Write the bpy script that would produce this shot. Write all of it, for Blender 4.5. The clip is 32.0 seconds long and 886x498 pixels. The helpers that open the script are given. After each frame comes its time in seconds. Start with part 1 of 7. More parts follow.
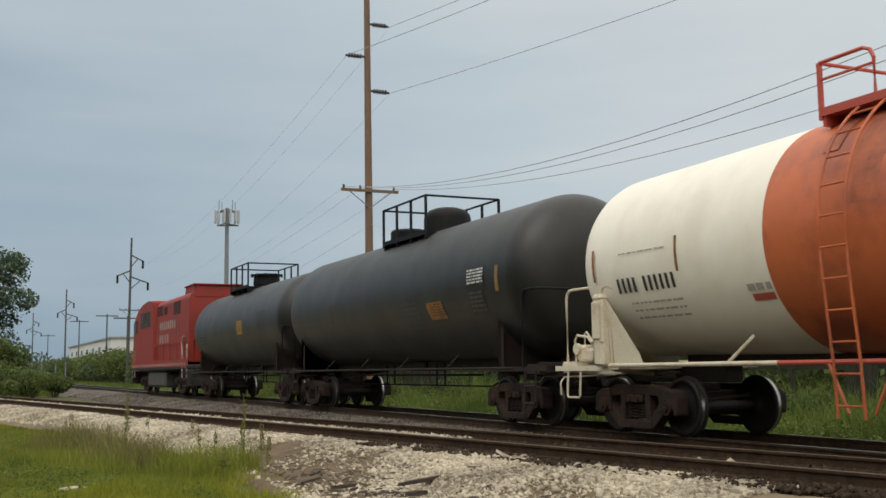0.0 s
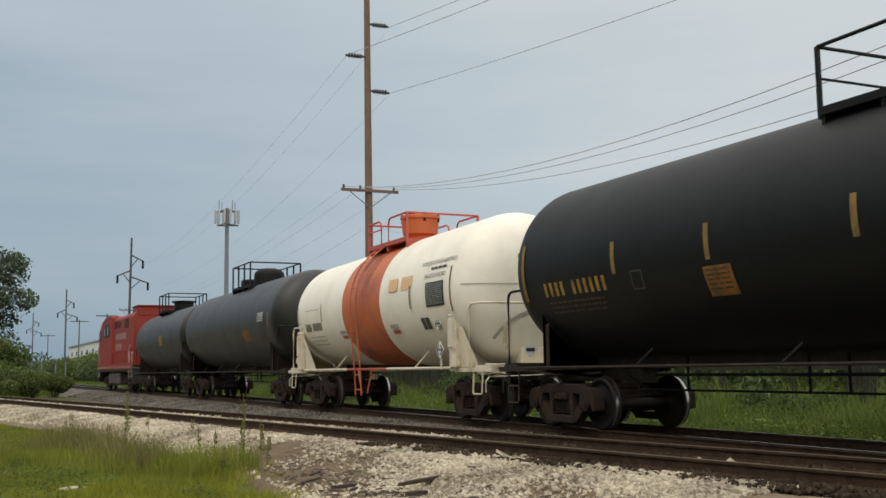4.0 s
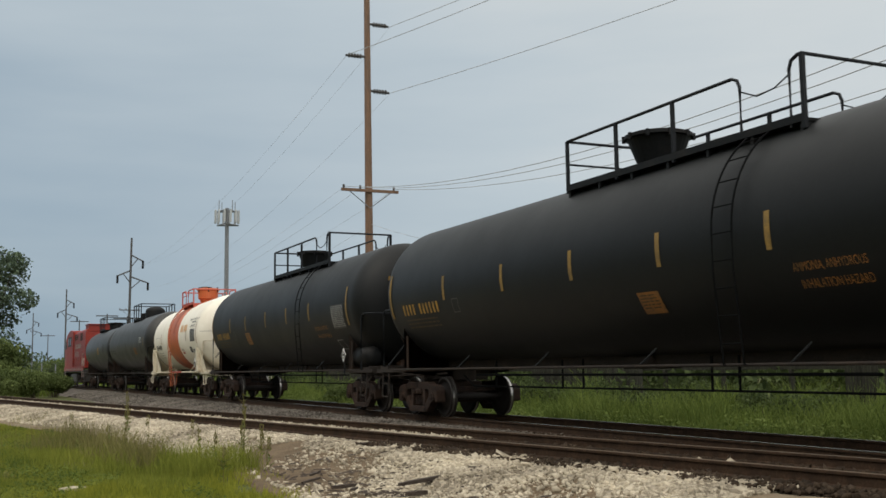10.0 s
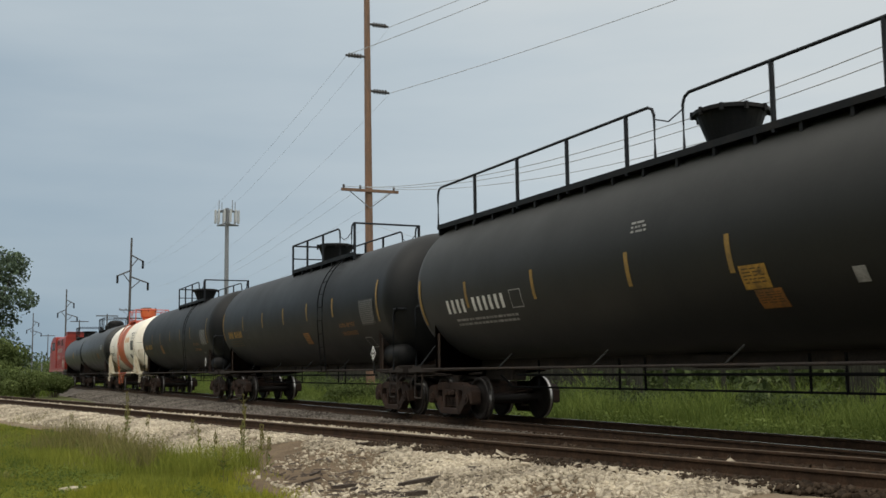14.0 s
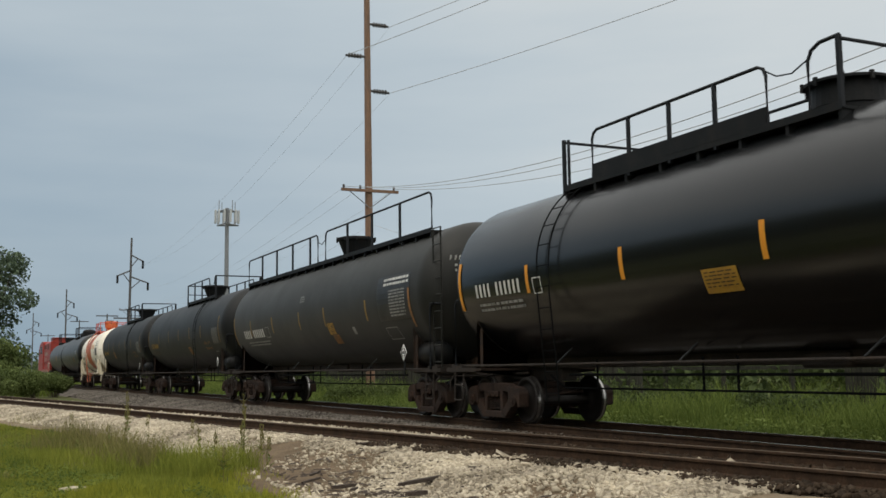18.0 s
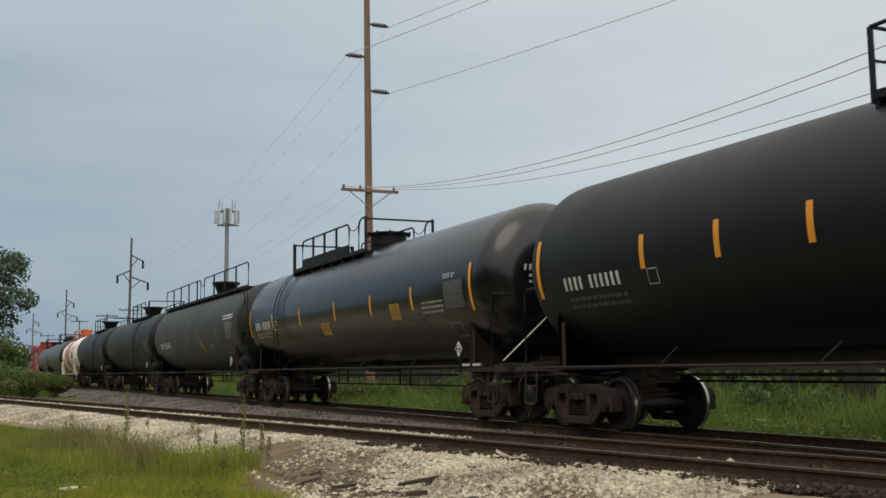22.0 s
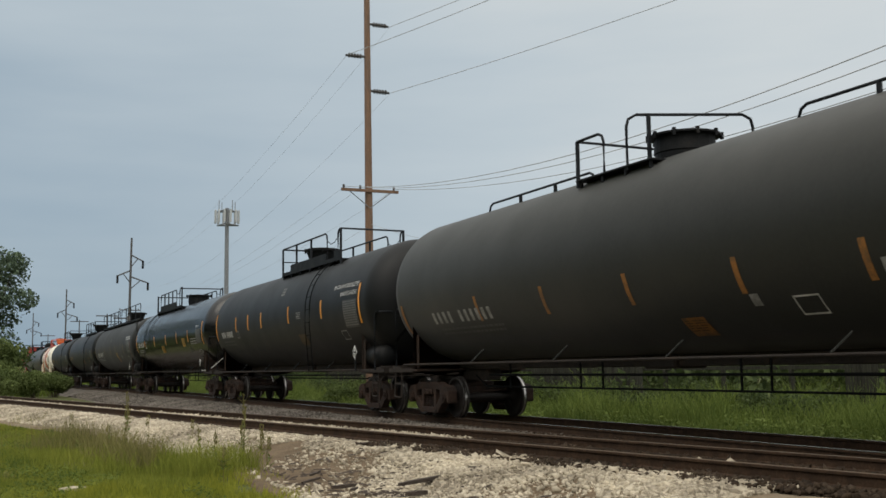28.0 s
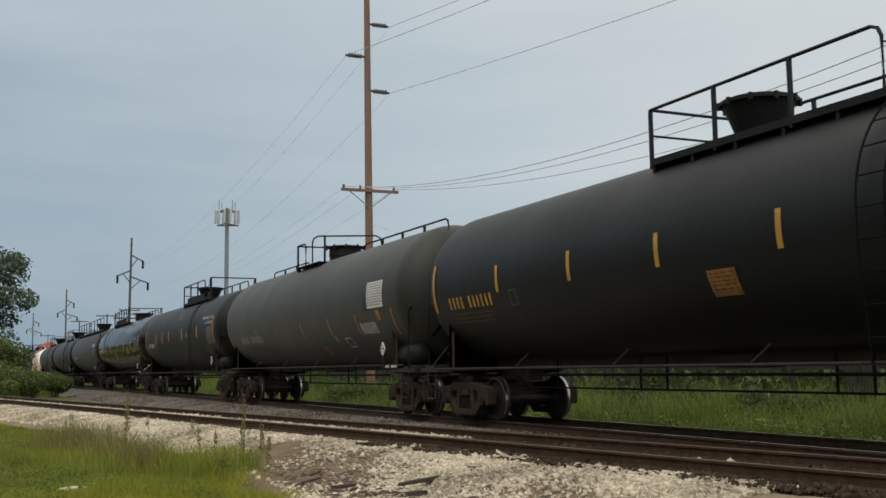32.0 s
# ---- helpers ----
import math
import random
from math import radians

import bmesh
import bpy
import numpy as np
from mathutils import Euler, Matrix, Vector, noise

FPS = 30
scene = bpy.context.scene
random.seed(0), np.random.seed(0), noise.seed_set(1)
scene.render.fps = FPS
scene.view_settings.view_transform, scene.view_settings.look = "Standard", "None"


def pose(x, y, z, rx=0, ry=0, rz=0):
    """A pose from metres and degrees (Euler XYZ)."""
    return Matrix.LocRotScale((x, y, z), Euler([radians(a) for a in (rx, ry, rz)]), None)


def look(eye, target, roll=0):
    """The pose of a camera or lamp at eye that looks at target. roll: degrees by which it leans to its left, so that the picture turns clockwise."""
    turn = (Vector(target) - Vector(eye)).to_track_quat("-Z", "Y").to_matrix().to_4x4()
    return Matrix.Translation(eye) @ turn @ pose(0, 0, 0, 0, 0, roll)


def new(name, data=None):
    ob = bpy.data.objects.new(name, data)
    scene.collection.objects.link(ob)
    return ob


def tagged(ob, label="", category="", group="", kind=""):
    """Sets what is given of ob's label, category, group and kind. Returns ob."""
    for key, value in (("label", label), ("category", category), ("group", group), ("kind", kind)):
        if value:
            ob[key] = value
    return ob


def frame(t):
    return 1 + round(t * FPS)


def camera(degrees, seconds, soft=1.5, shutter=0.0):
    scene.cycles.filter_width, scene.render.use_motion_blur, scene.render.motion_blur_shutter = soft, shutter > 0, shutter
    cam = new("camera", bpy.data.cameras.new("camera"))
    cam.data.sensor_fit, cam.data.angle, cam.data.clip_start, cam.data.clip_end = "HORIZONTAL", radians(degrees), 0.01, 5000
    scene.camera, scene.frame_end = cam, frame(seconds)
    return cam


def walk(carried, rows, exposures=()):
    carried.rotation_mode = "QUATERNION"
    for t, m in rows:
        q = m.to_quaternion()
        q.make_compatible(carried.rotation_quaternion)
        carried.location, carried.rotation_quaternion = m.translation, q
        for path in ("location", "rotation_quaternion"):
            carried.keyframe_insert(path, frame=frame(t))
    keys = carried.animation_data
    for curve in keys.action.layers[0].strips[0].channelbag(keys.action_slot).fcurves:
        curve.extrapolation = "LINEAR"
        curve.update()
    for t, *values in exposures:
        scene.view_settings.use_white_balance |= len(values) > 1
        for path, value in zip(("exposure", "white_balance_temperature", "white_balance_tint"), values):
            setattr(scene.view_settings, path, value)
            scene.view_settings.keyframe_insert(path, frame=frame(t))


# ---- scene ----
# The main track runs straight along +Y at X = TRACK_X, rail tops at z = 0.
# The siding leaves it at a shallow angle. The train rolls along +Y.
TRACK_X = 11.24
GAUGE = 1.51
LAWN_Z = -0.5

# ---- camera ----
cam = camera(45.87, 32.0, soft=1.55, shutter=0.15)
EYE = Vector((0.0, 0.0, 1.094))
STAND = look(EYE, EYE + Vector((0.41995, 0.90034, 0.11412)), roll=-0.75)
walk(cam, [(0.0, STAND), (32.0, STAND)])

# ---- light ----
SUN_ELEVATION, SUN_AZIMUTH = radians(56), radians(236)
world = bpy.data.worlds.new("overcast_sky")
scene.world = world
world.use_nodes = True


def sky_nodes():
    nt = world.node_tree
    nt.nodes.clear()
    out = nt.nodes.new("ShaderNodeOutputWorld")
    bg = nt.nodes.new("ShaderNodeBackground")
    sky = nt.nodes.new("ShaderNodeTexSky")
    sky.sky_type = "NISHITA"
    sky.sun_disc = False
    sky.sun_elevation = SUN_ELEVATION
    sky.sun_rotation = SUN_AZIMUTH
    sky.air_density, sky.dust_density = 1.0, 2.0
    co = nt.nodes.new("ShaderNodeTexCoord")
    mp = nt.nodes.new("ShaderNodeMapping")
    mp.inputs["Scale"].default_value = (1.0, 1.0, 5.5)
    n1 = nt.nodes.new("ShaderNodeTexNoise")
    n1.inputs["Scale"].default_value = 1.6
    n1.inputs["Detail"].default_value = 6.0
    n1.inputs["Roughness"].default_value = 0.5
    # the cloud thins towards one side of the sky and overhead
    dot = nt.nodes.new("ShaderNodeVectorMath")
    dot.operation = "DOT_PRODUCT"
    dot.inputs[1].default_value = (0.45, -0.25, 1.1)
    add = nt.nodes.new("ShaderNodeMath")
    add.operation = "MULTIPLY_ADD"
    add.inputs[1].default_value = 0.45
    half = nt.nodes.new("ShaderNodeMath")
    half.operation = "MULTIPLY_ADD"
    half.inputs[1].default_value, half.inputs[2].default_value = 0.27, 0.115
    ramp = nt.nodes.new("ShaderNodeValToRGB")
    ramp.color_ramp.elements[0].position = 0.15
    ramp.color_ramp.elements[0].color = (2.0, 2.85, 3.65, 1)
    ramp.color_ramp.elements[1].position = 1.0
    ramp.color_ramp.elements[1].color = (14.0, 13.6, 12.7, 1)
    for at, c in ((0.37, (4.4, 5.0, 5.35, 1)), (0.5, (6.1, 6.3, 6.2, 1)), (0.68, (7.8, 7.8, 7.5, 1)), (0.84, (11.0, 10.8, 10.2, 1))):
        ramp.color_ramp.elements.new(at).color = c
    nt.links.new(n1.outputs["Fac"], half.inputs[0])
    nt.links.new(half.outputs[0], add.inputs[2])
    nt.links.new(co.outputs["Generated"], dot.inputs[0])
    nt.links.new(dot.outputs["Value"], add.inputs[0])
    # and it is bright round the veiled sun
    near = nt.nodes.new("ShaderNodeVectorMath")
    near.operation = "DOT_PRODUCT"
    e, a = SUN_ELEVATION, SUN_AZIMUTH
    near.inputs[1].default_value = (math.sin(a) * math.cos(e), math.cos(a) * math.cos(e), math.sin(e))
    up = nt.nodes.new("ShaderNodeMath")
    up.operation = "MAXIMUM"
    up.inputs[1].default_value = 0.0
    glow = nt.nodes.new("ShaderNodeMath")
    glow.operation = "MULTIPLY_ADD"
    glow.inputs[1].default_value = 0.5
    nt.links.new(co.outputs["Generated"], near.inputs[0])
    nt.links.new(near.outputs["Value"], up.inputs[0])
    nt.links.new(up.outputs[0], glow.inputs[0])
    nt.links.new(add.outputs[0], glow.inputs[2])
    mix = nt.nodes.new("ShaderNodeMix")
    mix.data_type = "RGBA"
    mix.inputs[0].default_value = 0.93
    link = nt.links.new
    link(co.outputs["Generated"], mp.inputs["Vector"])
    link(mp.outputs["Vector"], n1.inputs["Vector"])
    link(glow.outputs[0], ramp.inputs["Fac"])
    link(sky.outputs["Color"], mix.inputs[6])
    link(ramp.outputs["Color"], mix.inputs[7])
    link(mix.outputs[2], bg.inputs["Color"])
    bg.inputs["Strength"].default_value = 0.118
    link(bg.outputs["Background"], out.inputs["Surface"])


sky_nodes()
sun_data = bpy.data.lights.new("sun", "SUN")
sun_data.energy, sun_data.angle, sun_data.color = 0.8, radians(40), (1.0, 0.93, 0.81)
sun = new("sun", sun_data)
# the sun stands behind the camera's left shoulder, veiled by cloud
sun.matrix_world = look((math.sin(SUN_AZIMUTH) * 50, math.cos(SUN_AZIMUTH) * 50, math.tan(SUN_ELEVATION) * 50), (0, 0, 0))
scene.view_settings.exposure = 0.0


# ---- materials ----
def mat(name, base, rough=0.6, metal=0.0, vary=0.25, scale=3.0, fine=40.0, bump=0.1, second=None, amount=0.5, spread=0.12, per_object=0.0, coat=0.0, stretch=(1, 1, 1), spec=0.5, dust=0.0):
    """A surface with stains at one scale and grain at another; second is the colour of the stains, dust the film of dust that shows at a slant."""
    m = bpy.data.materials.new(name)
    m.use_nodes = True
    nt = m.node_tree
    bs = nt.nodes["Principled BSDF"]
    link = nt.links.new
    co = nt.nodes.new("ShaderNodeTexCoord")
    mp = nt.nodes.new("ShaderNodeMapping")
    mp.inputs["Scale"].default_value = stretch
    link(co.outputs["Object"], mp.inputs["Vector"])
    vec = mp.outputs["Vector"]
    if per_object:
        inf = nt.nodes.new("ShaderNodeObjectInfo")
        ad = nt.nodes.new("ShaderNodeVectorMath")
        ad.operation = "MULTIPLY_ADD"
        ad.inputs[1].default_value = (37, 51, 29)
        link(inf.outputs["Random"], ad.inputs[0])
        link(vec, ad.inputs[2])
        vec = ad.outputs["Vector"]
    big = nt.nodes.new("ShaderNodeTexNoise")
    big.inputs["Scale"].default_value = scale
    big.inputs["Detail"].default_value = 6
    big.inputs["Roughness"].default_value = 0.62
    small = nt.nodes.new("ShaderNodeTexNoise")
    small.inputs["Scale"].default_value = fine
    small.inputs["Detail"].default_value = 4
    link(vec, big.inputs["Vector"])
    link(vec, small.inputs["Vector"])
    lo = [c * (1 - vary) for c in base]
    hi = [min(1, c * (1 + vary)) for c in base]
    r1 = nt.nodes.new("ShaderNodeValToRGB")
    r1.color_ramp.elements[0].position, r1.color_ramp.elements[1].position = 0.3, 0.7
    r1.color_ramp.elements[0].color, r1.color_ramp.elements[1].color = (*lo, 1), (*hi, 1)
    link(small.outputs["Fac"], r1.inputs["Fac"])
    colour = r1.outputs["Color"]
    if second is not None:
        r2 = nt.nodes.new("ShaderNodeMapRange")
        r2.inputs["From Min"].default_value = amount - spread
        r2.inputs["From Max"].default_value = amount + spread
        r2.inputs["To Min"].default_value = 1.0
        r2.inputs["To Max"].default_value = 0.0
        link(big.outputs["Fac"], r2.inputs["Value"])
        mx = nt.nodes.new("ShaderNodeMix")
        mx.data_type = "RGBA"
        link(r2.outputs["Result"], mx.inputs[0])
        link(colour, mx.inputs[6])
        mx.inputs[7].default_value = (*second, 1)
        colour = mx.outputs[2]
    if per_object:
        hs = nt.nodes.new("ShaderNodeHueSaturation")
        mr = nt.nodes.new("ShaderNodeMapRange")
        mr.inputs["To Min"].default_value, mr.inputs["To Max"].default_value = 1 - per_object, 1 + per_object
        link(inf.outputs["Random"], mr.inputs["Value"])
        link(mr.outputs["Result"], hs.inputs["Value"])
        link(colour, hs.inputs["Color"])
        colour = hs.outputs["Color"]
    link(colour, bs.inputs["Base Color"])
    rr = nt.nodes.new("ShaderNodeMapRange")
    rr.inputs["To Min"].default_value, rr.inputs["To Max"].default_value = max(0.03, rough - 0.12), min(1, rough + 0.12)
    link(big.outputs["Fac"], rr.inputs["Value"])
    link(rr.outputs["Result"], bs.inputs["Roughness"])
    bs.inputs["Metallic"].default_value = metal
    bs.inputs["Coat Weight"].default_value = coat
    bs.inputs["Specular IOR Level"].default_value = spec
    bs.inputs["Sheen Weight"].default_value = dust
    bs.inputs["Sheen Roughness"].default_value = 0.45
    if bump:
        bp = nt.nodes.new("ShaderNodeBump")
        bp.inputs["Strength"].default_value = bump
        bp.inputs["Distance"].default_value = 0.02
        link(small.outputs["Fac"], bp.inputs["Height"])
        link(bp.outputs["Normal"], bs.inputs["Normal"])
    return m


M = {}
M["black_tank"] = mat("black_tank_paint", (0.0046, 0.0058, 0.0066), 0.5, vary=0.2, scale=0.5, fine=14, bump=0.02, second=(0.0068, 0.0078, 0.0082), amount=0.45, spread=0.2, per_object=0.15, spec=0.25, dust=0.025)
M["gloss_tank"] = mat("glossy_black_tank_paint", (0.005, 0.0058, 0.0066), 0.21, vary=0.15, scale=0.5, fine=14, bump=0.008, second=(0.009, 0.009, 0.009), amount=0.42, spread=0.15)
M["grey_tank"] = mat("faded_black_tank_paint", (0.0185, 0.0196, 0.0165), 0.52, vary=0.15, scale=0.5, fine=14, bump=0.02, second=(0.0255, 0.0253, 0.0208), amount=0.42, spread=0.16, spec=0.3, dust=0.09)
M["olive_tank"] = mat("dusty_black_tank_paint", (0.0088, 0.0097, 0.0085), 0.52, vary=0.2, scale=0.5, fine=14, bump=0.02, second=(0.0145, 0.0148, 0.0126), amount=0.48, spread=0.2, spec=0.28, dust=0.065)
M["old_tank"] = mat("weathered_grey_black_tank_paint", (0.0092, 0.0096, 0.0092), 0.42, vary=0.3, scale=0.6, fine=14, bump=0.02, second=(0.0215, 0.0208, 0.0182), amount=0.46, spread=0.12, spec=0.45, dust=0.05)
M["fitting"] = mat("black_fitting_paint", (0.009, 0.010, 0.011), 0.55, vary=0.3, scale=2, second=(0.018, 0.016, 0.014), amount=0.4, spec=0.15)
M["ladder_black"] = mat("dull_black_ladder_paint", (0.006, 0.0065, 0.007), 0.8, vary=0.2, spec=0.05)
M["rail_blue"] = mat("dark_handrail_paint", (0.010, 0.012, 0.015), 0.6, vary=0.2, spec=0.2)
M["truck"] = mat("rusty_brown_cast_steel", (0.052, 0.031, 0.022), 0.85, vary=0.35, scale=4, fine=40, bump=0.3, second=(0.022, 0.017, 0.0155), amount=0.5, spread=0.15, spec=0.2)
M["cradle"] = mat("rusty_brown_cradle_plate", (0.048, 0.031, 0.023), 0.85, vary=0.3, scale=3, bump=0.2, second=(0.027, 0.023, 0.021), amount=0.5, spread=0.15, spec=0.15)
M["underframe"] = mat("grimy_black_steel", (0.030, 0.025, 0.022), 0.8, vary=0.3, scale=3, bump=0.2, second=(0.05, 0.036, 0.027), amount=0.38, spec=0.2)
M["wheel"] = mat("greasy_wheel_steel", (0.015, 0.0125, 0.0115), 0.6, vary=0.3, scale=5, bump=0.15, spec=0.28)
M["tread"] = mat("polished_wheel_tread", (0.36, 0.35, 0.34), 0.32, metal=1.0, vary=0.1, bump=0.0)
M["white_tank"] = mat("cream_white_tank_paint", (0.87, 0.83, 0.72), 0.42, vary=0.025, scale=0.6, fine=3, bump=0.004, second=(0.74, 0.68, 0.56), amount=0.38, spread=0.15)
M["orange"] = mat("orange_red_band_paint", (0.53, 0.135, 0.045), 0.45, vary=0.05, scale=0.7, fine=4, bump=0.005, second=(0.31, 0.078, 0.04), amount=0.42, spread=0.08)
M["cream_steel"] = mat("cream_steel_paint", (0.66, 0.60, 0.47), 0.5, vary=0.1, scale=2.5, second=(0.42, 0.32, 0.2), amount=0.36)
M["red_steel"] = mat("orange_red_steel_paint", (0.45, 0.082, 0.055), 0.5, vary=0.15, scale=3)
M["stripe"] = mat("yellow_reflective_sheeting", (0.40, 0.225, 0.025), 0.5, vary=0.12, scale=3, bump=0.0, second=(0.30, 0.16, 0.03), amount=0.4)
M["stripe_orange"] = mat("bright_orange_reflective_sheeting", (0.66, 0.27, 0.02), 0.45, vary=0.08, scale=3, bump=0.0)
# a dimmer yellow: the haze over the farther stripes is put into this colour
M["stripe_dimmed"] = mat("dimmed_yellow_reflective_sheeting", (0.25, 0.155, 0.035), 0.6, vary=0.2, scale=5, bump=0.0, second=(0.15, 0.10, 0.035), amount=0.45)
M["stripe_dull"] = mat("dirty_orange_reflective_sheeting", (0.30, 0.13, 0.03), 0.55, vary=0.2, scale=5, bump=0.0, second=(0.12, 0.07, 0.03), amount=0.45)
M["yellow_mark"] = mat("yellow_stencil_paint", (0.42, 0.24, 0.04), 0.55, vary=0.2, scale=6, bump=0.0, second=(0.1, 0.065, 0.025), amount=0.45, spread=0.12)
M["faint_yellow"] = mat("faded_ochre_stencil_paint", (0.070, 0.045, 0.018), 0.6, vary=0.3, scale=6, bump=0.0)
M["white_mark"] = mat("white_stencil_paint", (0.6, 0.6, 0.57), 0.5, vary=0.15, scale=5, bump=0.0, second=(0.4, 0.4, 0.38), amount=0.42)
M["grey_mark"] = mat("grey_stencil_paint", (0.29, 0.29, 0.275), 0.6, vary=0.2, scale=6, bump=0.0, second=(0.15, 0.15, 0.14), amount=0.45)
M["panel_mark"] = mat("dull_grey_panel_print", (0.15, 0.15, 0.14), 0.6, vary=0.2, scale=6, bump=0.0)
M["faint_mark"] = mat("faded_grey_stencil_paint", (0.07, 0.07, 0.066), 0.6, vary=0.3, scale=6, bump=0.0)
M["pale_mark"] = mat("worn_grey_stencil_on_white", (0.40, 0.38, 0.33), 0.6, vary=0.2, scale=6, bump=0.0)
M["grime"] = mat("brown_grime_on_orange", (0.30, 0.088, 0.045), 0.6, vary=0.2, scale=1.6, fine=9, bump=0.0, second=(0.48, 0.125, 0.045), amount=0.42, spread=0.1)
M["rust_stain"] = mat("brown_rust_stain", (0.50, 0.38, 0.25), 0.7, vary=0.25, scale=3, bump=0.0, second=(0.74, 0.67, 0.54), amount=0.52)
M["dark_rust"] = mat("dark_rusty_primer", (0.075, 0.040, 0.024), 0.8, vary=0.3, scale=4, bump=0.1, second=(0.028, 0.022, 0.019), amount=0.48)
M["black_mark"] = mat("black_stencil_paint", (0.03, 0.03, 0.03), 0.55, vary=0.2, scale=5, bump=0.0)
M["orange_mark"] = mat("orange_sticker", (0.78, 0.50, 0.27), 0.5, vary=0.12, scale=6, bump=0.0)
M["panel_black"] = mat("black_stencil_panel", (0.012, 0.012, 0.013), 0.45, vary=0.15, bump=0.0)
M["panel_white"] = mat("white_data_sheet", (0.6, 0.6, 0.57), 0.5, vary=0.1, bump=0.0)
M["placard"] = mat("white_placard_card", (0.72, 0.72, 0.7), 0.5, vary=0.08, bump=0.0)
M["loco_red"] = mat("red_engine_paint", (0.285, 0.023, 0.012), 0.5, vary=0.1, scale=0.7, fine=8, bump=0.02, second=(0.19, 0.024, 0.016), amount=0.42)
M["loco_black"] = mat("black_engine_frame_paint", (0.034, 0.032, 0.030), 0.65, vary=0.3, scale=2, second=(0.06, 0.05, 0.043), amount=0.4)
M["loco_white"] = mat("white_engine_lettering", (0.36, 0.30, 0.27), 0.6, vary=0.25, scale=5, bump=0.0, second=(0.2, 0.1, 0.08), amount=0.46)
M["soot"] = mat("sooty_red_brown_metal", (0.06, 0.02, 0.015), 0.8, vary=0.3, scale=2, second=(0.03, 0.018, 0.015), amount=0.5)
M["loco_tank"] = mat("dusty_grey_tank_paint", (0.085, 0.08, 0.075), 0.7, vary=0.2, scale=2, second=(0.05, 0.045, 0.04), amount=0.45)
M["glass"] = mat("dark_cab_glass", (0.012, 0.014, 0.016), 0.1, vary=0.1, bump=0.0, spec=0.8)


# ---- mesh helpers ----
def part(name, bm, material, parent, label="", smooth=False):
    me = bpy.data.meshes.new(name)
    bm.normal_update()
    bm.to_mesh(me)
    bm.free()
    if smooth:
        me.shade_smooth() if smooth is True else me.polygons.foreach_set("use_smooth", [True] * len(me.polygons))
    for m in (material if isinstance(material, (list, tuple)) else [material]):
        me.materials.append(m)
    ob = new(name, me)
    if parent is not None:
        ob.parent = parent
    if label:
        ob["label"] = label
    return ob


def again(ob, x=0, y=0, z=0, parent=None, rz=0.0):
    """Another object on the same mesh, moved."""
    o = new(ob.name.split(".")[0], ob.data)
    o.parent = parent or ob.parent
    o.matrix_basis = pose(x, y, z, 0, 0, rz)
    if "label" in ob:
        o["label"] = ob["label"]
    return o


def box(bm, c, size, bevel=0.0, rot=None):
    m = Matrix.Translation(c) @ (rot.to_4x4() if rot else Matrix()) @ Matrix.Diagonal((*size, 1))
    r = bmesh.ops.create_cube(bm, size=1, matrix=m)
    if bevel:
        es = list({e for v in r["verts"] for e in v.link_edges})
        bmesh.ops.bevel(bm, geom=es, offset=bevel, segments=1, affect="EDGES", profile=0.5)
    return bm


def rod(bm, a, b, r, seg=8, r2=None):
    a, b = Vector(a), Vector(b)
    d = b - a
    m = Matrix.Translation((a + b) / 2) @ d.to_track_quat("Z", "Y").to_matrix().to_4x4()
    bmesh.ops.create_cone(bm, cap_ends=True, segments=seg, radius1=r, radius2=r if r2 is None else r2, depth=d.length, matrix=m)
    return bm


def pipe(bm, pts, r, seg=6):
    """A bent round bar through the points."""
    pts = [Vector(p) for p in pts]
    rings = []
    for i, p in enumerate(pts):
        d = (pts[min(i + 1, len(pts) - 1)] - pts[max(i - 1, 0)]).normalized()
        q = d.to_track_quat("Z", "Y")
        rings.append([bm.verts.new(p + q @ Vector((r * math.cos(2 * math.pi * k / seg), r * math.sin(2 * math.pi * k / seg), 0))) for k in range(seg)])
    for a, b in zip(rings, rings[1:]):
        for k in range(seg):
            bm.faces.new((a[k], a[(k + 1) % seg], b[(k + 1) % seg], b[k]))
    bm.faces.new(rings[0][::-1])
    bm.faces.new(rings[-1])
    return bm


def lathe_y(bm, profile, seg=64, zc=0.0, mat_at=None):
    """Turns (y, radius) pairs about the Y axis at height zc."""
    rings = []
    for y, r in profile:
        if r < 1e-4:
            rings.append([bm.verts.new((0, y, zc))])
        else:
            rings.append([bm.verts.new((r * math.cos(2 * math.pi * k / seg), y, zc + r * math.sin(2 * math.pi * k / seg))) for k in range(seg)])
    for i, (a, b) in enumerate(zip(rings, rings[1:])):
        for k in range(seg):
            k2 = (k + 1) % seg
            q = [a[k % len(a)], b[k % len(b)], b[k2 % len(b)], a[k2 % len(a)]]
            q = list(dict.fromkeys(q))
            if len(q) > 2:
                f = bm.faces.new(q)
                f.smooth = True
                if mat_at:
                    f.material_index = mat_at((profile[i][0] + profile[i + 1][0]) / 2)
    return bm


def lathe_z(bm, profile, seg=32, at=(0, 0)):
    """Turns (z, radius) pairs about the vertical through at."""
    rings = []
    for z, r in profile:
        if r < 1e-4:
            rings.append([bm.verts.new((at[0], at[1], z))])
        else:
            rings.append([bm.verts.new((at[0] + r * math.cos(2 * math.pi * k / seg), at[1] + r * math.sin(2 * math.pi * k / seg), z)) for k in range(seg)])
    for a, b in zip(rings, rings[1:]):
        for k in range(seg):
            k2 = (k + 1) % seg
            q = list(dict.fromkeys([a[k % len(a)], a[k2 % len(a)], b[k2 % len(b)], b[k % len(b)]]))
            if len(q) > 2:
                bm.faces.new(q)
    return bm


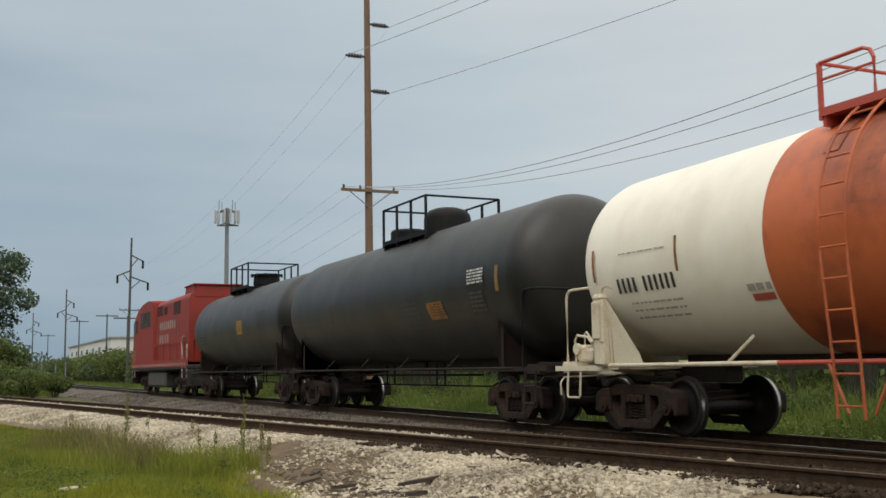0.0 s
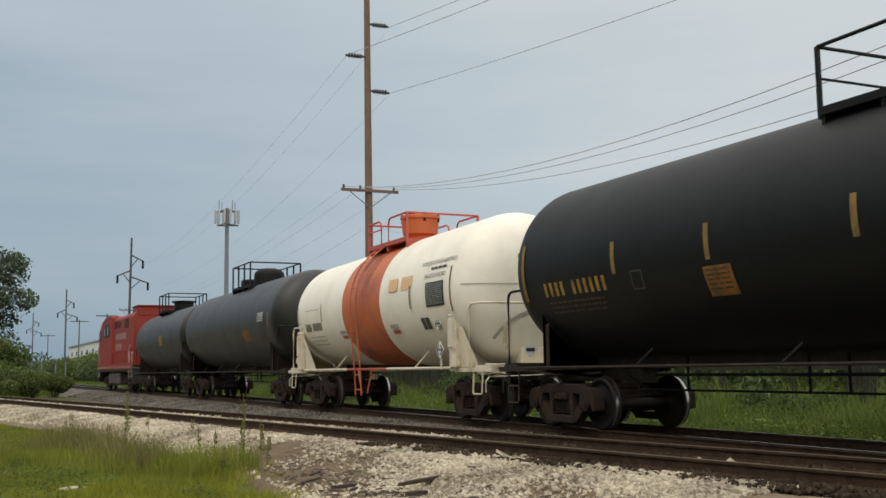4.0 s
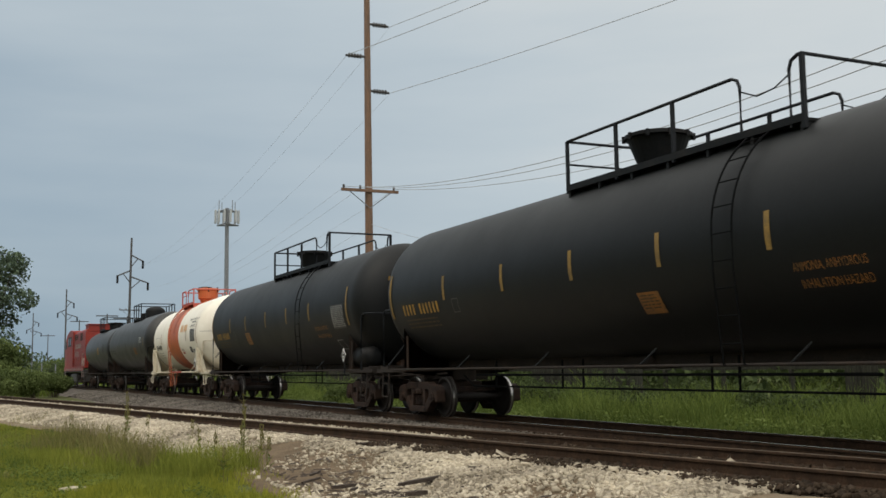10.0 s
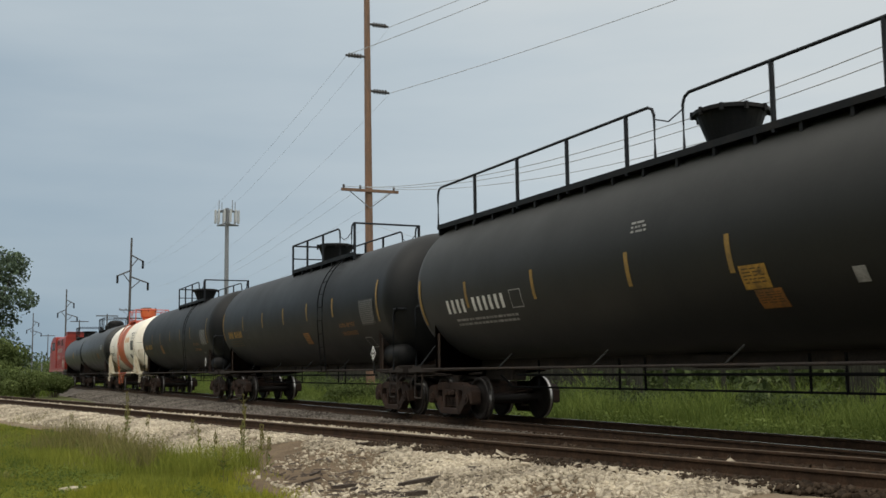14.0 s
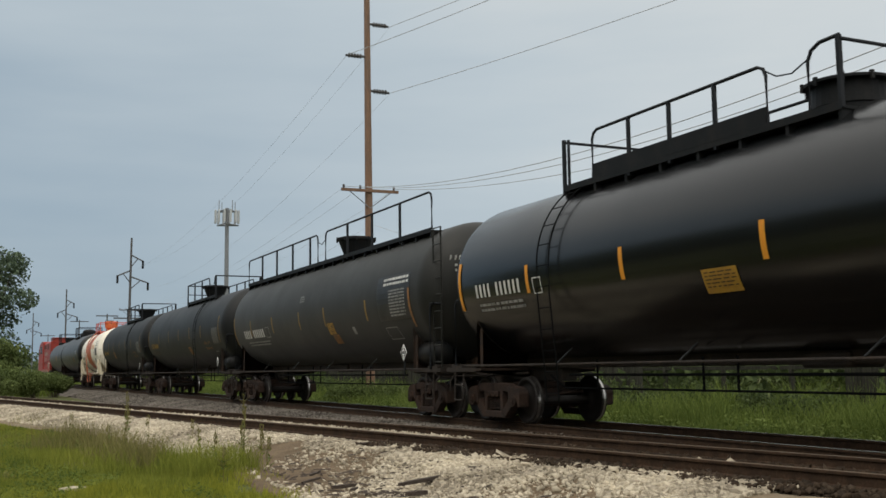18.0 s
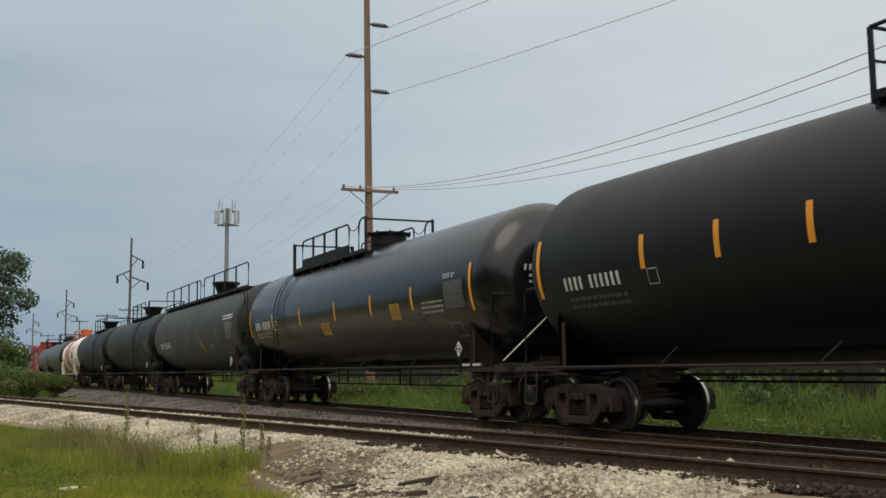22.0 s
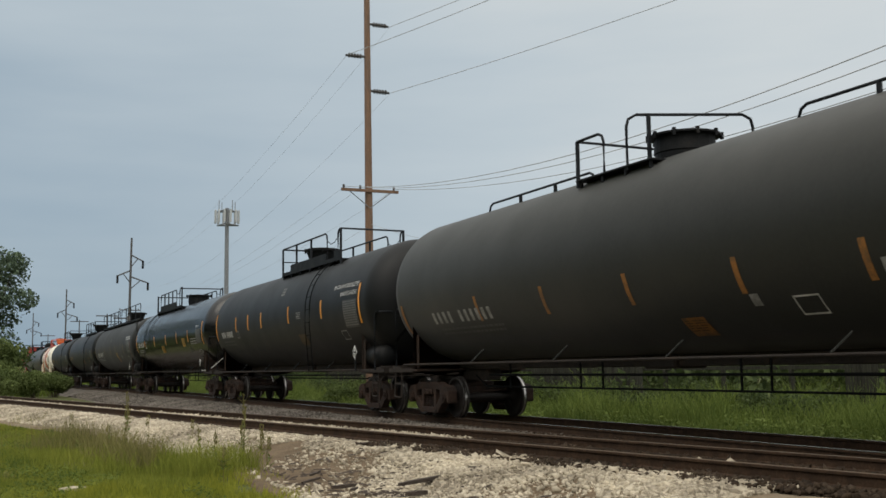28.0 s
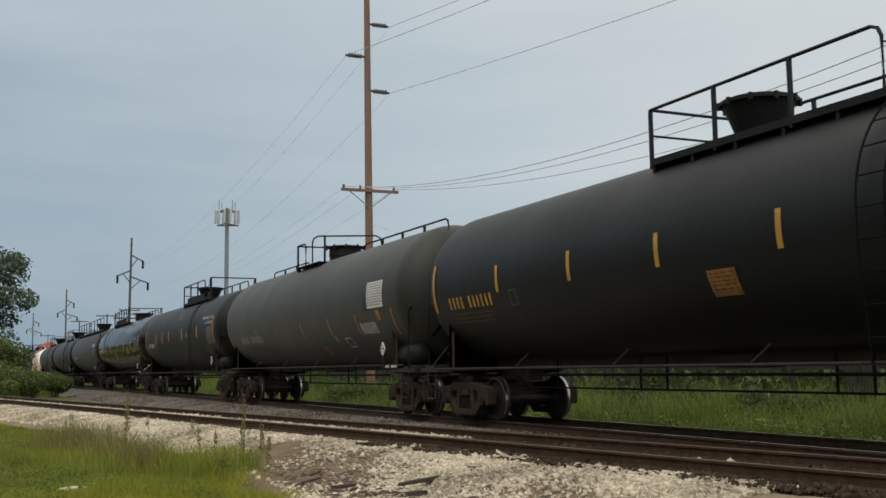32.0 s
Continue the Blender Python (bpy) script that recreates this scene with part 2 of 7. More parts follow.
def skin(bm, y0, y1, z0, z1, R, zc, off=0.006, n=0, lean=0.0):
    """A patch lying on the tank's side that faces -X, between two heights; y0 to y1 along the car."""
    n = n or max(1, int(abs(z1 - z0) / 0.12))
    rows = []
    for i in range(n + 1):
        z = z0 + (z1 - z0) * i / n
        s = max(-1, min(1, (z - zc) / R))
        x = -math.sqrt(max(0.0, 1 - s * s)) * (R + off)
        zz = zc + s * (R + off)
        sh = lean * i / n
        rows.append((bm.verts.new((x, y0 + sh, zz)), bm.verts.new((x, y1 + sh, zz))))
    for (a, b), (c, d) in zip(rows, rows[1:]):
        bm.faces.new((a, b, d, c))
    return bm


# ---- the train ----
SPEED = (4.08, 4.16, 4.22, 4.29, 4.41, 4.36, 4.41, 4.31, 4.40, 4.36, 4.26, 4.34, 4.31, 4.31, 4.26, 4.35, 4.28)
GRID_T = np.linspace(0.0, 32.0, 641)
GRID_V = np.interp(GRID_T, np.arange(17) * 2.0, SPEED)
GRID_S = np.concatenate([[0.0], np.cumsum((GRID_V[1:] + GRID_V[:-1]) / 2 * 0.05)])
WHEEL_R = 0.457
vehicles, wheelsets = [], []


def gone(t):
    """Metres that the train has rolled since the start."""
    return float(np.interp(t, GRID_T, GRID_S))


def wheel_mesh(r):
    bm = bmesh.new()
    seg = 40
    for sx in (-1, 1):
        prof = [(0.60, 0.10), (0.66, 0.13), (0.685, 0.30), (0.675, r - 0.06), (0.672, r + 0.022), (0.70, r + 0.026), (0.712, r + 0.004), (0.735, r + 0.002), (0.785, r - 0.001), (0.815, r - 0.006), (0.818, r - 0.065), (0.785, r - 0.075), (0.765, 0.30), (0.80, 0.16), (0.86, 0.12), (0.86, 0.0)]
        rings = []
        for x, q in prof:
            if q < 1e-4:
                rings.append([bm.verts.new((sx * x, 0, 0))])
            else:
                rings.append([bm.verts.new((sx * x, q * math.cos(2 * math.pi * k / seg), q * math.sin(2 * math.pi * k / seg))) for k in range(seg)])
        for i, (a, b) in enumerate(zip(rings, rings[1:])):
            for k in range(seg):
                k2 = (k + 1) % seg
                q = list(dict.fromkeys([a[k % len(a)], a[k2 % len(a)], b[k2 % len(b)], b[k % len(b)]]))
                f = bm.faces.new(q)
                f.smooth = True
                f.material_index = 1 if i == 7 else 0
    rod(bm, (-0.7, 0, 0), (0.7, 0, 0), 0.085, 12)
    me = bpy.data.meshes.new("wheelset")
    bm.to_mesh(me)
    bm.free()
    me.materials.append(M["wheel"])
    me.materials.append(M["tread"])
    return me


WHEELSET = wheel_mesh(WHEEL_R)


def prism(bm, pts, x0, x1, bevel=0.0):
    """An outline in (y, z), thick from x0 to x1."""
    a = [bm.verts.new((x0, y, z)) for y, z in pts]
    b = [bm.verts.new((x1, y, z)) for y, z in pts]
    n = len(pts)
    fs = [bm.faces.new(a), bm.faces.new(b[::-1])] + [bm.faces.new((a[k], b[k], b[(k + 1) % n], a[(k + 1) % n])) for k in range(n)]
    if bevel:
        bmesh.ops.bevel(bm, geom=list({e for f in fs for e in f.edges}), offset=bevel, segments=2, affect="EDGES", profile=0.6)
    return bm


def side_frame_bm(axle):
    """A cast side frame: level top chord, rounded bearing ends, two lightening windows and the bell below that holds the springs."""
    bm = bmesh.new()
    t = 0.095
    for s in (-1, 1):
        half = [(0.0, 0.80), (0.52, 0.80), (0.74, 0.735), (0.74, 0.60), (0.40, 0.645), (0.0, 0.645)]
        prism(bm, [(s * y, z) for y, z in half], -t, t, 0.02)
        jaw = [(0.66, 0.74), (0.92, 0.735), (1.06, 0.69), (1.13, 0.60), (1.13, 0.34), (1.05, 0.31), (1.03, 0.52), (0.76, 0.52), (0.74, 0.36), (0.66, 0.36)]
        prism(bm, [(s * y, z) for y, z in jaw], -t - 0.025, t + 0.025, 0.03)
        leg = [(0.75, 0.52), (0.75, 0.33), (0.50, 0.12), (0.36, 0.12), (0.36, 0.24), (0.62, 0.47)]
        prism(bm, [(s * y, z) for y, z in leg], -t, t, 0.02)
        post = [(0.27, 0.66), (0.41, 0.66), (0.41, 0.16), (0.30, 0.16)]
        prism(bm, [(s * y, z) for y, z in post], -t, t, 0.015)
        rod(bm, (-0.15, s * axle, 0.457), (0.15, s * axle, 0.457), 0.125, 18)
        rod(bm, (-0.175, s * axle, 0.457), (0.175, s * axle, 0.457), 0.075, 10)
        for k in range(3):
            q = radians(90 + 120 * k)
            rod(bm, (-0.185, s * axle + 0.045 * math.cos(q), 0.457 + 0.045 * math.sin(q)), (-0.15, s * axle + 0.045 * math.cos(q), 0.457 + 0.045 * math.sin(q)), 0.018, 6)
    prism(bm, [(-0.46, 0.10), (0.46, 0.10), (0.42, 0.235), (-0.42, 0.235)], -t - 0.03, t + 0.03, 0.02)
    # the bolster's end in the window, with its two core holes' rims
    box(bm, (0, 0, 0.575), (0.26, 0.44, 0.13), 0.025)
    for y in (-0.1, 0.1):
        rod(bm, (-0.15, y, 0.575), (-0.12, y, 0.575), 0.05, 10)
    return bm


def spring_bm():
    bm = bmesh.new()
    for y in (-0.17, 0.0, 0.17):
        pts = []
        for k in range(41):
            a = k / 40 * 2 * math.pi * 5
            pts.append((0.055 * math.cos(a), y + 0.065 * math.sin(a), 0.26 + 0.23 * k / 40))
        pipe(bm, pts, 0.017, 5)
    return bm


def bolster_bm():
    bm = bmesh.new()
    box(bm, (0, 0, 0.60), (2.16, 0.42, 0.17), 0.03)
    box(bm, (0, 0, 0.74), (1.1, 0.40, 0.14), 0.03)
    rod(bm, (0, 0, 0.8), (0, 0, 0.95), 0.2, 16)
    for s in (-1, 1):
        box(bm, (0, s * 0.44, 0.42), (1.3, 0.09, 0.2), 0.015)
        rod(bm, (-0.9, s * 0.5, 0.36), (0.9, s * 0.5, 0.36), 0.05, 8)
        rod(bm, (-0.3, s * 0.4, 0.5), (0.5, s * 0.95, 0.62), 0.03, 6)
        for x in (-0.74, 0.74):
            box(bm, (x, s * 0.42, 0.45), (0.09, 0.06, 0.3), 0.01)
    return bm


TRUCK_MESH = {}


def truck(car, y, axle=0.89):
    """A two-axle truck under a car: bolster with side frames, springs and turning wheelsets."""
    if not TRUCK_MESH:
        TRUCK_MESH["b"] = part("truck", bolster_bm(), M["truck"], None).data
        TRUCK_MESH["f"] = part("side_frame", side_frame_bm(axle), M["truck"], None).data
        TRUCK_MESH["s"] = part("spring", spring_bm(), M["truck"], None).data
        for o in [o for o in scene.objects if o.name.split(".")[0] in ("truck", "side_frame", "spring")]:
            bpy.data.objects.remove(o)
    tr = new("truck", TRUCK_MESH["b"])
    tr.parent = car
    tr.location = (0, y, 0)
    tr["label"] = "rusty cast-steel freight truck"
    for s in (-1, 1):
        f = new("side_frame", TRUCK_MESH["f"])
        f.parent = tr
        f.location = (s * 0.99, 0, 0)
        g = new("spring", TRUCK_MESH["s"])
        g.parent = tr
        g.location = (s * 1.0, 0, 0)
        w = new("wheelset", WHEELSET)
        w.parent = tr
        w.location = (0, s * axle, WHEEL_R)
        w["label"] = "dark wheelset with bright worn treads"
        wheelsets.append(w)
    return tr


def arc(c, r, a0, a1, n, plane):
    out = []
    for k in range(n + 1):
        a = radians(a0 + (a1 - a0) * k / n)
        p, q = r * math.cos(a), r * math.sin(a)
        out.append((c[0], c[1] + p, c[2] + q) if plane == "yz" else (c[0] + p, c[1], c[2] + q))
    return out


def rail_run(parent, x, ya, yb, ztop, zfoot, m, curl_a=False, curl_b=False, mid=True, step=1.25, r=0.027, posts=None):
    """A handrail along the car with posts; an end may curl down to its foot."""
    sg = 1 if yb > ya else -1
    bm = bmesh.new()
    pts = []
    if curl_a:
        pts += [(x, ya, zfoot), (x, ya, ztop - 0.16), (x, ya + sg * 0.05, ztop - 0.05), (x, ya + sg * 0.16, ztop)]
    else:
        pts += [(x, ya, ztop)]
    if curl_b:
        pts += [(x, yb - sg * 0.16, ztop), (x, yb - sg * 0.05, ztop - 0.05), (x, yb, ztop - 0.16), (x, yb, zfoot)]
    else:
        pts += [(x, yb, ztop)]
    pipe(bm, pts, r, 6)
    part("top_rail", bm, m, parent, smooth=False)
    if mid:
        bm = bmesh.new()
        rod(bm, (x, ya + sg * 0.03, zfoot + 0.42), (x, yb - sg * 0.03, zfoot + 0.42), 0.02, 6)
        part("mid_rail", bm, m, parent)
    n = max(1, round(abs(yb - ya) / step))
    if posts is None:
        posts = [ya + (yb - ya) * k / n for k in range(n + 1) if not ((k == 0 and curl_a) or (k == n and curl_b))]
    for y in posts:
        bm = bmesh.new()
        box(bm, (x, y, (zfoot - 0.12 + ztop) / 2), (0.055, 0.055, ztop - zfoot + 0.12))
        part("post", bm, m, parent)


def deck(parent, x0, x1, ya, yb, z, m):
    bm = bmesh.new()
    y0, y1 = min(ya, yb), max(ya, yb)
    box(bm, ((x0 + x1) / 2, (y0 + y1) / 2, z), (abs(x1 - x0), y1 - y0, 0.04))
    xe = x0 if abs(x0) > abs(x1) else x1
    box(bm, (xe, (y0 + y1) / 2, z + 0.02), (0.02, y1 - y0, 0.11))
    n = max(2, int((y1 - y0) / 0.9))
    for k in range(n + 1):
        box(bm, ((x0 + x1) / 2, y0 + 0.05 + (y1 - y0 - 0.1) * k / n, z - 0.09), (abs(x1 - x0) * 0.95, 0.06, 0.16))
    return part("walkway", bm, m, parent)


def dome(parent, y, zb, zt, r0, r1, m, rim=0.05, label=""):
    bm = bmesh.new()
    h = zt - zb
    lathe_z(bm, [(zb - 0.25, r0), (zb + h * 0.1, r0 * 1.02), (zb + h * 0.14, r0 * 1.06), (zb + h * 0.84, r1 * 0.98), (zb + h * 0.86, r1 + rim), (zb + h * 0.95, r1 + rim), (zb + h * 0.94, r1 * 1.01), (zt, r1 * 0.93), (zt + 0.02, 0)], 28, (0, y))
    for k in range(10):
        a = k / 10 * 2 * math.pi
        box(bm, ((r1 + rim) * math.cos(a), y + (r1 + rim) * math.sin(a), zb + h * 0.88), (0.05, 0.05, 0.12))
    return part("valve_housing", bm, m, parent, label)


def glyphs(parent, name, y0, y1, z0, z1, R, zc, m, spec, label=""):
    """Lettering that is shown as plain bars: spec is the pattern of bars (#) and gaps; it runs from y0 towards y1."""
    n = len(spec)
    w = (y1 - y0) / n
    for k, c in enumerate(spec):
        if c == "#":
            bm = bmesh.new()
            skin(bm, y0 + w * (k + 0.22), y0 + w * (k + 0.70), z0, z1, R, zc, 0.007, 2)
            part(name, bm, m, parent, label)


def lines(parent, name, y0, y1, z0, z1, R, zc, m, rows, seed, label="", fill=0.55):
    """A block of small unreadable writing, as rows of short bars."""
    rnd = random.Random(seed)
    bm = bmesh.new()
    for i in range(rows):
        za = z1 - (z1 - z0) * (i + 0.05) / rows
        zb = z1 - (z1 - z0) * (i + fill) / rows
        y = y0
        sg = 1 if y1 > y0 else -1
        while (y1 - y) * sg > 0.04:
            l = min(rnd.uniform(0.05, 0.2), (y1 - y) * sg)
            skin(bm, y, y + sg * l, zb, za, R, zc, 0.009, 1)
            y += sg * (l + rnd.uniform(0.02, 0.05))
    return tagged(part(name, bm, m, parent, label), kind="stuff")


def words(parent, name, text, y0, z, height, R, zc, m, width=None, lift=0.0):
    """Lettering in the built-in font, laid on the tank's side; it reads towards -Y, as seen from -X."""
    cu = bpy.data.curves.new("lettering", "FONT")
    cu.body = text
    cu.size = 1.0
    ob = bpy.data.objects.new("lettering", cu)
    scene.collection.objects.link(ob)
    me = bpy.data.meshes.new_from_object(ob.evaluated_get(bpy.context.evaluated_depsgraph_get()))
    bpy.data.objects.remove(ob)
    xs = [v.co.x for v in me.vertices]
    k = (width / (max(xs) - min(xs))) if width else height / 0.72
    for v in me.vertices:
        u, h = (v.co.x - min(xs)) * k, v.co.y * height / 0.72
        s = max(-1, min(1, (z + h - zc) / R))
        v.co = (-math.sqrt(1 - s * s) * (R + 0.008), y0 - u, zc + s * (R + 0.008))
    me.name = name
    me.materials.append(m)
    o = new(name, me)
    o.parent = parent
    return o


def plate(parent, name, y, z, x, half, m, m_bracket=None, reach=0.36):
    """A diamond placard in its holder, facing -X: white, with dark flanks and a white number field."""
    bm = bmesh.new()
    t = 0.012
    vs = [(y + half, z), (y, z + half), (y - half, z), (y, z - half)]
    a = [bm.verts.new((x, p, q)) for p, q in vs]
    b = [bm.verts.new((x - t, p, q)) for p, q in vs]
    bm.faces.new(b)
    bm.faces.new(a[::-1])
    for k in range(4):
        bm.faces.new((a[k], a[(k + 1) % 4], b[(k + 1) % 4], b[k]))
    ob = part(name, bm, m, parent)
    bm = bmesh.new()
    for s in (-1, 1):
        for q in (-1, 1):
            pts = ((0.88, 0.0), (0.40, 0.0), (0.40, 0.30), (0.16, 0.30), (0.16, 0.62), (0.30, 0.58))
            f = bm.faces.new([bm.verts.new((x - t - 0.003, y + s * half * u, z + q * half * v)) for u, v in pts])
    for k in range(4):
        box(bm, (x - t - 0.003, y + half * (-0.24 + 0.16 * k), z), (0.003, half * 0.10, half * 0.30))
    part("placard_mark", bm, M["black_mark"], ob)
    bm = bmesh.new()
    box(bm, (x + 0.02, y, z - half + 0.03 - reach / 2), (0.03, 0.05, reach))
    part("placard_bracket", bm, m_bracket or M["fitting"], parent)
    return ob


def coupler(car, y, sg):
    bm = bmesh.new()
    box(bm, (0, y - sg * 0.55, 0.85), (0.2, 0.7, 0.17), 0.02)
    box(bm, (0, y - sg * 0.16, 0.85), (0.34, 0.3, 0.28), 0.04)
    box(bm, (0.1 * sg, y + sg * 0.02, 0.85), (0.14, 0.16, 0.26), 0.03)
    pipe(bm, [(0.3, y - sg * 0.4, 0.75), (0.3, y - sg * 0.2, 0.5), (0.2, y, 0.42), (0.15, y + sg * 0.1, 0.5)], 0.03, 6)
    return part("coupler", bm, M["underframe"], car)


def end_gear(car, y_seam, y_joint, sg, R, zc, m_frame, m_rail, brake=False):
    """What stands at one end of a tank car: stub sill, cradle, platform, steps and grab rails. sg: +1 at the front."""
    y_strike = y_joint - sg * 0.42
    cream = m_frame is M["cream_steel"]
    bm = bmesh.new()
    ln = abs(y_strike - y_seam) + 1.6
    box(bm, (0, y_strike - sg * ln / 2, 0.98), (0.36, ln, 0.3), 0.02)
    part("stub_sill", bm, M["underframe"], car)
    # transverse web that carries the shell, its upper edge fitted to the tank
    bm = bmesh.new()
    yb = y_seam - sg * 0.33
    for s in (-1, 1):
        rim = [(s * (R + 0.01) * math.sin(radians(d)), yb, zc - (R + 0.01) * math.cos(radians(d))) for d in (6, 18, 30, 42, 52, 60)]
        v = [bm.verts.new(p) for p in [(s * 0.18, yb, 0.9), (s * 1.42, yb, 1.02), (s * 1.43, yb, 1.2)] + rim[::-1]]
        bm.faces.new(v)
    bmesh.ops.solidify(bm, geom=bm.faces[:], thickness=0.05)
    box(bm, (0, yb, 1.08), (2.9, 0.34, 0.05))
    part("bolster_cradle", bm, m_frame if cream else M["cradle"], car)
    for s in () if cream else (-1, 1):
        bm = bmesh.new()
        box(bm, (s * 1.36, yb, 1.5), (0.03, 0.2, 0.8), 0.01)
        part("cradle_leg", bm, M["cradle"], car)
    bm = bmesh.new()
    box(bm, (0, y_strike - sg * 0.22, 1.14), (2.86, 0.5, 0.06))
    box(bm, (0, y_strike - sg * 0.02, 1.10), (2.86, 0.05, 0.2), 0.01)
    for s in (-1, 1):
        box(bm, (s * 1.4, (y_strike + y_seam) / 2, 1.08), (0.09, abs(y_strike - y_seam) + 0.5, 0.09))
        box(bm, (s * 1.0, (y_strike + y_seam) / 2, 1.04), (0.08, abs(y_strike - y_seam), 0.12))
    part("end_platform", bm, m_frame, car)
    # saddle pad under the dished head
    bm = bmesh.new()
    box(bm, (0, y_seam + sg * 0.42, 1.33), (0.62, 0.5, 0.44), 0.04)
    part("head_pad", bm, M["cream_steel"] if cream else M["dark_rust"], car)
    for s in (-1, 1):
        bm = bmesh.new()
        yy = y_strike - sg * 0.35
        zs = 0.58 if cream else 0.44
        pipe(bm, [(s * 1.42, yy - 0.2, 1.08), (s * 1.45, yy - 0.2, zs + 0.03), (s * 1.45, yy - 0.17, zs), (s * 1.45, yy + 0.17, zs), (s * 1.45, yy + 0.2, zs + 0.03), (s * 1.42, yy + 0.2, 1.08)], 0.02, 6)
        if not cream:
            rod(bm, (s * 1.44, yy - 0.2, 0.76), (s * 1.44, yy + 0.2, 0.76), 0.018, 6)
        part("step", bm, m_rail if cream else M["underframe"], car)
    # safety rails: at the front a post with a rail back to the shell, at the rear a hoop round the platform
    zr = 2.45 if cream else 2.58
    ye = y_strike - sg * 0.02
    if sg > 0:
        for s in (-1, 1):
            bm = bmesh.new()
            y1, y2 = ye - 0.04, y_seam + 0.15
            pipe(bm, [(s * 1.37, y1, 1.1), (s * 1.37, y1, zr - 0.16), (s * 1.37, y1 - 0.03, zr - 0.06), (s * 1.37, y1 - 0.1, zr - 0.01), (s * 1.37, y1 - 0.2, zr), (s * 1.37, y2 + 0.3, zr), (s * 1.34, y2, zr)], 0.026, 7)
            part("grab_rail", bm, m_rail, car)
    else:
        bm = bmesh.new()
        y1 = y_seam - (0.5 if cream else 0.72)
        half = [(-1.47, y1, 1.1), (-1.47, y1, zr - 0.2), (-1.47, y1 - 0.04, zr - 0.08), (-1.47, y1 - 0.12, zr - 0.01), (-1.47, y1 - 0.22, zr), (-1.47, ye + 0.2, zr), (-1.43, ye + 0.07, zr), (-1.3, ye, zr)]
        pipe(bm, half + [(-x, y, z) for x, y, z in half[::-1]], 0.026, 7)
        part("end_rail", bm, m_rail, car)
    # uncoupling lever along the striker
    bm = bmesh.new()
    pipe(bm, [(-1.46, y_strike + sg * 0.05, 0.62), (-1.46, y_strike + sg * 0.05, 0.84), (-1.38, y_strike + sg * 0.06, 0.93), (-0.25, y_strike + sg * 0.08, 0.95), (0.0, y_strike + sg * 0.2, 0.98)], 0.016, 6)
    part("uncoupling_lever", bm, m_rail if cream else M["underframe"], car)
    # trainline hose with its bright fitting
    bm = bmesh.new()
    pipe(bm, [(-0.55, y_seam - sg * 0.9, 1.0), (-0.6, y_seam - sg * 0.4, 0.98), (-0.62, y_seam + sg * 0.2, 1.0), (-0.55, y_strike, 0.9)], 0.028, 6)
    part("air_line", bm, M["underframe"], car)
    if brake:
        bm = bmesh.new()
        box(bm, (-0.62, ye - sg * 0.12, 1.95), (0.3, 0.2, 0.4), 0.04)
        box(bm, (-0.62, ye - sg * 0.16, 1.45), (0.1, 0.08, 0.62), 0.01)
        part("brake_housing", bm, M["underframe"], car)
        bm = bmesh.new()
        ring = [(-0.62 + 0.24 * math.cos(radians(20 * k)), ye + sg * 0.03, 1.98 + 0.24 * math.sin(radians(20 * k))) for k in range(19)]
        pipe(bm, ring, 0.017, 6)
        for k in range(3):
            rod(bm, (-0.62, ye + sg * 0.03, 1.98), ring[6 * k], 0.013, 6)
        part("brake_wheel", bm, M["underframe"], car)
        bm = bmesh.new()
        rod(bm, (-1.3, ye - sg * 0.1, 1.17), (-0.75, ye - sg * 0.1, 1.8), 0.02, 6)
        part("platform_brace", bm, m_rail, car)
    coupler(car, y_joint, sg)


def head_depth(u):
    """How far a dished head stands out at the radius u, both as shares."""
    return max(0.0, 1 - u ** 2.9) ** (1 / 2.2)


def tank_profile(yf, yr, R, seams=(), waist=0.0):
    """(y, radius) from the front head to the rear one, elliptical heads, low weld ridges."""
    hd = R * 0.5
    out = [(yf + hd, 0.0)]
    for k in range(1, 15):
        a = radians(90 - 6 * k)
        out.append((yf + hd * head_depth(math.cos(a)), R * math.cos(a)))
    marks = sorted([yf] + list(seams) + [yr], reverse=True)
    for y in marks:
        out.append((y, R if y in (yf, yr) else R - waist))
        if waist and y == yf:
            out.append((yf - 0.45, R - waist))
    if waist:
        out.insert(len(out) - 1, (yr + 0.45, R - waist))
    for k in range(14, -1, -1):
        a = radians(90 - 6 * k)
        out.append((yr - hd * head_depth(math.cos(a)), R * math.cos(a)))
    out.append((yr - hd, 0.0))
    out[-1] = (yr - hd, 0.0)
    return out


def start_car(name, s_mid, label, category):
    car = new(name)
    car.empty_display_size = 0.5
    tagged(car, label, category, "vehicles of the train")
    car.location = (TRACK_X, s_mid, 0)
    vehicles.append((car, s_mid))
    return car


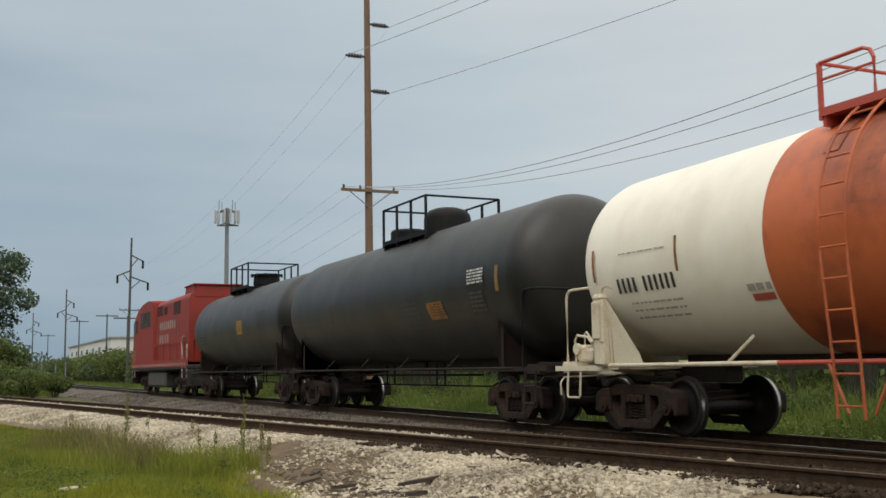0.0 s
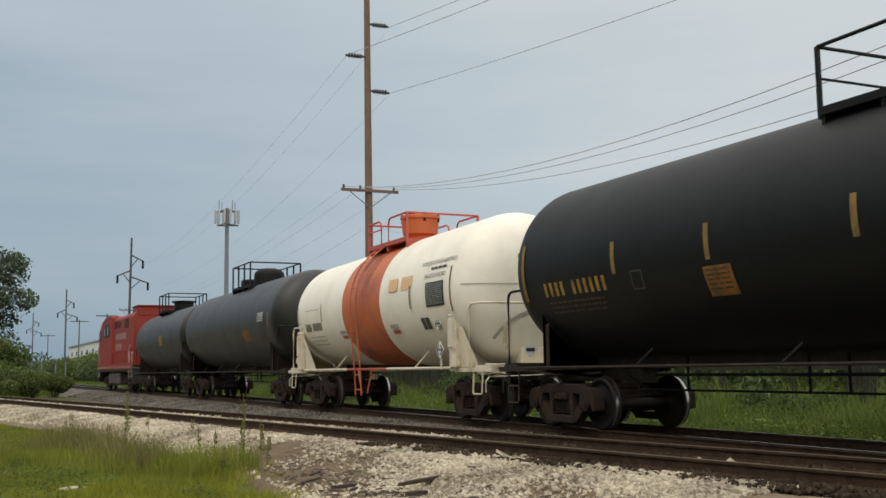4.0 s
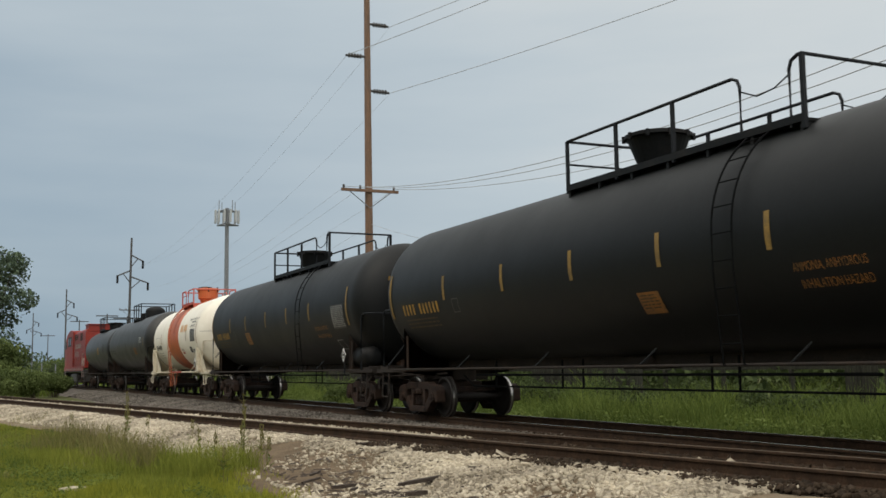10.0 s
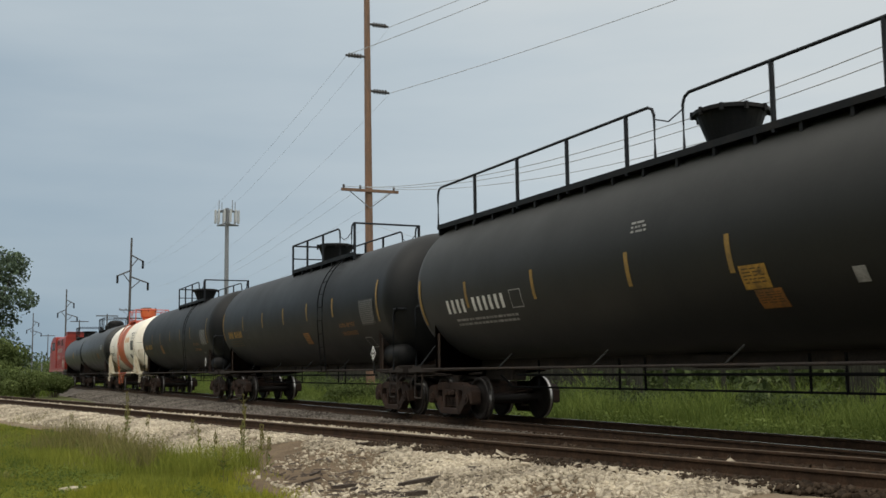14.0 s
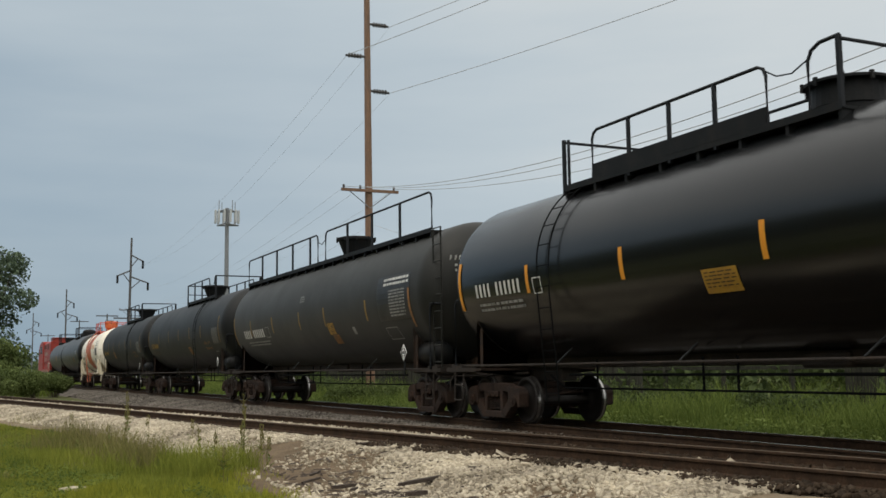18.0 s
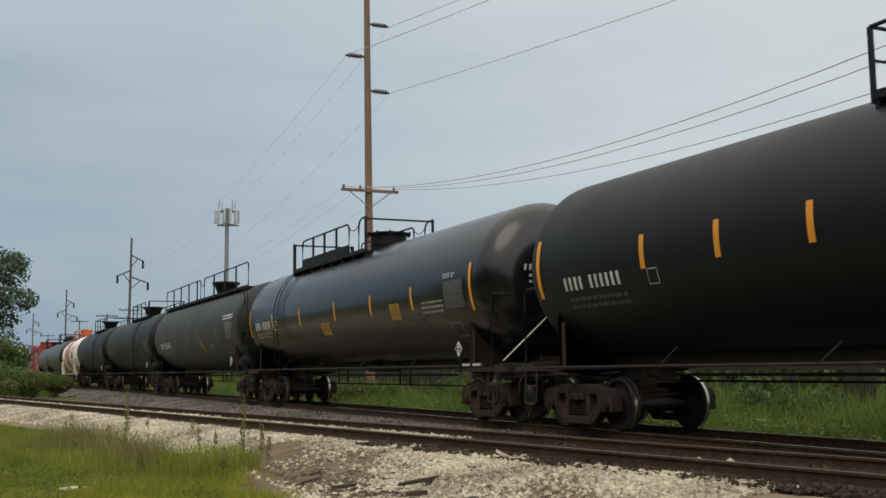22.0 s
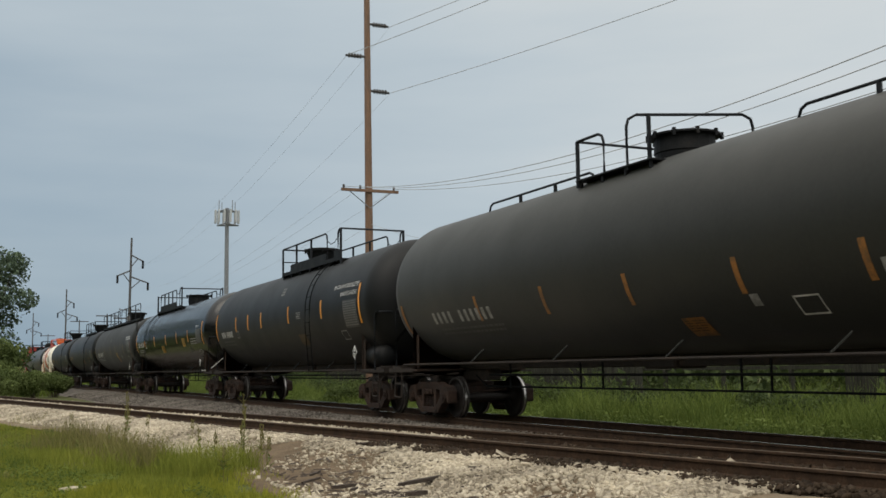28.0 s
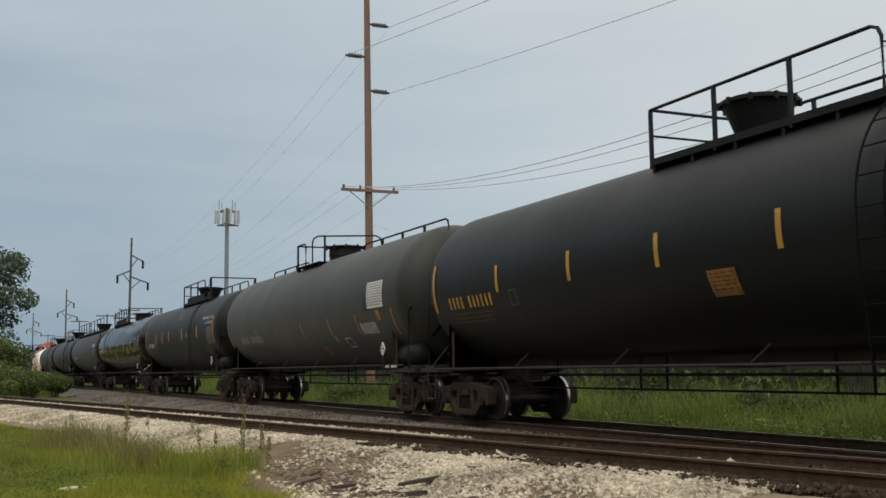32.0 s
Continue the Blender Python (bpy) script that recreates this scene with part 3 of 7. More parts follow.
def tank_car(label, sf, sr, jf, jr, m_tank, R=1.645, zc=2.92, seams=3, rails="short", rail_front=None, dome_s=None, dome_kind="bowl", gear=None, m_rail=None, side_bar=True, reservoir=True, bar_z=1.10, dome_h=0.5, toe=False, brake=False, pipe_z=0.71):
    """sf, sr: the tank's front and rear weld along the train; jf, jr: the coupling points."""
    mid = (sf + sr) / 2
    car = start_car("tank_car", mid, label, "tank car")
    yf, yr, kf, kr = sf - mid, sr - mid, jf - mid, jr - mid
    gear = gear or M["underframe"]
    m_rail = m_rail or M["rail_blue"]
    bm = bmesh.new()
    yt = yr - 0.35
    lathe_y(bm, tank_profile(yf, yt, R, [yt + (yf - yt) * k / (seams + 1) for k in range(1, seams + 1)]), 72, zc)
    part("tank", bm, m_tank, car)
    truck(car, yf - 0.33)
    truck(car, yr + 0.33)
    end_gear(car, yf, kf, 1, R, zc, gear, m_rail, brake)
    end_gear(car, yr, kr, -1, R, zc, gear, m_rail)
    if side_bar:
        for s in (-1, 1):
            bm = bmesh.new()
            rod(bm, (s * 1.44, yf + 0.3, bar_z), (s * 1.44, yr - 0.3, bar_z), 0.024, 8)
            part("side_sill_bar", bm, gear, car)
            n = 5
            for k in range(1, n):
                y = yf + (yr - yf) * k / n
                bm = bmesh.new()
                rod(bm, (s * 1.44, y, bar_z + 0.02), (s * 1.24, y - 0.18, bar_z + 0.28), 0.018, 6)
                part("sill_brace", bm, m_tank, car)
    bm = bmesh.new()
    pipe(bm, [(-0.45, yf - 1.6, 0.95), (-0.55, yf - 2.3, pipe_z), (-0.55, yr + 2.3, pipe_z), (-0.45, yr + 1.6, 0.95)], 0.02, 6)
    part("brake_pipe", bm, M["ladder_black"], car)
    bm = bmesh.new()
    rod(bm, (-0.62, yf - 2.6, 0.96), (-0.62, yr + 2.6, 0.96), 0.024, 6)
    part("brake_rod", bm, M["ladder_black"], car)
    for u in (0.04, 0.3, 0.37, 0.72, 0.78) if pipe_z < 0.8 else ():
        y = yf - 3.0 + (yr - yf + 6.0) * u
        bm = bmesh.new()
        box(bm, (-0.57, y, 0.97), (0.03, 0.03, 0.56))
        part("pipe_hanger", bm, M["ladder_black"], car)
    bm = bmesh.new()
    lathe_y(bm, [(yr + 2.9, 0.0), (yr + 2.85, 0.12), (yr + 2.8, 0.16), (yr + 2.3, 0.16), (yr + 2.25, 0.12), (yr + 2.2, 0)], 16, 0.92)
    part("brake_cylinder", bm, gear, car)
    if reservoir:
        bm = bmesh.new()
        lathe_y(bm, [(yr + 0.42, 0.0), (yr + 0.39, 0.17), (yr + 0.29, 0.28), (yr - 0.62, 0.28), (yr - 0.72, 0.17), (yr - 0.75, 0)], 20, 1.46)
        for v in bm.verts:
            v.co.x -= 1.08
        part("air_reservoir", bm, M["fitting"], car)
    # dark box added to fill the dark gap between sill bar and belly
    bm = bmesh.new()
    box(bm, (0, 0, (1.09 + zc - R + 0.08) / 2), (0.52, yf - yr - 0.5, zc - R + 0.08 - 1.09), 0.02)
    part("belly_fill", bm, gear, car)
    # bottom outlet fairing
    bm = bmesh.new()
    box(bm, (0, 0, zc - R - 0.1), (0.7, 0.9, 0.24), 0.04)
    part("outlet_skid", bm, gear, car)
    dy = (dome_s - mid) if dome_s is not None else 0.0
    zt = zc + R
    if dome_kind == "round":
        bm = bmesh.new()
        lathe_z(bm, [(zt - 0.3, 0.6), (zt + 0.3, 0.6), (zt + 0.42, 0.57), (zt + 0.52, 0.47), (zt + 0.58, 0.3), (zt + 0.6, 0)], 28, (0, dy))
        part("valve_housing", bm, M["fitting"], car, smooth=True)
    elif dome_kind == "bowl":
        dome(car, dy, zt, zt + 0.64, 0.36, 0.56, M["fitting"])
    else:
        dome(car, dy, zt, zt + dome_h, 0.5, 0.52, M["fitting"], 0.1)
    if rails == "stub":
        a = rail_front - mid
        b = a - 2.75
        for s in (-1, 1):
            rail_run(car, s * 1.0, a, b, 5.3, 4.42, m_rail, step=1.0, mid=False)
            deck(car, s * 1.02, s * 0.52, a, b, 4.38, M["fitting"])
        for y in (a, b):
            bm = bmesh.new()
            rod(bm, (-1.0, y, 5.3), (1.0, y, 5.3), 0.027, 6)
            part("cross_rail", bm, m_rail, car)
    if rails == "short":
        a = rail_front - mid
        b = a - 6.0
        for s in (-1, 1):
            rail_run(car, s * 1.0, a, a - 4.75, 5.28, 4.42, m_rail, curl_b=True, mid=False, step=1.5)
            if toe:
                bm = bmesh.new()
                box(bm, (s * 1.02, a - 2.85, 4.54), (0.02, 3.75, 0.24))
                box(bm, (s * 1.02, b + 0.3, 4.54), (0.02, 0.5, 0.24))
                part("toe_board", bm, M["fitting"], car)
            deck(car, s * 1.02, s * 0.52, a, b, 4.38, M["fitting"])
            bm = bmesh.new()
            pipe(bm, [(s * 1.0, a - 4.75, 5.05), (s * 1.0, a - 5.1, 4.9), (s * 1.0, a - 5.45, 4.93), (s * 1.0, b + 0.25, 5.05)], 0.012, 5)
            part("gate_chain", bm, m_rail, car)
            bm = bmesh.new()
            pipe(bm, [(s * 1.0, b + 0.25, 4.3), (s * 1.0, b + 0.25, 5.12), (s * 1.0, b + 0.2, 5.23), (s * 1.0, b + 0.08, 5.28), (s * 1.0, b, 5.28)], 0.027, 6)
            part("gate_rail", bm, m_rail, car)
            bm = bmesh.new()
            box(bm, (s * 1.0, b, 4.77), (0.06, 0.06, 1.05))
            part("post", bm, m_rail, car)
        ladder(car, a - 5.1, -1, R, zc, M["ladder_black"], 4.35, 1.1, r=0.015)
        for y in (a, b):
            bm = bmesh.new()
            rod(bm, (-1.0, y, 5.28), (1.0, y, 5.28), 0.027, 6)
            if y == a:
                rod(bm, (-1.0, y, 4.85), (1.0, y, 4.85), 0.02, 6)
            part("cross_rail", bm, m_rail, car)
    return car, mid


def stripes(car, mid, R, zc, m, at, z0, z1, w=0.105, ends=(), e0=2.32, e1=3.36, lean=0.0):
    for s in at:
        bm = bmesh.new()
        skin(bm, s - mid - w / 2, s - mid + w / 2, z0, z1, R, zc, 0.006, 0, lean)
        part("reflective_stripe", bm, m, car)
    for s in ends:
        bm = bmesh.new()
        skin(bm, s - mid - w / 2, s - mid + w / 2, e0, e1, R, zc, 0.014, 0, lean * 2)
        part("reflective_stripe", bm, m, car)


def head_placard(car, y, sx=-1.12, z=1.6):
    """A placard in its holder on the rear end, facing back."""
    bm = bmesh.new()
    box(bm, (sx, y, z), (0.29, 0.012, 0.29), 0, Euler((0, radians(45), 0)).to_matrix())
    ob = part("placard", bm, M["placard"], car)
    bm = bmesh.new()
    box(bm, (sx, y - 0.010, z), (0.24, 0.006, 0.08))
    box(bm, (sx, y - 0.010, z + 0.11), (0.12, 0.006, 0.05))
    part("placard_mark", bm, M["black_mark"], ob)
    bm = bmesh.new()
    box(bm, (sx, y + 0.03, 1.3), (0.05, 0.03, 0.6))
    part("placard_bracket", bm, M["fitting"], car)


def head_marks(car, yr, R, zc, m, seed, x0=-0.8, z0=3.52, holder=False):
    """Small lettering on the rear head."""
    if holder:
        head_placard(car, yr - 1.0, 0.19, 1.55)
    thin = 0.72 if m is M["black_mark"] else 1.0
    bm = bmesh.new()
    hd = R * 0.5
    for i, (dz, n, h) in enumerate(((0.0, 9, 0.15), (-0.17, 4, 0.07), (-0.29, 4, 0.07))):
        for k in range(n):
            if i == 0 and k == 4:
                continue
            x = x0 + k * 0.105 + (0.1 if i else 0)
            z = z0 + dz
            r = math.hypot(x, z - zc)
            y = yr - 0.35 - hd * head_depth(min(1, r / R)) - 0.012
            box(bm, (x, y, z), ((0.05 if i == 0 else 0.07) * thin, 0.012, h * 0.8 * thin), 0, Euler((0.22, 0, -0.18 * x)).to_matrix())
    return tagged(part("head_lettering", bm, m, car), kind="stuff")


def head_strip(car, y0, R, zc, pts, w, m, name, label=""):
    """A narrow strip laid on the rear head along (x, z) points; y0 is where the head begins."""
    bm = bmesh.new()
    prev = None
    for k, (x, z) in enumerate(pts):
        a, b = pts[max(k - 1, 0)], pts[min(k + 1, len(pts) - 1)]
        d = Vector((b[0] - a[0], b[1] - a[1])).normalized()
        row = []
        for q in (-1, 1):
            px, pz = x - d.y * w * q, z + d.x * w * q
            row.append(bm.verts.new((px, y0 - R * 0.5 * head_depth(min(1.0, math.hypot(px, pz - zc) / R)) - 0.022, pz)))
        if prev:
            bm.faces.new((prev[0], prev[1], row[1], row[0]))
        prev = row
    return part(name, bm, m, car, label)


def head_arch(car, y0, R, zc, m, cx=0.0, rx=1.0):
    """A thin curved strip laid over the lower part of a rear head."""
    pts = [(cx + rx * math.cos(radians(d)), zc - 1.42 + 0.92 * math.sin(radians(d))) for d in range(160, 15, -8)]
    head_strip(car, y0, R, zc, pts, 0.035, m, "head_curve")


def caution_panel(car, mid, s0, s1, z0, z1, R, zc, m, seed, lean=0.0):
    bm = bmesh.new()
    skin(bm, s0 - mid, s1 - mid, z0, z1, R, zc, 0.010, 4, lean)
    p = part("caution_panel", bm, m, car)
    lines(p, "panel_writing", s0 - mid - 0.05, s1 - mid + 0.05, z0 + 0.05, z1 - 0.04, R + 0.006, zc, M["faint_yellow"], 5, seed, fill=0.4)


def data_box(car, mid, s0, s1, z0, z1, R, zc, m, seed):
    """An empty outlined box stencilled on the side."""
    bm = bmesh.new()
    t = 0.022
    for a, b, c, d in ((s0, s1, z1 - t, z1), (s0, s1, z0, z0 + t), (s0, s0 - t, z0, z1), (s1 + t, s1, z0, z1)):
        skin(bm, a - mid, b - mid, c, d, R, zc, 0.008, 2)
    part("stencil_box", bm, m, car)


def black_panel(car, mid, s0, s1, z0, z1, R, zc, m, rows, seed, white=False):
    bm = bmesh.new()
    skin(bm, s0 - mid, s1 - mid, z0, z1, R, zc, 0.008, 6)
    p = part("consolidated_stencil", bm, M["panel_white"] if white else M["panel_black"], car, "white data sheet" if white else "")
    lines(p, "stencil_writing", s0 - mid - 0.04, s1 - mid + 0.04, z0 + 0.03, z1 - 0.03, R + 0.004, zc, m, rows, seed, fill=0.62)


def ammonia_car(label, sf, sr, jf, jr, rail_front, seed, stripes_at, mark, m_mark, m_stripe, m_tank, panel_at, text_s, text_m):
    R, zc = 1.645, 2.92
    car, mid = tank_car(label, sf, sr, jf, jr, m_tank, R, zc, rail_front=rail_front, dome_s=rail_front - 1.45, brake=seed > 50)
    stripes(car, mid, R, zc, m_stripe, stripes_at, 2.59, 3.11, ends=(sf - 0.02, sr - 0.02))
    glyphs(car, "reporting_mark", sf - 0.66 - mid, sf - 2.70 - mid, 2.36, 2.60, R, zc, m_mark, mark)
    lines(car, "load_stencil", sf - 0.75 - mid, sf - 2.5 - mid, 2.02, 2.27, R, zc, M["faint_yellow"] if m_mark is M["yellow_mark"] else M["faint_mark"], 3, seed, fill=0.45)
    data_box(car, mid, sf - 3.38, sf - 3.68, 2.3, 2.6, R, zc, M["faint_mark"], seed)
    caution_panel(car, mid, *panel_at, R, zc, M["stripe_dull"] if m_mark is M["yellow_mark"] else M["faint_yellow"], seed + 1)
    words(car, "hazard_lettering", "AMMONIA, ANHYDROUS", text_s - mid, 2.28, 0.115, R, zc, text_m, 1.22)
    words(car, "hazard_lettering", "INHALATION HAZARD", text_s - 0.06 - mid, 2.06, 0.115, R, zc, text_m, 1.16)
    black_panel(car, mid, sr + 1.28, sr + 0.24, 2.26, 2.92, R, zc, M["grey_mark"] if seed < 50 else M["panel_mark"], 12, seed + 2)
    data_box(car, mid, sr + 1.56, sr + 1.08, 1.70, 1.97, R, zc, M["grey_mark"], seed)
    plate(car, "placard", sr + 0.52 - mid, 1.52, -1.52, 0.19, M["placard"])
    head_marks(car, sr - mid, R, zc, m_mark, seed)
    return car, mid


def build_cars():
    R, zc = 1.645, 2.92
    # 1: short weathered car behind the engine
    car, mid = tank_car("short weathered dark grey tank car with a low domed housing", 46.9, 34.35, 48.55, 33.02, M["old_tank"], 1.58, 2.88, reservoir=False, rails="stub", rail_front=42.7, dome_s=40.9, dome_kind="box", seams=2)
    lines(car, "load_stencil", 46.0 - mid, 44.8 - mid, 2.2, 2.6, 1.58, 2.88, M["faint_mark"], 3, 11)
    caution_panel(car, mid, 39.4, 38.6, 2.5, 3.0, 1.58, 2.88, M["stripe"], 12)
    black_panel(car, mid, 36.6, 35.5, 2.6, 3.2, 1.58, 2.88, M["faint_mark"], 6, 13)
    # 2: long weathered car with a round dome and a manway
    car, mid = tank_car("long weathered dark grey tank car with a round valve dome", 31.95, 18.25, 33.02, 16.55, M["old_tank"], R, zc, reservoir=False, rails="stub", rail_front=25.75, dome_s=23.9, dome_kind="round", seams=3)
    bm = bmesh.new()
    lathe_z(bm, [(4.3, 0.5), (4.84, 0.5), (4.9, 0.45), (4.92, 0)], 20, (0, 26.4 - mid))
    part("manway", bm, M["fitting"], car)
    stripes(car, mid, R, zc, M["stripe_dimmed"], (18.22,), 2.61, 3.12, w=0.14)
    black_panel(car, mid, 19.55, 18.75, 2.78, 3.16, R, zc, M["white_mark"], 5, 21)
    black_panel(car, mid, 19.5, 18.8, 2.2, 2.7, R, zc, M["faint_mark"], 5, 22)
    caution_panel(car, mid, 21.6, 20.75, 2.2, 2.58, R, zc, M["stripe_dull"], 23, 0.12)
    lines(car, "load_stencil", 23.1 - mid, 22.2 - mid, 1.98, 2.65, R, zc, M["faint_mark"], 6, 24)
    lines(car, "reporting_mark", 31.4 - mid, 29.2 - mid, 2.3, 2.6, R, zc, M["faint_mark"], 2, 25)
    stripes(car, mid, R, zc, M["faint_yellow"], (24.6, 28.2), 2.4, 2.9)
    # 3: the white car
    white_car()
    # 4, 5, 10: alike black cars with yellow lettering; 8 has white lettering
    ammonia_car("satin black tank car with yellow lettering and stripes", 0.53, -15.64, 2.1, -17.25, -6.4, 41, (-2.42, -4.76, -7.47, -9.94, -12.3), "#### ######", M["yellow_mark"], M["stripe_dimmed"], M["black_tank"], (-4.6, -5.2, 2.08, 2.5), -12.63, M["stripe_dull"])
    ammonia_car("satin black tank car with dirty yellow lettering", -18.87, -35.39, -17.25, -36.78, -26.1, 51, (-21.9, -24.58, -27.1, -29.6, -31.98), "#### ######", M["yellow_mark"], M["stripe_dimmed"], M["black_tank"], (-28.85, -29.4, 1.92, 2.25), -32.3, M["stripe_dull"])
    ammonia_car("satin black tank car with bright yellow lettering", -116.68, -133.2, -115.3, -134.8, -123.95, 101, (-119.64, -122.3, -124.83, -127.45, -129.9), "#### ######", M["yellow_mark"], M["stripe"], M["black_tank"], (-125.9, -126.5, 2.07, 2.44), -130.3, M["faint_yellow"])
    # 6: dusty car with a full-length roof walk
    car, mid = tank_car("dusty dark olive tank car with a full-length roof walkway", -38.17, -55.05, -36.78, -56.42, M["olive_tank"], R, zc, rails="long", seams=4, dome_s=-46.97, brake=True)
    y0, y1, g0, g1 = -37.85 - mid, -54.95 - mid, -46.3 - mid, -47.05 - mid
    for s in (-1,):
        rail_run(car, s * 1.02, y0, g0, 5.33, 4.42, M["rail_blue"], curl_a=True, curl_b=True, mid=False, posts=[y0 - 1.93 - 1.91 * k for k in range(4)])
        rail_run(car, s * 1.02, g1, y1, 5.33, 4.42, M["rail_blue"], curl_a=True, curl_b=True, mid=False, step=1.9)
        deck(car, s * 1.04, s * 0.55, y0, y1, 4.38, M["fitting"])
        bm = bmesh.new()
        pipe(bm, [(s * 1.02, g0, 5.1), (s * 1.02, (g0 + g1) / 2, 4.98), (s * 1.02, g1, 5.1)], 0.012, 5)
        part("gate_chain", bm, M["rail_blue"], car)
    ladder(car, -56.0 - mid, -1, R, zc, M["olive_tank"], 4.3, 1.1, x_flat=-1.38, r=0.022)
    stripes(car, mid, R, zc, M["stripe_dimmed"], (-40.46, -43.24, -46.26, -48.67, -52.05), 2.36, 2.9, ends=(-38.15,), e0=2.1, e1=3.1, lean=0.0)
    stripes(car, mid, R, zc, M["stripe_dull"], (), 0, 0, ends=(-54.95,), e0=2.1, e1=3.0)
    glyphs(car, "reporting_mark", -39.4 - mid, -42.1 - mid, 2.28, 2.56, R, zc, M["white_mark"], "#### ######")
    data_box(car, mid, -42.3, -42.75, 2.25, 2.6, R, zc, M["grey_mark"], 61)
    lines(car, "load_stencil", -39.7 - mid, -42.4 - mid, 1.98, 2.16, R, zc, M["grey_mark"], 2, 62)
    lines(car, "small_stencil", -46.4 - mid, -46.8 - mid, 3.15, 3.36, R, zc, M["grey_mark"], 3, 63)
    caution_panel(car, mid, -48.8, -49.32, 2.12, 2.44, R, zc, M["yellow_mark"], 64)
    caution_panel(car, mid, -48.94, -49.46, 1.86, 2.11, R, zc, M["stripe_dull"], 65)
    bm = bmesh.new()
    skin(bm, -52.9 - mid, -54.98 - mid, 2.3, 3.38, R, zc, 0.007, 8)
    part("stencil_panel", bm, M["panel_black"], car)
    lines(car, "hazard_lettering", -53.35 - mid, -54.9 - mid, 3.1, 3.33, R + 0.004, zc, M["white_mark"], 2, 66)
    lines(car, "stencil_writing", -53.7 - mid, -54.7 - mid, 2.36, 3.03, R + 0.004, zc, M["grey_mark"], 9, 67)
    data_box(car, mid, -53.05, -53.8, 1.85, 2.15, R, zc, M["grey_mark"], 68)
    plate(car, "placard", -54.35 - mid, 1.5, -1.52, 0.2, M["placard"])
    bm = bmesh.new()
    skin(bm, -50.74 - mid, -50.94 - mid, 2.07, 2.26, R, zc, 0.008, 3)
    part("round_sticker", bm, M["grey_mark"], car)
    head_marks(car, -55.05 - mid, R, zc, M["white_mark"], 69, -1.05, 3.62)
    # 7: clean glossy car with a side ladder at its front
    R7 = 1.655
    car, mid = tank_car("clean glossy black tank car with white lettering", -57.74, -75.27, -56.42, -76.72, M["gloss_tank"], R7, zc, rails="none", reservoir=False, bar_z=1.155, seams=5, dome_s=-66.9, dome_kind="box", dome_h=0.44)
    a, b = -60.98 - mid, -67.75 - mid
    for s in (-1, 1):
        rail_run(car, s * 1.02, a - 0.95, a - 5.4, 5.3, 4.42, M["rail_blue"], curl_a=True, curl_b=True, mid=False, step=1.2)
        bm = bmesh.new()
        pipe(bm, [(s * 1.02, a - 6.2, 4.4), (s * 1.02, a - 6.2, 5.12), (s * 1.02, a - 6.27, 5.25), (s * 1.02, a - 6.42, 5.32), (s * 1.02, b, 5.33)], 0.027, 6)
        part("gate_rail", bm, M["rail_blue"], car)
        bm = bmesh.new()
        box(bm, (s * 1.02, b + 0.02, 4.85), (0.06, 0.06, 0.96))
        part("post", bm, M["rail_blue"], car)
        deck(car, s * 1.04, s * 0.5, a, b, 4.38, M["fitting"])
        bm = bmesh.new()
        box(bm, (s * 1.04, a - 3.2, 4.56), (0.025, 4.4, 0.26))
        part("toe_board", bm, M["fitting"], car)
        bm = bmesh.new()
        pipe(bm, [(s * 1.02, a - 5.4, 5.2), (s * 1.02, a - 5.6, 5.08), (s * 1.02, a - 5.9, 5.04), (s * 1.02, a - 6.2, 5.15)], 0.012, 5)
        part("gate_chain", bm, M["rail_blue"], car)
        bm = bmesh.new()
        box(bm, (s * 1.02, a, 4.8), (0.06, 0.06, 1.05))
        box(bm, (s * 1.02, a - 0.16, 4.8), (0.04, 0.04, 1.0))
        part("post", bm, M["rail_blue"], car)
    for y in (a, b):
        bm = bmesh.new()
        rod(bm, (-1.02, y, 5.28), (1.02, y, 5.28), 0.027, 6)
        part("cross_rail", bm, M["rail_blue"], car)
    ladder(car, a - 0.35, -1, R7, zc, M["ladder_black"], 4.35, 0.5, r=0.014)
    stripes(car, mid, R7, zc, M["stripe_orange"], (-60.56, -63.6, -66.86, -69.66, -72.32), 2.48, 3.0, w=0.11, ends=(-57.74, -75.42), e0=2.3, e1=3.28)
    glyphs(car, "reporting_mark", -58.4 - mid, -60.3 - mid, 2.52, 2.78, R7, zc, M["white_mark"], "#### ######")
    data_box(car, mid, -60.75, -61.05, 2.45, 2.75, R7, zc, M["white_mark"], 71)
    lines(car, "load_stencil", -58.5 - mid, -60.3 - mid, 2.2, 2.4, R7, zc, M["grey_mark"], 2, 72)
    caution_panel(car, mid, -65.5, -66.25, 2.12, 2.46, R7, zc, M["stripe"], 73)
    caution_panel(car, mid, -70.95, -71.55, 2.3, 2.68, R7, zc, M["stripe"], 74)
    lines(car, "hazard_lettering", -72.85 - mid, -74.0 - mid, 2.3, 2.62, R7, zc, M["grey_mark"], 3, 75, fill=0.5)
    lines(car, "load_stencil", -72.2 - mid, -72.9 - mid, 2.02, 2.25, R7, zc, M["faint_mark"], 3, 76)
    black_panel(car, mid, -74.1, -75.1, 2.36, 3.0, R7, zc, M["panel_mark"], 11, 77)
    words(car, "specification_lettering", "DOT SP", -74.1 - mid, 3.05, 0.11, R7, zc, M["white_mark"], 0.55)
    data_box(car, mid, -74.0, -74.5, 1.8, 2.1, R7, zc, M["grey_mark"], 78)
    plate(car, "placard", -74.6 - mid, 1.52, -1.53, 0.16, M["placard"])
    head_marks(car, -75.27 - mid, R7, zc, M["white_mark"], 79, -0.88, 3.12, True)
    bm = bmesh.new()
    rod(bm, (-1.48, -76.5 - mid, 1.25), (-0.3, -76.5 - mid, 2.26), 0.014, 6)
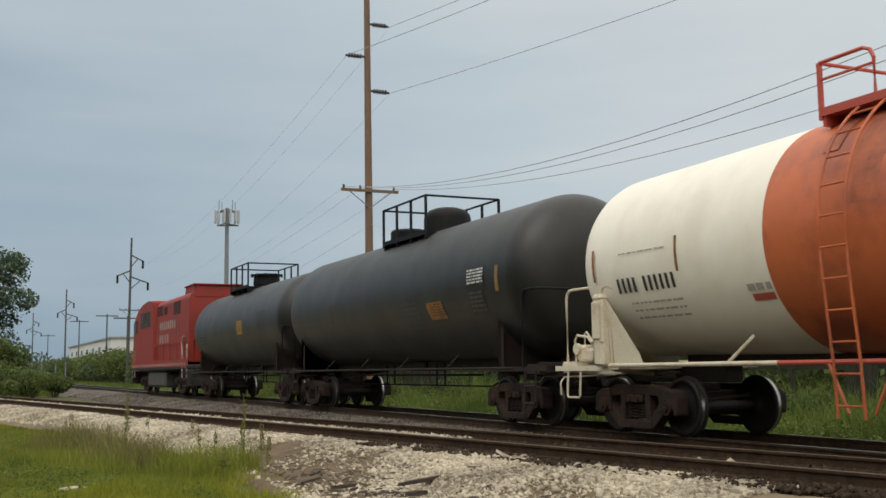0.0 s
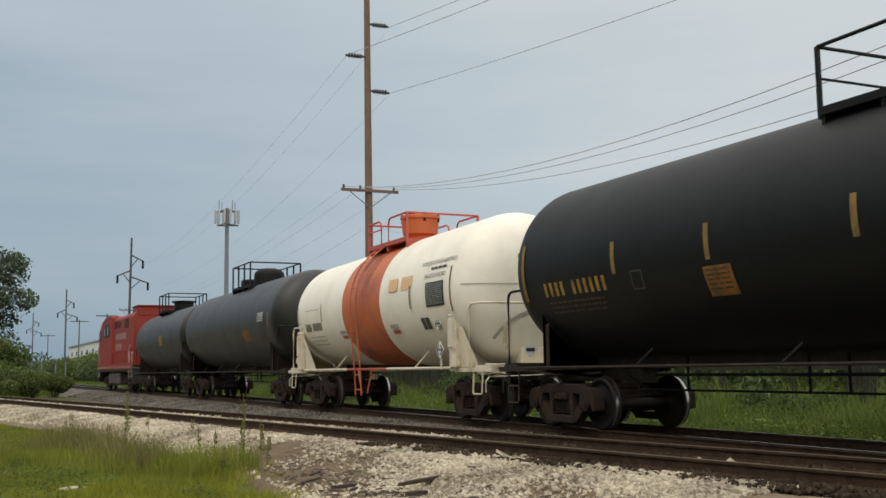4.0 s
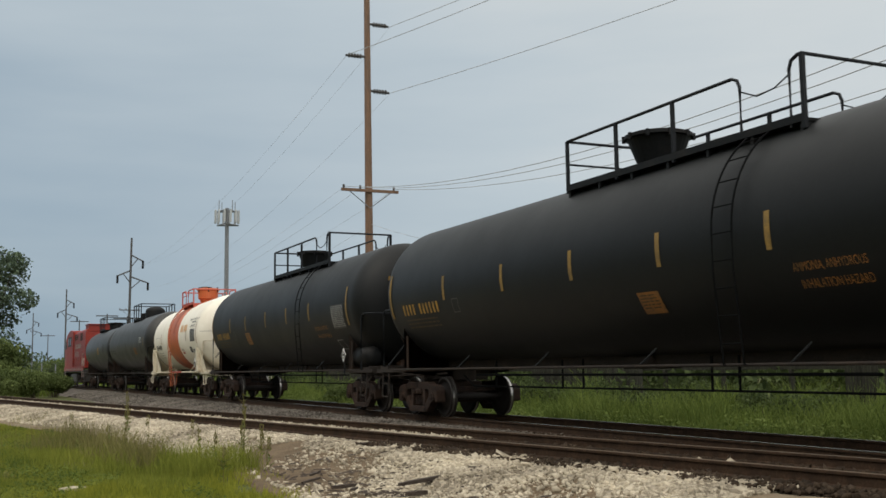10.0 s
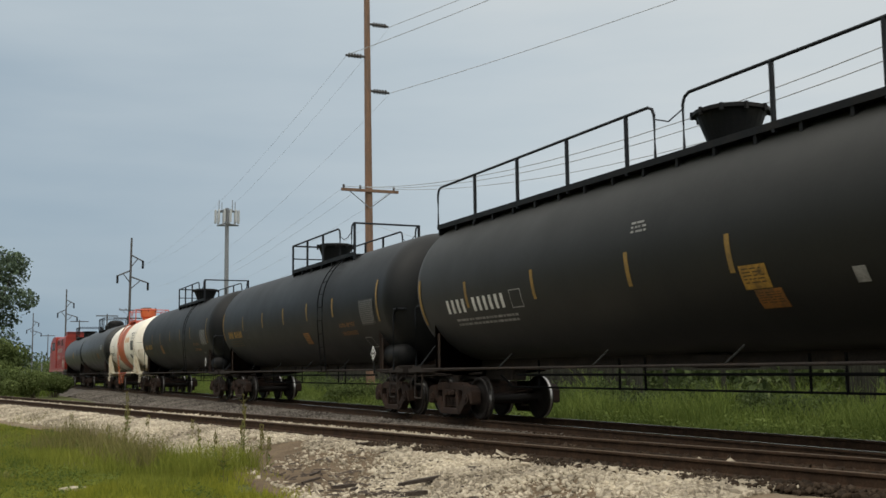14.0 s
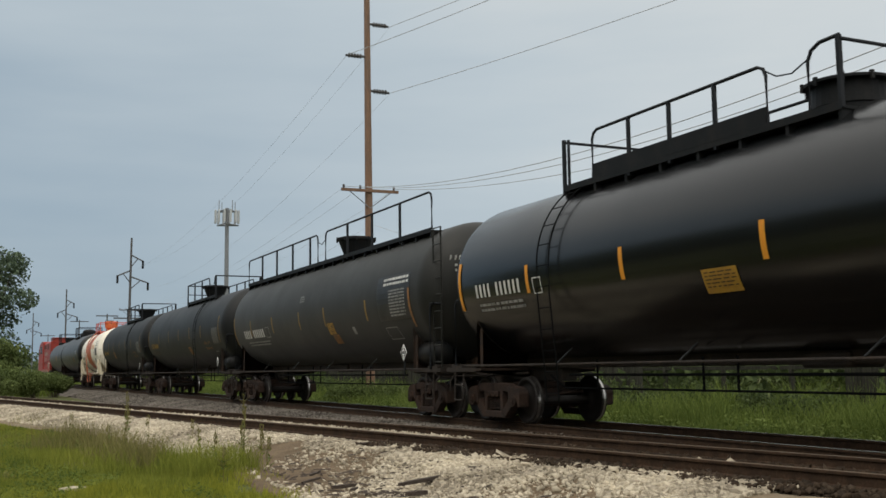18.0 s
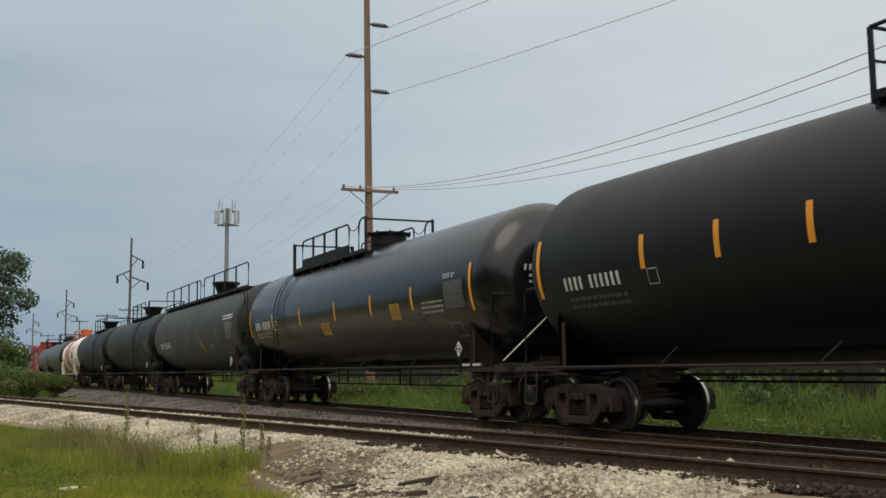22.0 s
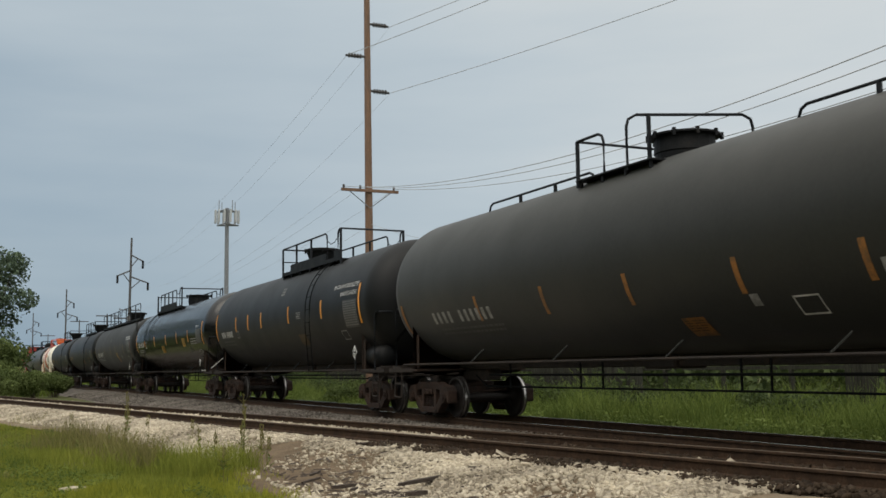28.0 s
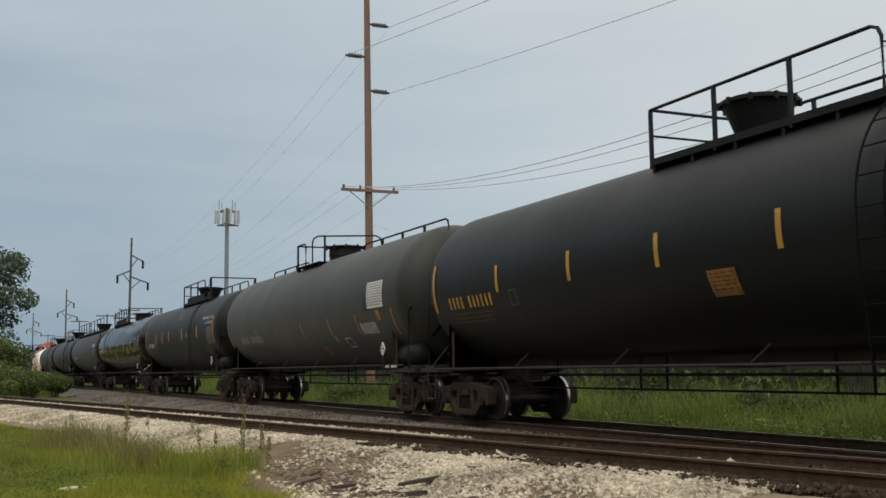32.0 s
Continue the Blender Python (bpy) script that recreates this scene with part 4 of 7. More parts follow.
    part("end_brace", bm, M["white_mark"], car)
    sill_stencil(car, -74.62 - mid, -75.48 - mid, 1.18)
    # 8: black car with white lettering
    car, mid = tank_car("satin black tank car with white lettering and orange stripes", -78.19, -94.65, -76.72, -96.1, M["black_tank"], R, zc, toe=True, rail_front=-85.45, dome_s=-86.75, pipe_z=0.86)
    stripes(car, mid, R, zc, M["stripe_orange"], (-81.38, -83.15, -84.93, -88.2, -91.5), 2.6, 3.13, w=0.12, ends=(-78.22, -94.68), e0=2.34, e1=3.38)
    glyphs(car, "reporting_mark", -79.0 - mid, -80.75 - mid, 2.42, 2.64, R, zc, M["white_mark"], "#### ######")
    lines(car, "load_stencil", -79.1 - mid, -80.8 - mid, 2.06, 2.3, R, zc, M["faint_mark"], 2, 81)
    data_box(car, mid, -81.45, -81.72, 2.35, 2.6, R, zc, M["grey_mark"], 82)
    lines(car, "small_stencil", -87.03 - mid, -87.4 - mid, 3.52, 3.79, R, zc, M["grey_mark"], 3, 83)
    lines(car, "small_stencil", -89.1 - mid, -89.5 - mid, 2.67, 2.9, R, zc, M["grey_mark"], 4, 84)
    caution_panel(car, mid, -88.9, -89.6, 1.9, 2.23, R, zc, M["faint_yellow"], 85)
    words(car, "hazard_lettering", "AMMONIA, ANHYDROUS LIQUEFIED", -92.55 - mid, 3.34, 0.12, R, zc, M["white_mark"], 2.0)
    words(car, "hazard_lettering", "INHALATION HAZARD", -93.2 - mid, 3.12, 0.12, R, zc, M["white_mark"], 1.3)
    black_panel(car, mid, -93.4, -94.5, 2.25, 3.0, R, zc, M["panel_mark"], 11, 86)
    data_box(car, mid, -92.84, -93.3, 1.95, 2.2, R, zc, M["grey_mark"], 87)
    plate(car, "placard", -94.03 - mid, 1.58, -1.52, 0.18, M["placard"])
    head_marks(car, -94.65 - mid, R, zc, M["white_mark"], 88)
    head_arch(car, -95.0 - mid, R, zc, M["ladder_black"])
    head_strip(car, -95.0 - mid, R, zc, [(-0.35, 2.1), (-0.34, 1.8), (-0.33, 1.5), (-0.3, 1.42)], 0.1, M["dark_rust"], "rust_streak", "brown rust streak on the head")
    # 9: faded grey car with low roof bars and a short platform
    R, zc = 1.69, 2.965
    car, mid = tank_car("faded dark grey tank car with a patched data sheet", -97.52, -114.1, -96.1, -115.3, M["grey_tank"], R, zc, rails="none", seams=3, dome_s=-106.3, dome_kind="box", bar_z=1.21, dome_h=0.38)
    a, b = -104.5 - mid, -109.7 - mid
    for s in (-1, 1):
        bm = bmesh.new()
        box(bm, (s * 0.8, a - 1.1, 4.47), (0.5, 2.3, 0.035), 0.006)
        part("deck", bm, M["fitting"], car)
        for k in range(4):
            bm = bmesh.new()
            box(bm, (s * 0.98, a - 0.05 - 0.7 * k, 4.4), (0.05, 0.05, 0.2))
            part("deck_bracket", bm, M["fitting"], car)
        rail_run(car, s * 1.02, a, a - 0.85, 5.2, 4.46, M["rail_blue"], curl_b=True, mid=False, step=0.9)
    y0, y1 = -106.05 - mid, -106.85 - mid
    bm = bmesh.new()
    pipe(bm, [(-1.02, y0, 4.4), (-1.02, y0, 5.15), (-0.98, y0, 5.28), (-0.85, y0 - 0.05, 5.36), (0.85, y1 + 0.05, 5.36), (0.98, y1, 5.28), (1.02, y1, 5.15), (1.02, y1, 4.4)], 0.027, 6)
    part("rail_hoop", bm, M["rail_blue"], car)
    bm = bmesh.new()
    box(bm, (-0.66, y0 - 0.14, 4.9), (0.055, 0.055, 0.92))
    part("post", bm, M["rail_blue"], car)
    for y, z in ((a, 5.2),):
        bm = bmesh.new()
        rod(bm, (-1.02, y, z), (1.02, y, z), 0.025, 6)
        part("cross_rail", bm, M["rail_blue"], car)
    for u, w in ((-100.2, -104.4), (-109.6, -115.3)):
        rail_run(car, -0.6, u - mid, w - mid, 4.7, 4.42, M["rail_blue"], curl_a=True, curl_b=True, mid=False, step=1.5, r=0.024)
    stripes(car, mid, R, zc, M["stripe_dull"], (-101.4, -104.07, -106.7, -109.3, -111.55), 2.07, 2.57, w=0.11, ends=(-97.6, -114.15), e0=1.95, e1=2.6, lean=0.0)
    glyphs(car, "reporting_mark", -99.1 - mid, -102.0 - mid, 2.1, 2.34, R, zc, M["grey_mark"], "#### ######")
    lines(car, "load_stencil", -99.3 - mid, -102.2 - mid, 1.82, 2.0, R, zc, M["faint_mark"], 2, 91)
    caution_panel(car, mid, -107.62, -108.15, 1.55, 1.82, R, zc, M["stripe_dull"], 92)
    bm = bmesh.new()
    skin(bm, -109.35 - mid, -109.52 - mid, 1.9, 2.06, R, zc, 0.008, 3)
    part("round_sticker", bm, M["grey_mark"], car)
    data_box(car, mid, -110.12, -110.58, 1.74, 1.99, R, zc, M["white_mark"], 93)
    bm = bmesh.new()
    skin(bm, -112.25 - mid, -113.6 - mid, 2.62, 3.3, R, zc, 0.006, 6)
    part("stencil_panel", bm, M["panel_black"], car)
    black_panel(car, mid, -112.6, -113.68, 2.66, 3.32, R + 0.004, zc, M["grey_mark"], 9, 94, True)
    bm = bmesh.new()
    skin(bm, -111.75 - mid, -112.9 - mid, 2.04, 2.32, R, zc, 0.008, 4)
    part("patch", bm, M["grey_mark"], car)
    bm = bmesh.new()
    skin(bm, -113.1 - mid, -113.35 - mid, 2.35, 2.6, R, zc, 0.008, 3)
    part("sticker", bm, M["stripe_dull"], car)
    plate(car, "placard", -113.3 - mid, 1.62, -1.52, 0.18, M["placard"])
    sill_stencil(car, -113.2 - mid, -114.06 - mid, 1.18)
    head_marks(car, -114.1 - mid, R, zc, M["white_mark"], 95, -0.8, 3.4)
    head_arch(car, -114.45 - mid, R, zc, M["ladder_black"])
    head_strip(car, -114.45 - mid, R, zc, [(-0.42, 2.05), (-0.4, 1.8), (-0.37, 1.55), (-0.35, 1.45)], 0.09, M["rust_stain"], "rust_streak", "tan streak on the head")


def sill_stencil(car, y0, y1, z):
    """A row of small white bars on the end sill's side."""
    bm = bmesh.new()
    box(bm, (-1.455, (y0 + y1) / 2, z), (0.02, abs(y0 - y1) + 0.1, 0.09))
    p = part("sill_plate", bm, M["underframe"], car)
    bm = bmesh.new()
    n = 7
    for k in range(n):
        if k != 3:
            y = y0 + (y1 - y0) * (k + 0.5) / n
            box(bm, (-1.467, y, z), (0.004, abs(y1 - y0) / n * 0.75, 0.05))
    tagged(part("sill_stencil", bm, M["white_mark"], p), kind="stuff")


def ladder(car, y, sx, R, zc, m, z_top, z_bot, w=0.42, x_flat=None, r=0.028):
    """A ladder on the tank's side: it follows the shell down to its widest part, then hangs straight."""
    lad = None
    for dy in (-w / 2, w / 2):
        pts = []
        n = 14
        for k in range(n + 1):
            a = radians(62 - 62 * k / n)
            if x_flat is None:
                pts.append((sx * (R + 0.10) * math.cos(a), y + dy, zc + (R + 0.10) * math.sin(a)))
        if x_flat is not None:
            pts = [(x_flat, y + dy, z_top)]
            pts.append((x_flat, y + dy, z_bot))
        else:
            pts.append((sx * (R + 0.10), y + dy, zc - 0.5))
            pts.append((sx * (R - 0.02), y + dy, 1.1))
            pts.append((sx * (R - 0.05), y + dy, z_bot))
        bm = bmesh.new()
        pipe(bm, pts, r, 6)
        if lad is None:
            lad = part("ladder", bm, m, car)
        else:
            part("ladder_rail", bm, m, lad)
    path = [Vector((p[0], p[1] - w / 2, p[2])) for p in pts]
    run, z_next = 0.0, 0.0
    for p, q in zip(path, path[1:]):
        d = (q - p).length
        while z_next <= run + d:
            c = p + (q - p) * ((z_next - run) / d)
            bm = bmesh.new()
            rod(bm, (c.x, y - w / 2, c.z), (c.x, y + w / 2, c.z), r * 0.7, 6)
            part("rung", bm, m, lad)
            z_next += 0.38
        run += d
    return lad


def white_car():
    R, zc = 1.645, 2.825
    R_end, R, R_front = 1.70, 1.70, 1.588
    sf, sr, jf, jr = 14.9, 3.68, 16.55, 2.1
    mid = (sf + sr) / 2
    car = start_car("tank_car", mid, "cream-white tank car with an orange-red middle band", "tank car")
    yf, yr = sf - mid, sr - mid
    b0, b1 = 10.75 - mid, 7.85 - mid
    bm = bmesh.new()
    prof = tank_profile(yf, yr, R_end, (b0, b1))
    lathe_y(bm, prof, 72, zc, lambda y: 1 if b1 - 0.02 < y < b0 + 0.02 else 0)
    # the shell widens a little towards the rear
    for v in bm.verts:
        k = 1 - 0.083 * max(0.0, min(1.0, (v.co.y - yr) / (yf - yr)))
        v.co.x *= k
        v.co.z = zc + (v.co.z - zc) * k
    part("tank", bm, [M["white_tank"], M["orange"]], car)
    truck(car, yf - 0.4)
    truck(car, yr + 0.35)
    cream, red = M["cream_steel"], M["red_steel"]
    for y_seam, y_joint, sg in ((yf, jf - mid, 1), (yr, jr - mid, -1)):
        end_gear(car, y_seam, y_joint, sg, R, zc, cream, cream)
        # tall capped stanchions of the cradle
        for s in (-1, 1):
            y = y_seam - sg * 0.12
            bm = bmesh.new()
            box(bm, (s * 1.50, y, 1.68), (0.2, 0.26, 1.16), 0.05)
            box(bm, (s * 1.51, y, 2.24), (0.21, 0.27, 0.12), 0.05)
            box(bm, (s * 1.61, y, 1.86), (0.04, 0.22, 0.62), 0.015)
            box(bm, (s * 1.50, y, 1.52), (0.212, 0.272, 0.02))
            part("cradle_post", bm, cream, car)
            bm = bmesh.new()
            q = R_front if sg > 0 else R_end
            reach = 0.92 if sg > 0 else 0.78
            v = [bm.verts.new(e) for e in ((s * 1.5, y - 0.1, 2.24), (s * 1.5, y - 0.18, 2.2), (s * 1.36, y - reach + 0.07, 1.30), (s * 1.34, y - reach, 1.14), (s * 1.42, y - 0.1, 1.14))]
            bm.faces.new(v)
            rim = [(s * (q + 0.012) * math.sin(radians(d)), y, zc - (q + 0.012) * math.cos(radians(d))) for d in (66, 58, 50, 42, 34, 26, 18)]
            bm.faces.new([bm.verts.new(p) for p in [(s * 0.45, y, 1.14), (s * 1.44, y, 1.14), (s * 1.45, y, 2.22)] + rim])
            bmesh.ops.solidify(bm, geom=bm.faces[:], thickness=0.06)
            part("cradle_web", bm, cream, car)
            bm = bmesh.new()
            pipe(bm, [(s * 1.5, y, 2.3), (s * 1.5, y - sg * 0.06, 2.4), (s * 1.5, y - sg * 0.2, 2.42), (s * 1.48, y - sg * 0.34, 2.36)], 0.016, 6)
            part("post_loop", bm, cream, car)
    bm = bmesh.new()
    for y in (yf + 0.95,):
        box(bm, (-1.1, y, 1.34), (0.3, 0.3, 0.3), 0.05)
        box(bm, (-1.16, y - 0.26, 1.3), (0.22, 0.2, 0.24), 0.04)
        rod(bm, (-1.24, y + 0.06, 1.42), (-1.3, y + 0.06, 1.42), 0.1, 12)
        rod(bm, (-1.14, y - 0.26, 1.42), (-1.14, y - 0.26, 1.56), 0.05, 8)
        pipe(bm, [(-1.2, y + 0.22, 1.2), (-1.2, y + 0.24, 1.58), (-1.2, y + 0.16, 1.66), (-1.2, y - 0.18, 1.62), (-1.2, y - 0.3, 1.52)], 0.025, 6)
        pipe(bm, [(-1.02, y + 0.2, 1.2), (-1.02, y + 0.2, 1.7), (-1.05, y + 0.1, 1.72), (-1.05, y - 0.1, 1.55)], 0.018, 6)
    part("hand_brake", bm, cream, car)
    # dark box added where the gap under the belly is dark
    bm = bmesh.new()
    box(bm, (0, 0, 1.22), (0.52, yf - yr - 1.5, 0.24), 0.02)
    part("belly_fill", bm, M["underframe"], car)
    for s in (-1, 1):
        for y0, y1, m in ((yf - 0.1, b0, cream), (b0, b1, red), (b1, yr + 0.1, cream)):
            bm = bmesh.new()
            rod(bm, (s * 1.44, y0 - 0.002, 1.12), (s * 1.44, y1 + 0.002, 1.12), 0.034, 8)
            part("side_sill_bar", bm, m, car)
        for y in (11.6 - mid, 6.0 - mid):
            bm = bmesh.new()
            rod(bm, (s * 1.42, y + 0.18, 1.12), (s * 1.2, y - 0.14, 1.5), 0.026, 6)
            part("sill_brace", bm, cream, car)
    lad = ladder(car, 9.35 - mid, -1, R, zc, M["orange"], 4.2, 0.45, r=0.02)
    # grime that ran down from the platform
    for k, (ya, yb, za, zb) in enumerate(((9.3, 8.72, 3.52, 4.3), (9.22, 8.8, 3.0, 3.53), (9.9, 9.62, 3.75, 4.28))):
        bm = bmesh.new()
        skin(bm, ya - mid, yb - mid, za, zb, 1.632, zc, 0.004, 8)
        part("grime_patch", bm, M["grime"], car, "brown grime on the band")
    for y in (9.35 - mid - 0.5, 9.35 - mid + 0.5):
        bm = bmesh.new()
        rod(bm, (-1.46, y, 1.1), (-1.48, 9.35 - mid + (0.2 if y > 9.35 - mid else -0.2), 0.5), 0.022, 6)
        part("ladder_brace", bm, M["orange"], car)
    bm = bmesh.new()
    lathe_z(bm, [(4.4, 0.36), (4.62, 0.38), (4.68, 0.47), (5.06, 0.5), (5.1, 0.54), (5.17, 0.54), (5.2, 0.43), (5.22, 0)], 28, (0, 9.0 - mid))
    part("valve_housing", bm, M["orange"], car, "orange-red valve housing")
    for k in range(6):
        bm = bmesh.new()
        q = radians(60 * k + 20)
        rod(bm, (0.5 * math.cos(q), 9.0 - mid + 0.5 * math.sin(q), 5.0), (0.5 * math.cos(q), 9.0 - mid + 0.5 * math.sin(q), 5.24), 0.035, 8)
        part("lid_bolt", bm, M["truck"], car)
    bm = bmesh.new()
    box(bm, (-0.1, 9.02 - mid, 5.235), (0.5, 0.4, 0.06), 0.02)
    part("lid_hinge", bm, M["truck"], car)
    a, b = 10.2 - mid, 7.55 - mid
    for s in (-1, 1):
        rail_run(car, s * 1.0, a, a - 0.9, 5.05, 4.4, red, curl_b=True, mid=True, step=0.9)
        rail_run(car, s * 1.0, a - 1.4, b, 5.05, 4.4, red, curl_a=True, mid=False, step=1.3)
        deck(car, s * 1.02, s * 0.45, a, b, 4.36, red)
    for y in (a, b):
        bm = bmesh.new()
        rod(bm, (-1.0, y, 5.05), (1.0, y, 5.05), 0.027, 6)
        part("cross_rail", bm, red, car)
    glyphs(car, "reporting_mark", 14.26 - mid, 12.72 - mid, 2.27, 2.5, R_front, zc, M["black_mark"], "#### ######")
    lines(car, "load_stencil", 14.0 - mid, 12.7 - mid, 1.78, 2.12, R_front, zc, M["pale_mark"], 3, 31, fill=0.3)
    lines(car, "small_stencil", 14.1 - mid, 12.9 - mid, 2.86, 2.9, R_front, zc, M["grey_mark"], 1, 32)
    stripes(car, mid, R_front, zc, M["stripe_dull"], (14.85, 12.64), 2.5, 3.03, w=0.06)
    stripes(car, mid, R, zc, M["stripe_dull"], (5.82,), 2.5, 3.03, w=0.06)
    stripes(car, mid, R, zc, M["stripe_dull"], (3.62,), 2.32, 3.3, w=0.06)
    for s0, s1 in ((7.2, 6.65), (6.4, 5.75)):
        bm = bmesh.new()
        skin(bm, s0 - mid, s1 - mid, 2.97, 3.27, 1.676, zc, 0.008, 4)
        p = part("caution_panel", bm, M["orange_mark"], car)
        lines(p, "panel_writing", s0 - mid - 0.05, s1 - mid + 0.05, 3.0, 3.25, 1.682, zc, M["stripe_dimmed"], 4, 33, fill=0.12)
    words(car, "hazard_lettering", "HYDROGEN FLUORIDE ANHYDROUS", 5.3 - mid, 3.42, 0.10, R, zc, M["black_mark"], 1.85)
    lines(car, "small_stencil", 4.7 - mid, 3.9 - mid, 3.26, 3.36, R, zc, M["black_mark"], 1, 34)
    words(car, "hazard_lettering", "INHALATION HAZARD", 5.0 - mid, 3.12, 0.10, R, zc, M["black_mark"], 1.1)
    black_panel(car, mid, 4.9, 3.95, 2.48, 3.02, R, zc, M["grey_mark"], 11, 35)
    for s0, s1 in ((5.38, 5.18), (5.14, 4.94)):
        bm = bmesh.new()
        skin(bm, s0 - mid, s1 - mid, 2.0, 2.26, R, zc, 0.008, 3)
        part("stencil_box", bm, M["faint_mark"], car)
    for s0 in (11.2, 7.3):
        rr = 1.68 if s0 < 9 else 1.612
        bm = bmesh.new()
        skin(bm, s0 - mid, s0 - 0.42 - mid, 1.97, 2.06, rr, zc, 0.008, 2)
        part("warning_label", bm, M["red_steel"], car)
        lines(car, "small_stencil", s0 - mid + 0.04, s0 - 0.42 - mid, 2.09, 2.2, rr, zc, M["pale_mark"], 1, 37, fill=0.9)
    plate(car, "placard", 4.5 - mid, 1.52, -1.53, 0.2, M["placard"], M["cream_steel"], 0.26)
    plate(car, "placard", 4.58 - mid, 2.1, -1.54, 0.15, M["placard"], M["cream_steel"], 0.1)
    head_marks(car, yr + 0.35, R_end, zc, M["black_mark"], 38, -0.42, 3.48)
    for x0, w, za, zb in ((-0.74, 0.045, 1.62, 2.05), (-0.67, 0.03, 1.5, 2.2)):
        head_strip(car, yr, R_end, zc, [(x0 + 0.01 * k, zb + (za - zb) * k / 6) for k in range(7)], w, M["rust_stain"], "rust_streak", "brown rust streak on the head")
    head_strip(car, yr, R_end, zc, [(-1.6 + 0.1 * k, zc + 0.05) for k in range(33)], 0.011, M["pale_mark"], "weld_seam")
    head_arch(car, yr, R_end, zc, M["pale_mark"], 0.12, 1.12)
    for x, z in ((-0.35, 1.48), (0.29, 1.48)):
        bm = bmesh.new()
        rot = Euler((0, radians(45), 0)).to_matrix()
        box(bm, (x, yr - 1.1, z), (0.26, 0.012, 0.26), 0, rot)
        ob = part("placard", bm, M["placard"], car)
        bm = bmesh.new()
        box(bm, (x, yr - 1.112, z), (0.2, 0.006, 0.07))
        part("placard_mark", bm, M["black_mark"], ob)


def hood_bm(y0, y1, half, z0, z1, round_r):
    """A hood with upright sides and rounded shoulders, closed at both ends."""
    bm = bmesh.new()
    pts = [(-half, z0), (-half, z1 - round_r)]
    for k in range(1, 6):
        a = radians(180 - 15 * k)
        pts.append((-half + round_r + round_r * math.cos(a), z1 - round_r + round_r * math.sin(a)))
    pts += [(-half + round_r, z1), (half - round_r, z1)]
    for k in range(1, 6):
        a = radians(90 - 15 * k)
        pts.append((half - round_r + round_r * math.cos(a), z1 - round_r + round_r * math.sin(a)))
    pts += [(half, z1 - round_r), (half, z0)]
    ra = [bm.verts.new((x, y0, z)) for x, z in pts]
    rb = [bm.verts.new((x, y1, z)) for x, z in pts]
    n = len(pts)
    for k in range(n):
        bm.faces.new((ra[k], ra[(k + 1) % n], rb[(k + 1) % n], rb[k]))
    bm.faces.new(ra[::-1])
    bm.faces.new(rb)
    bmesh.ops.recalc_face_normals(bm, faces=bm.faces[:])
    return bm


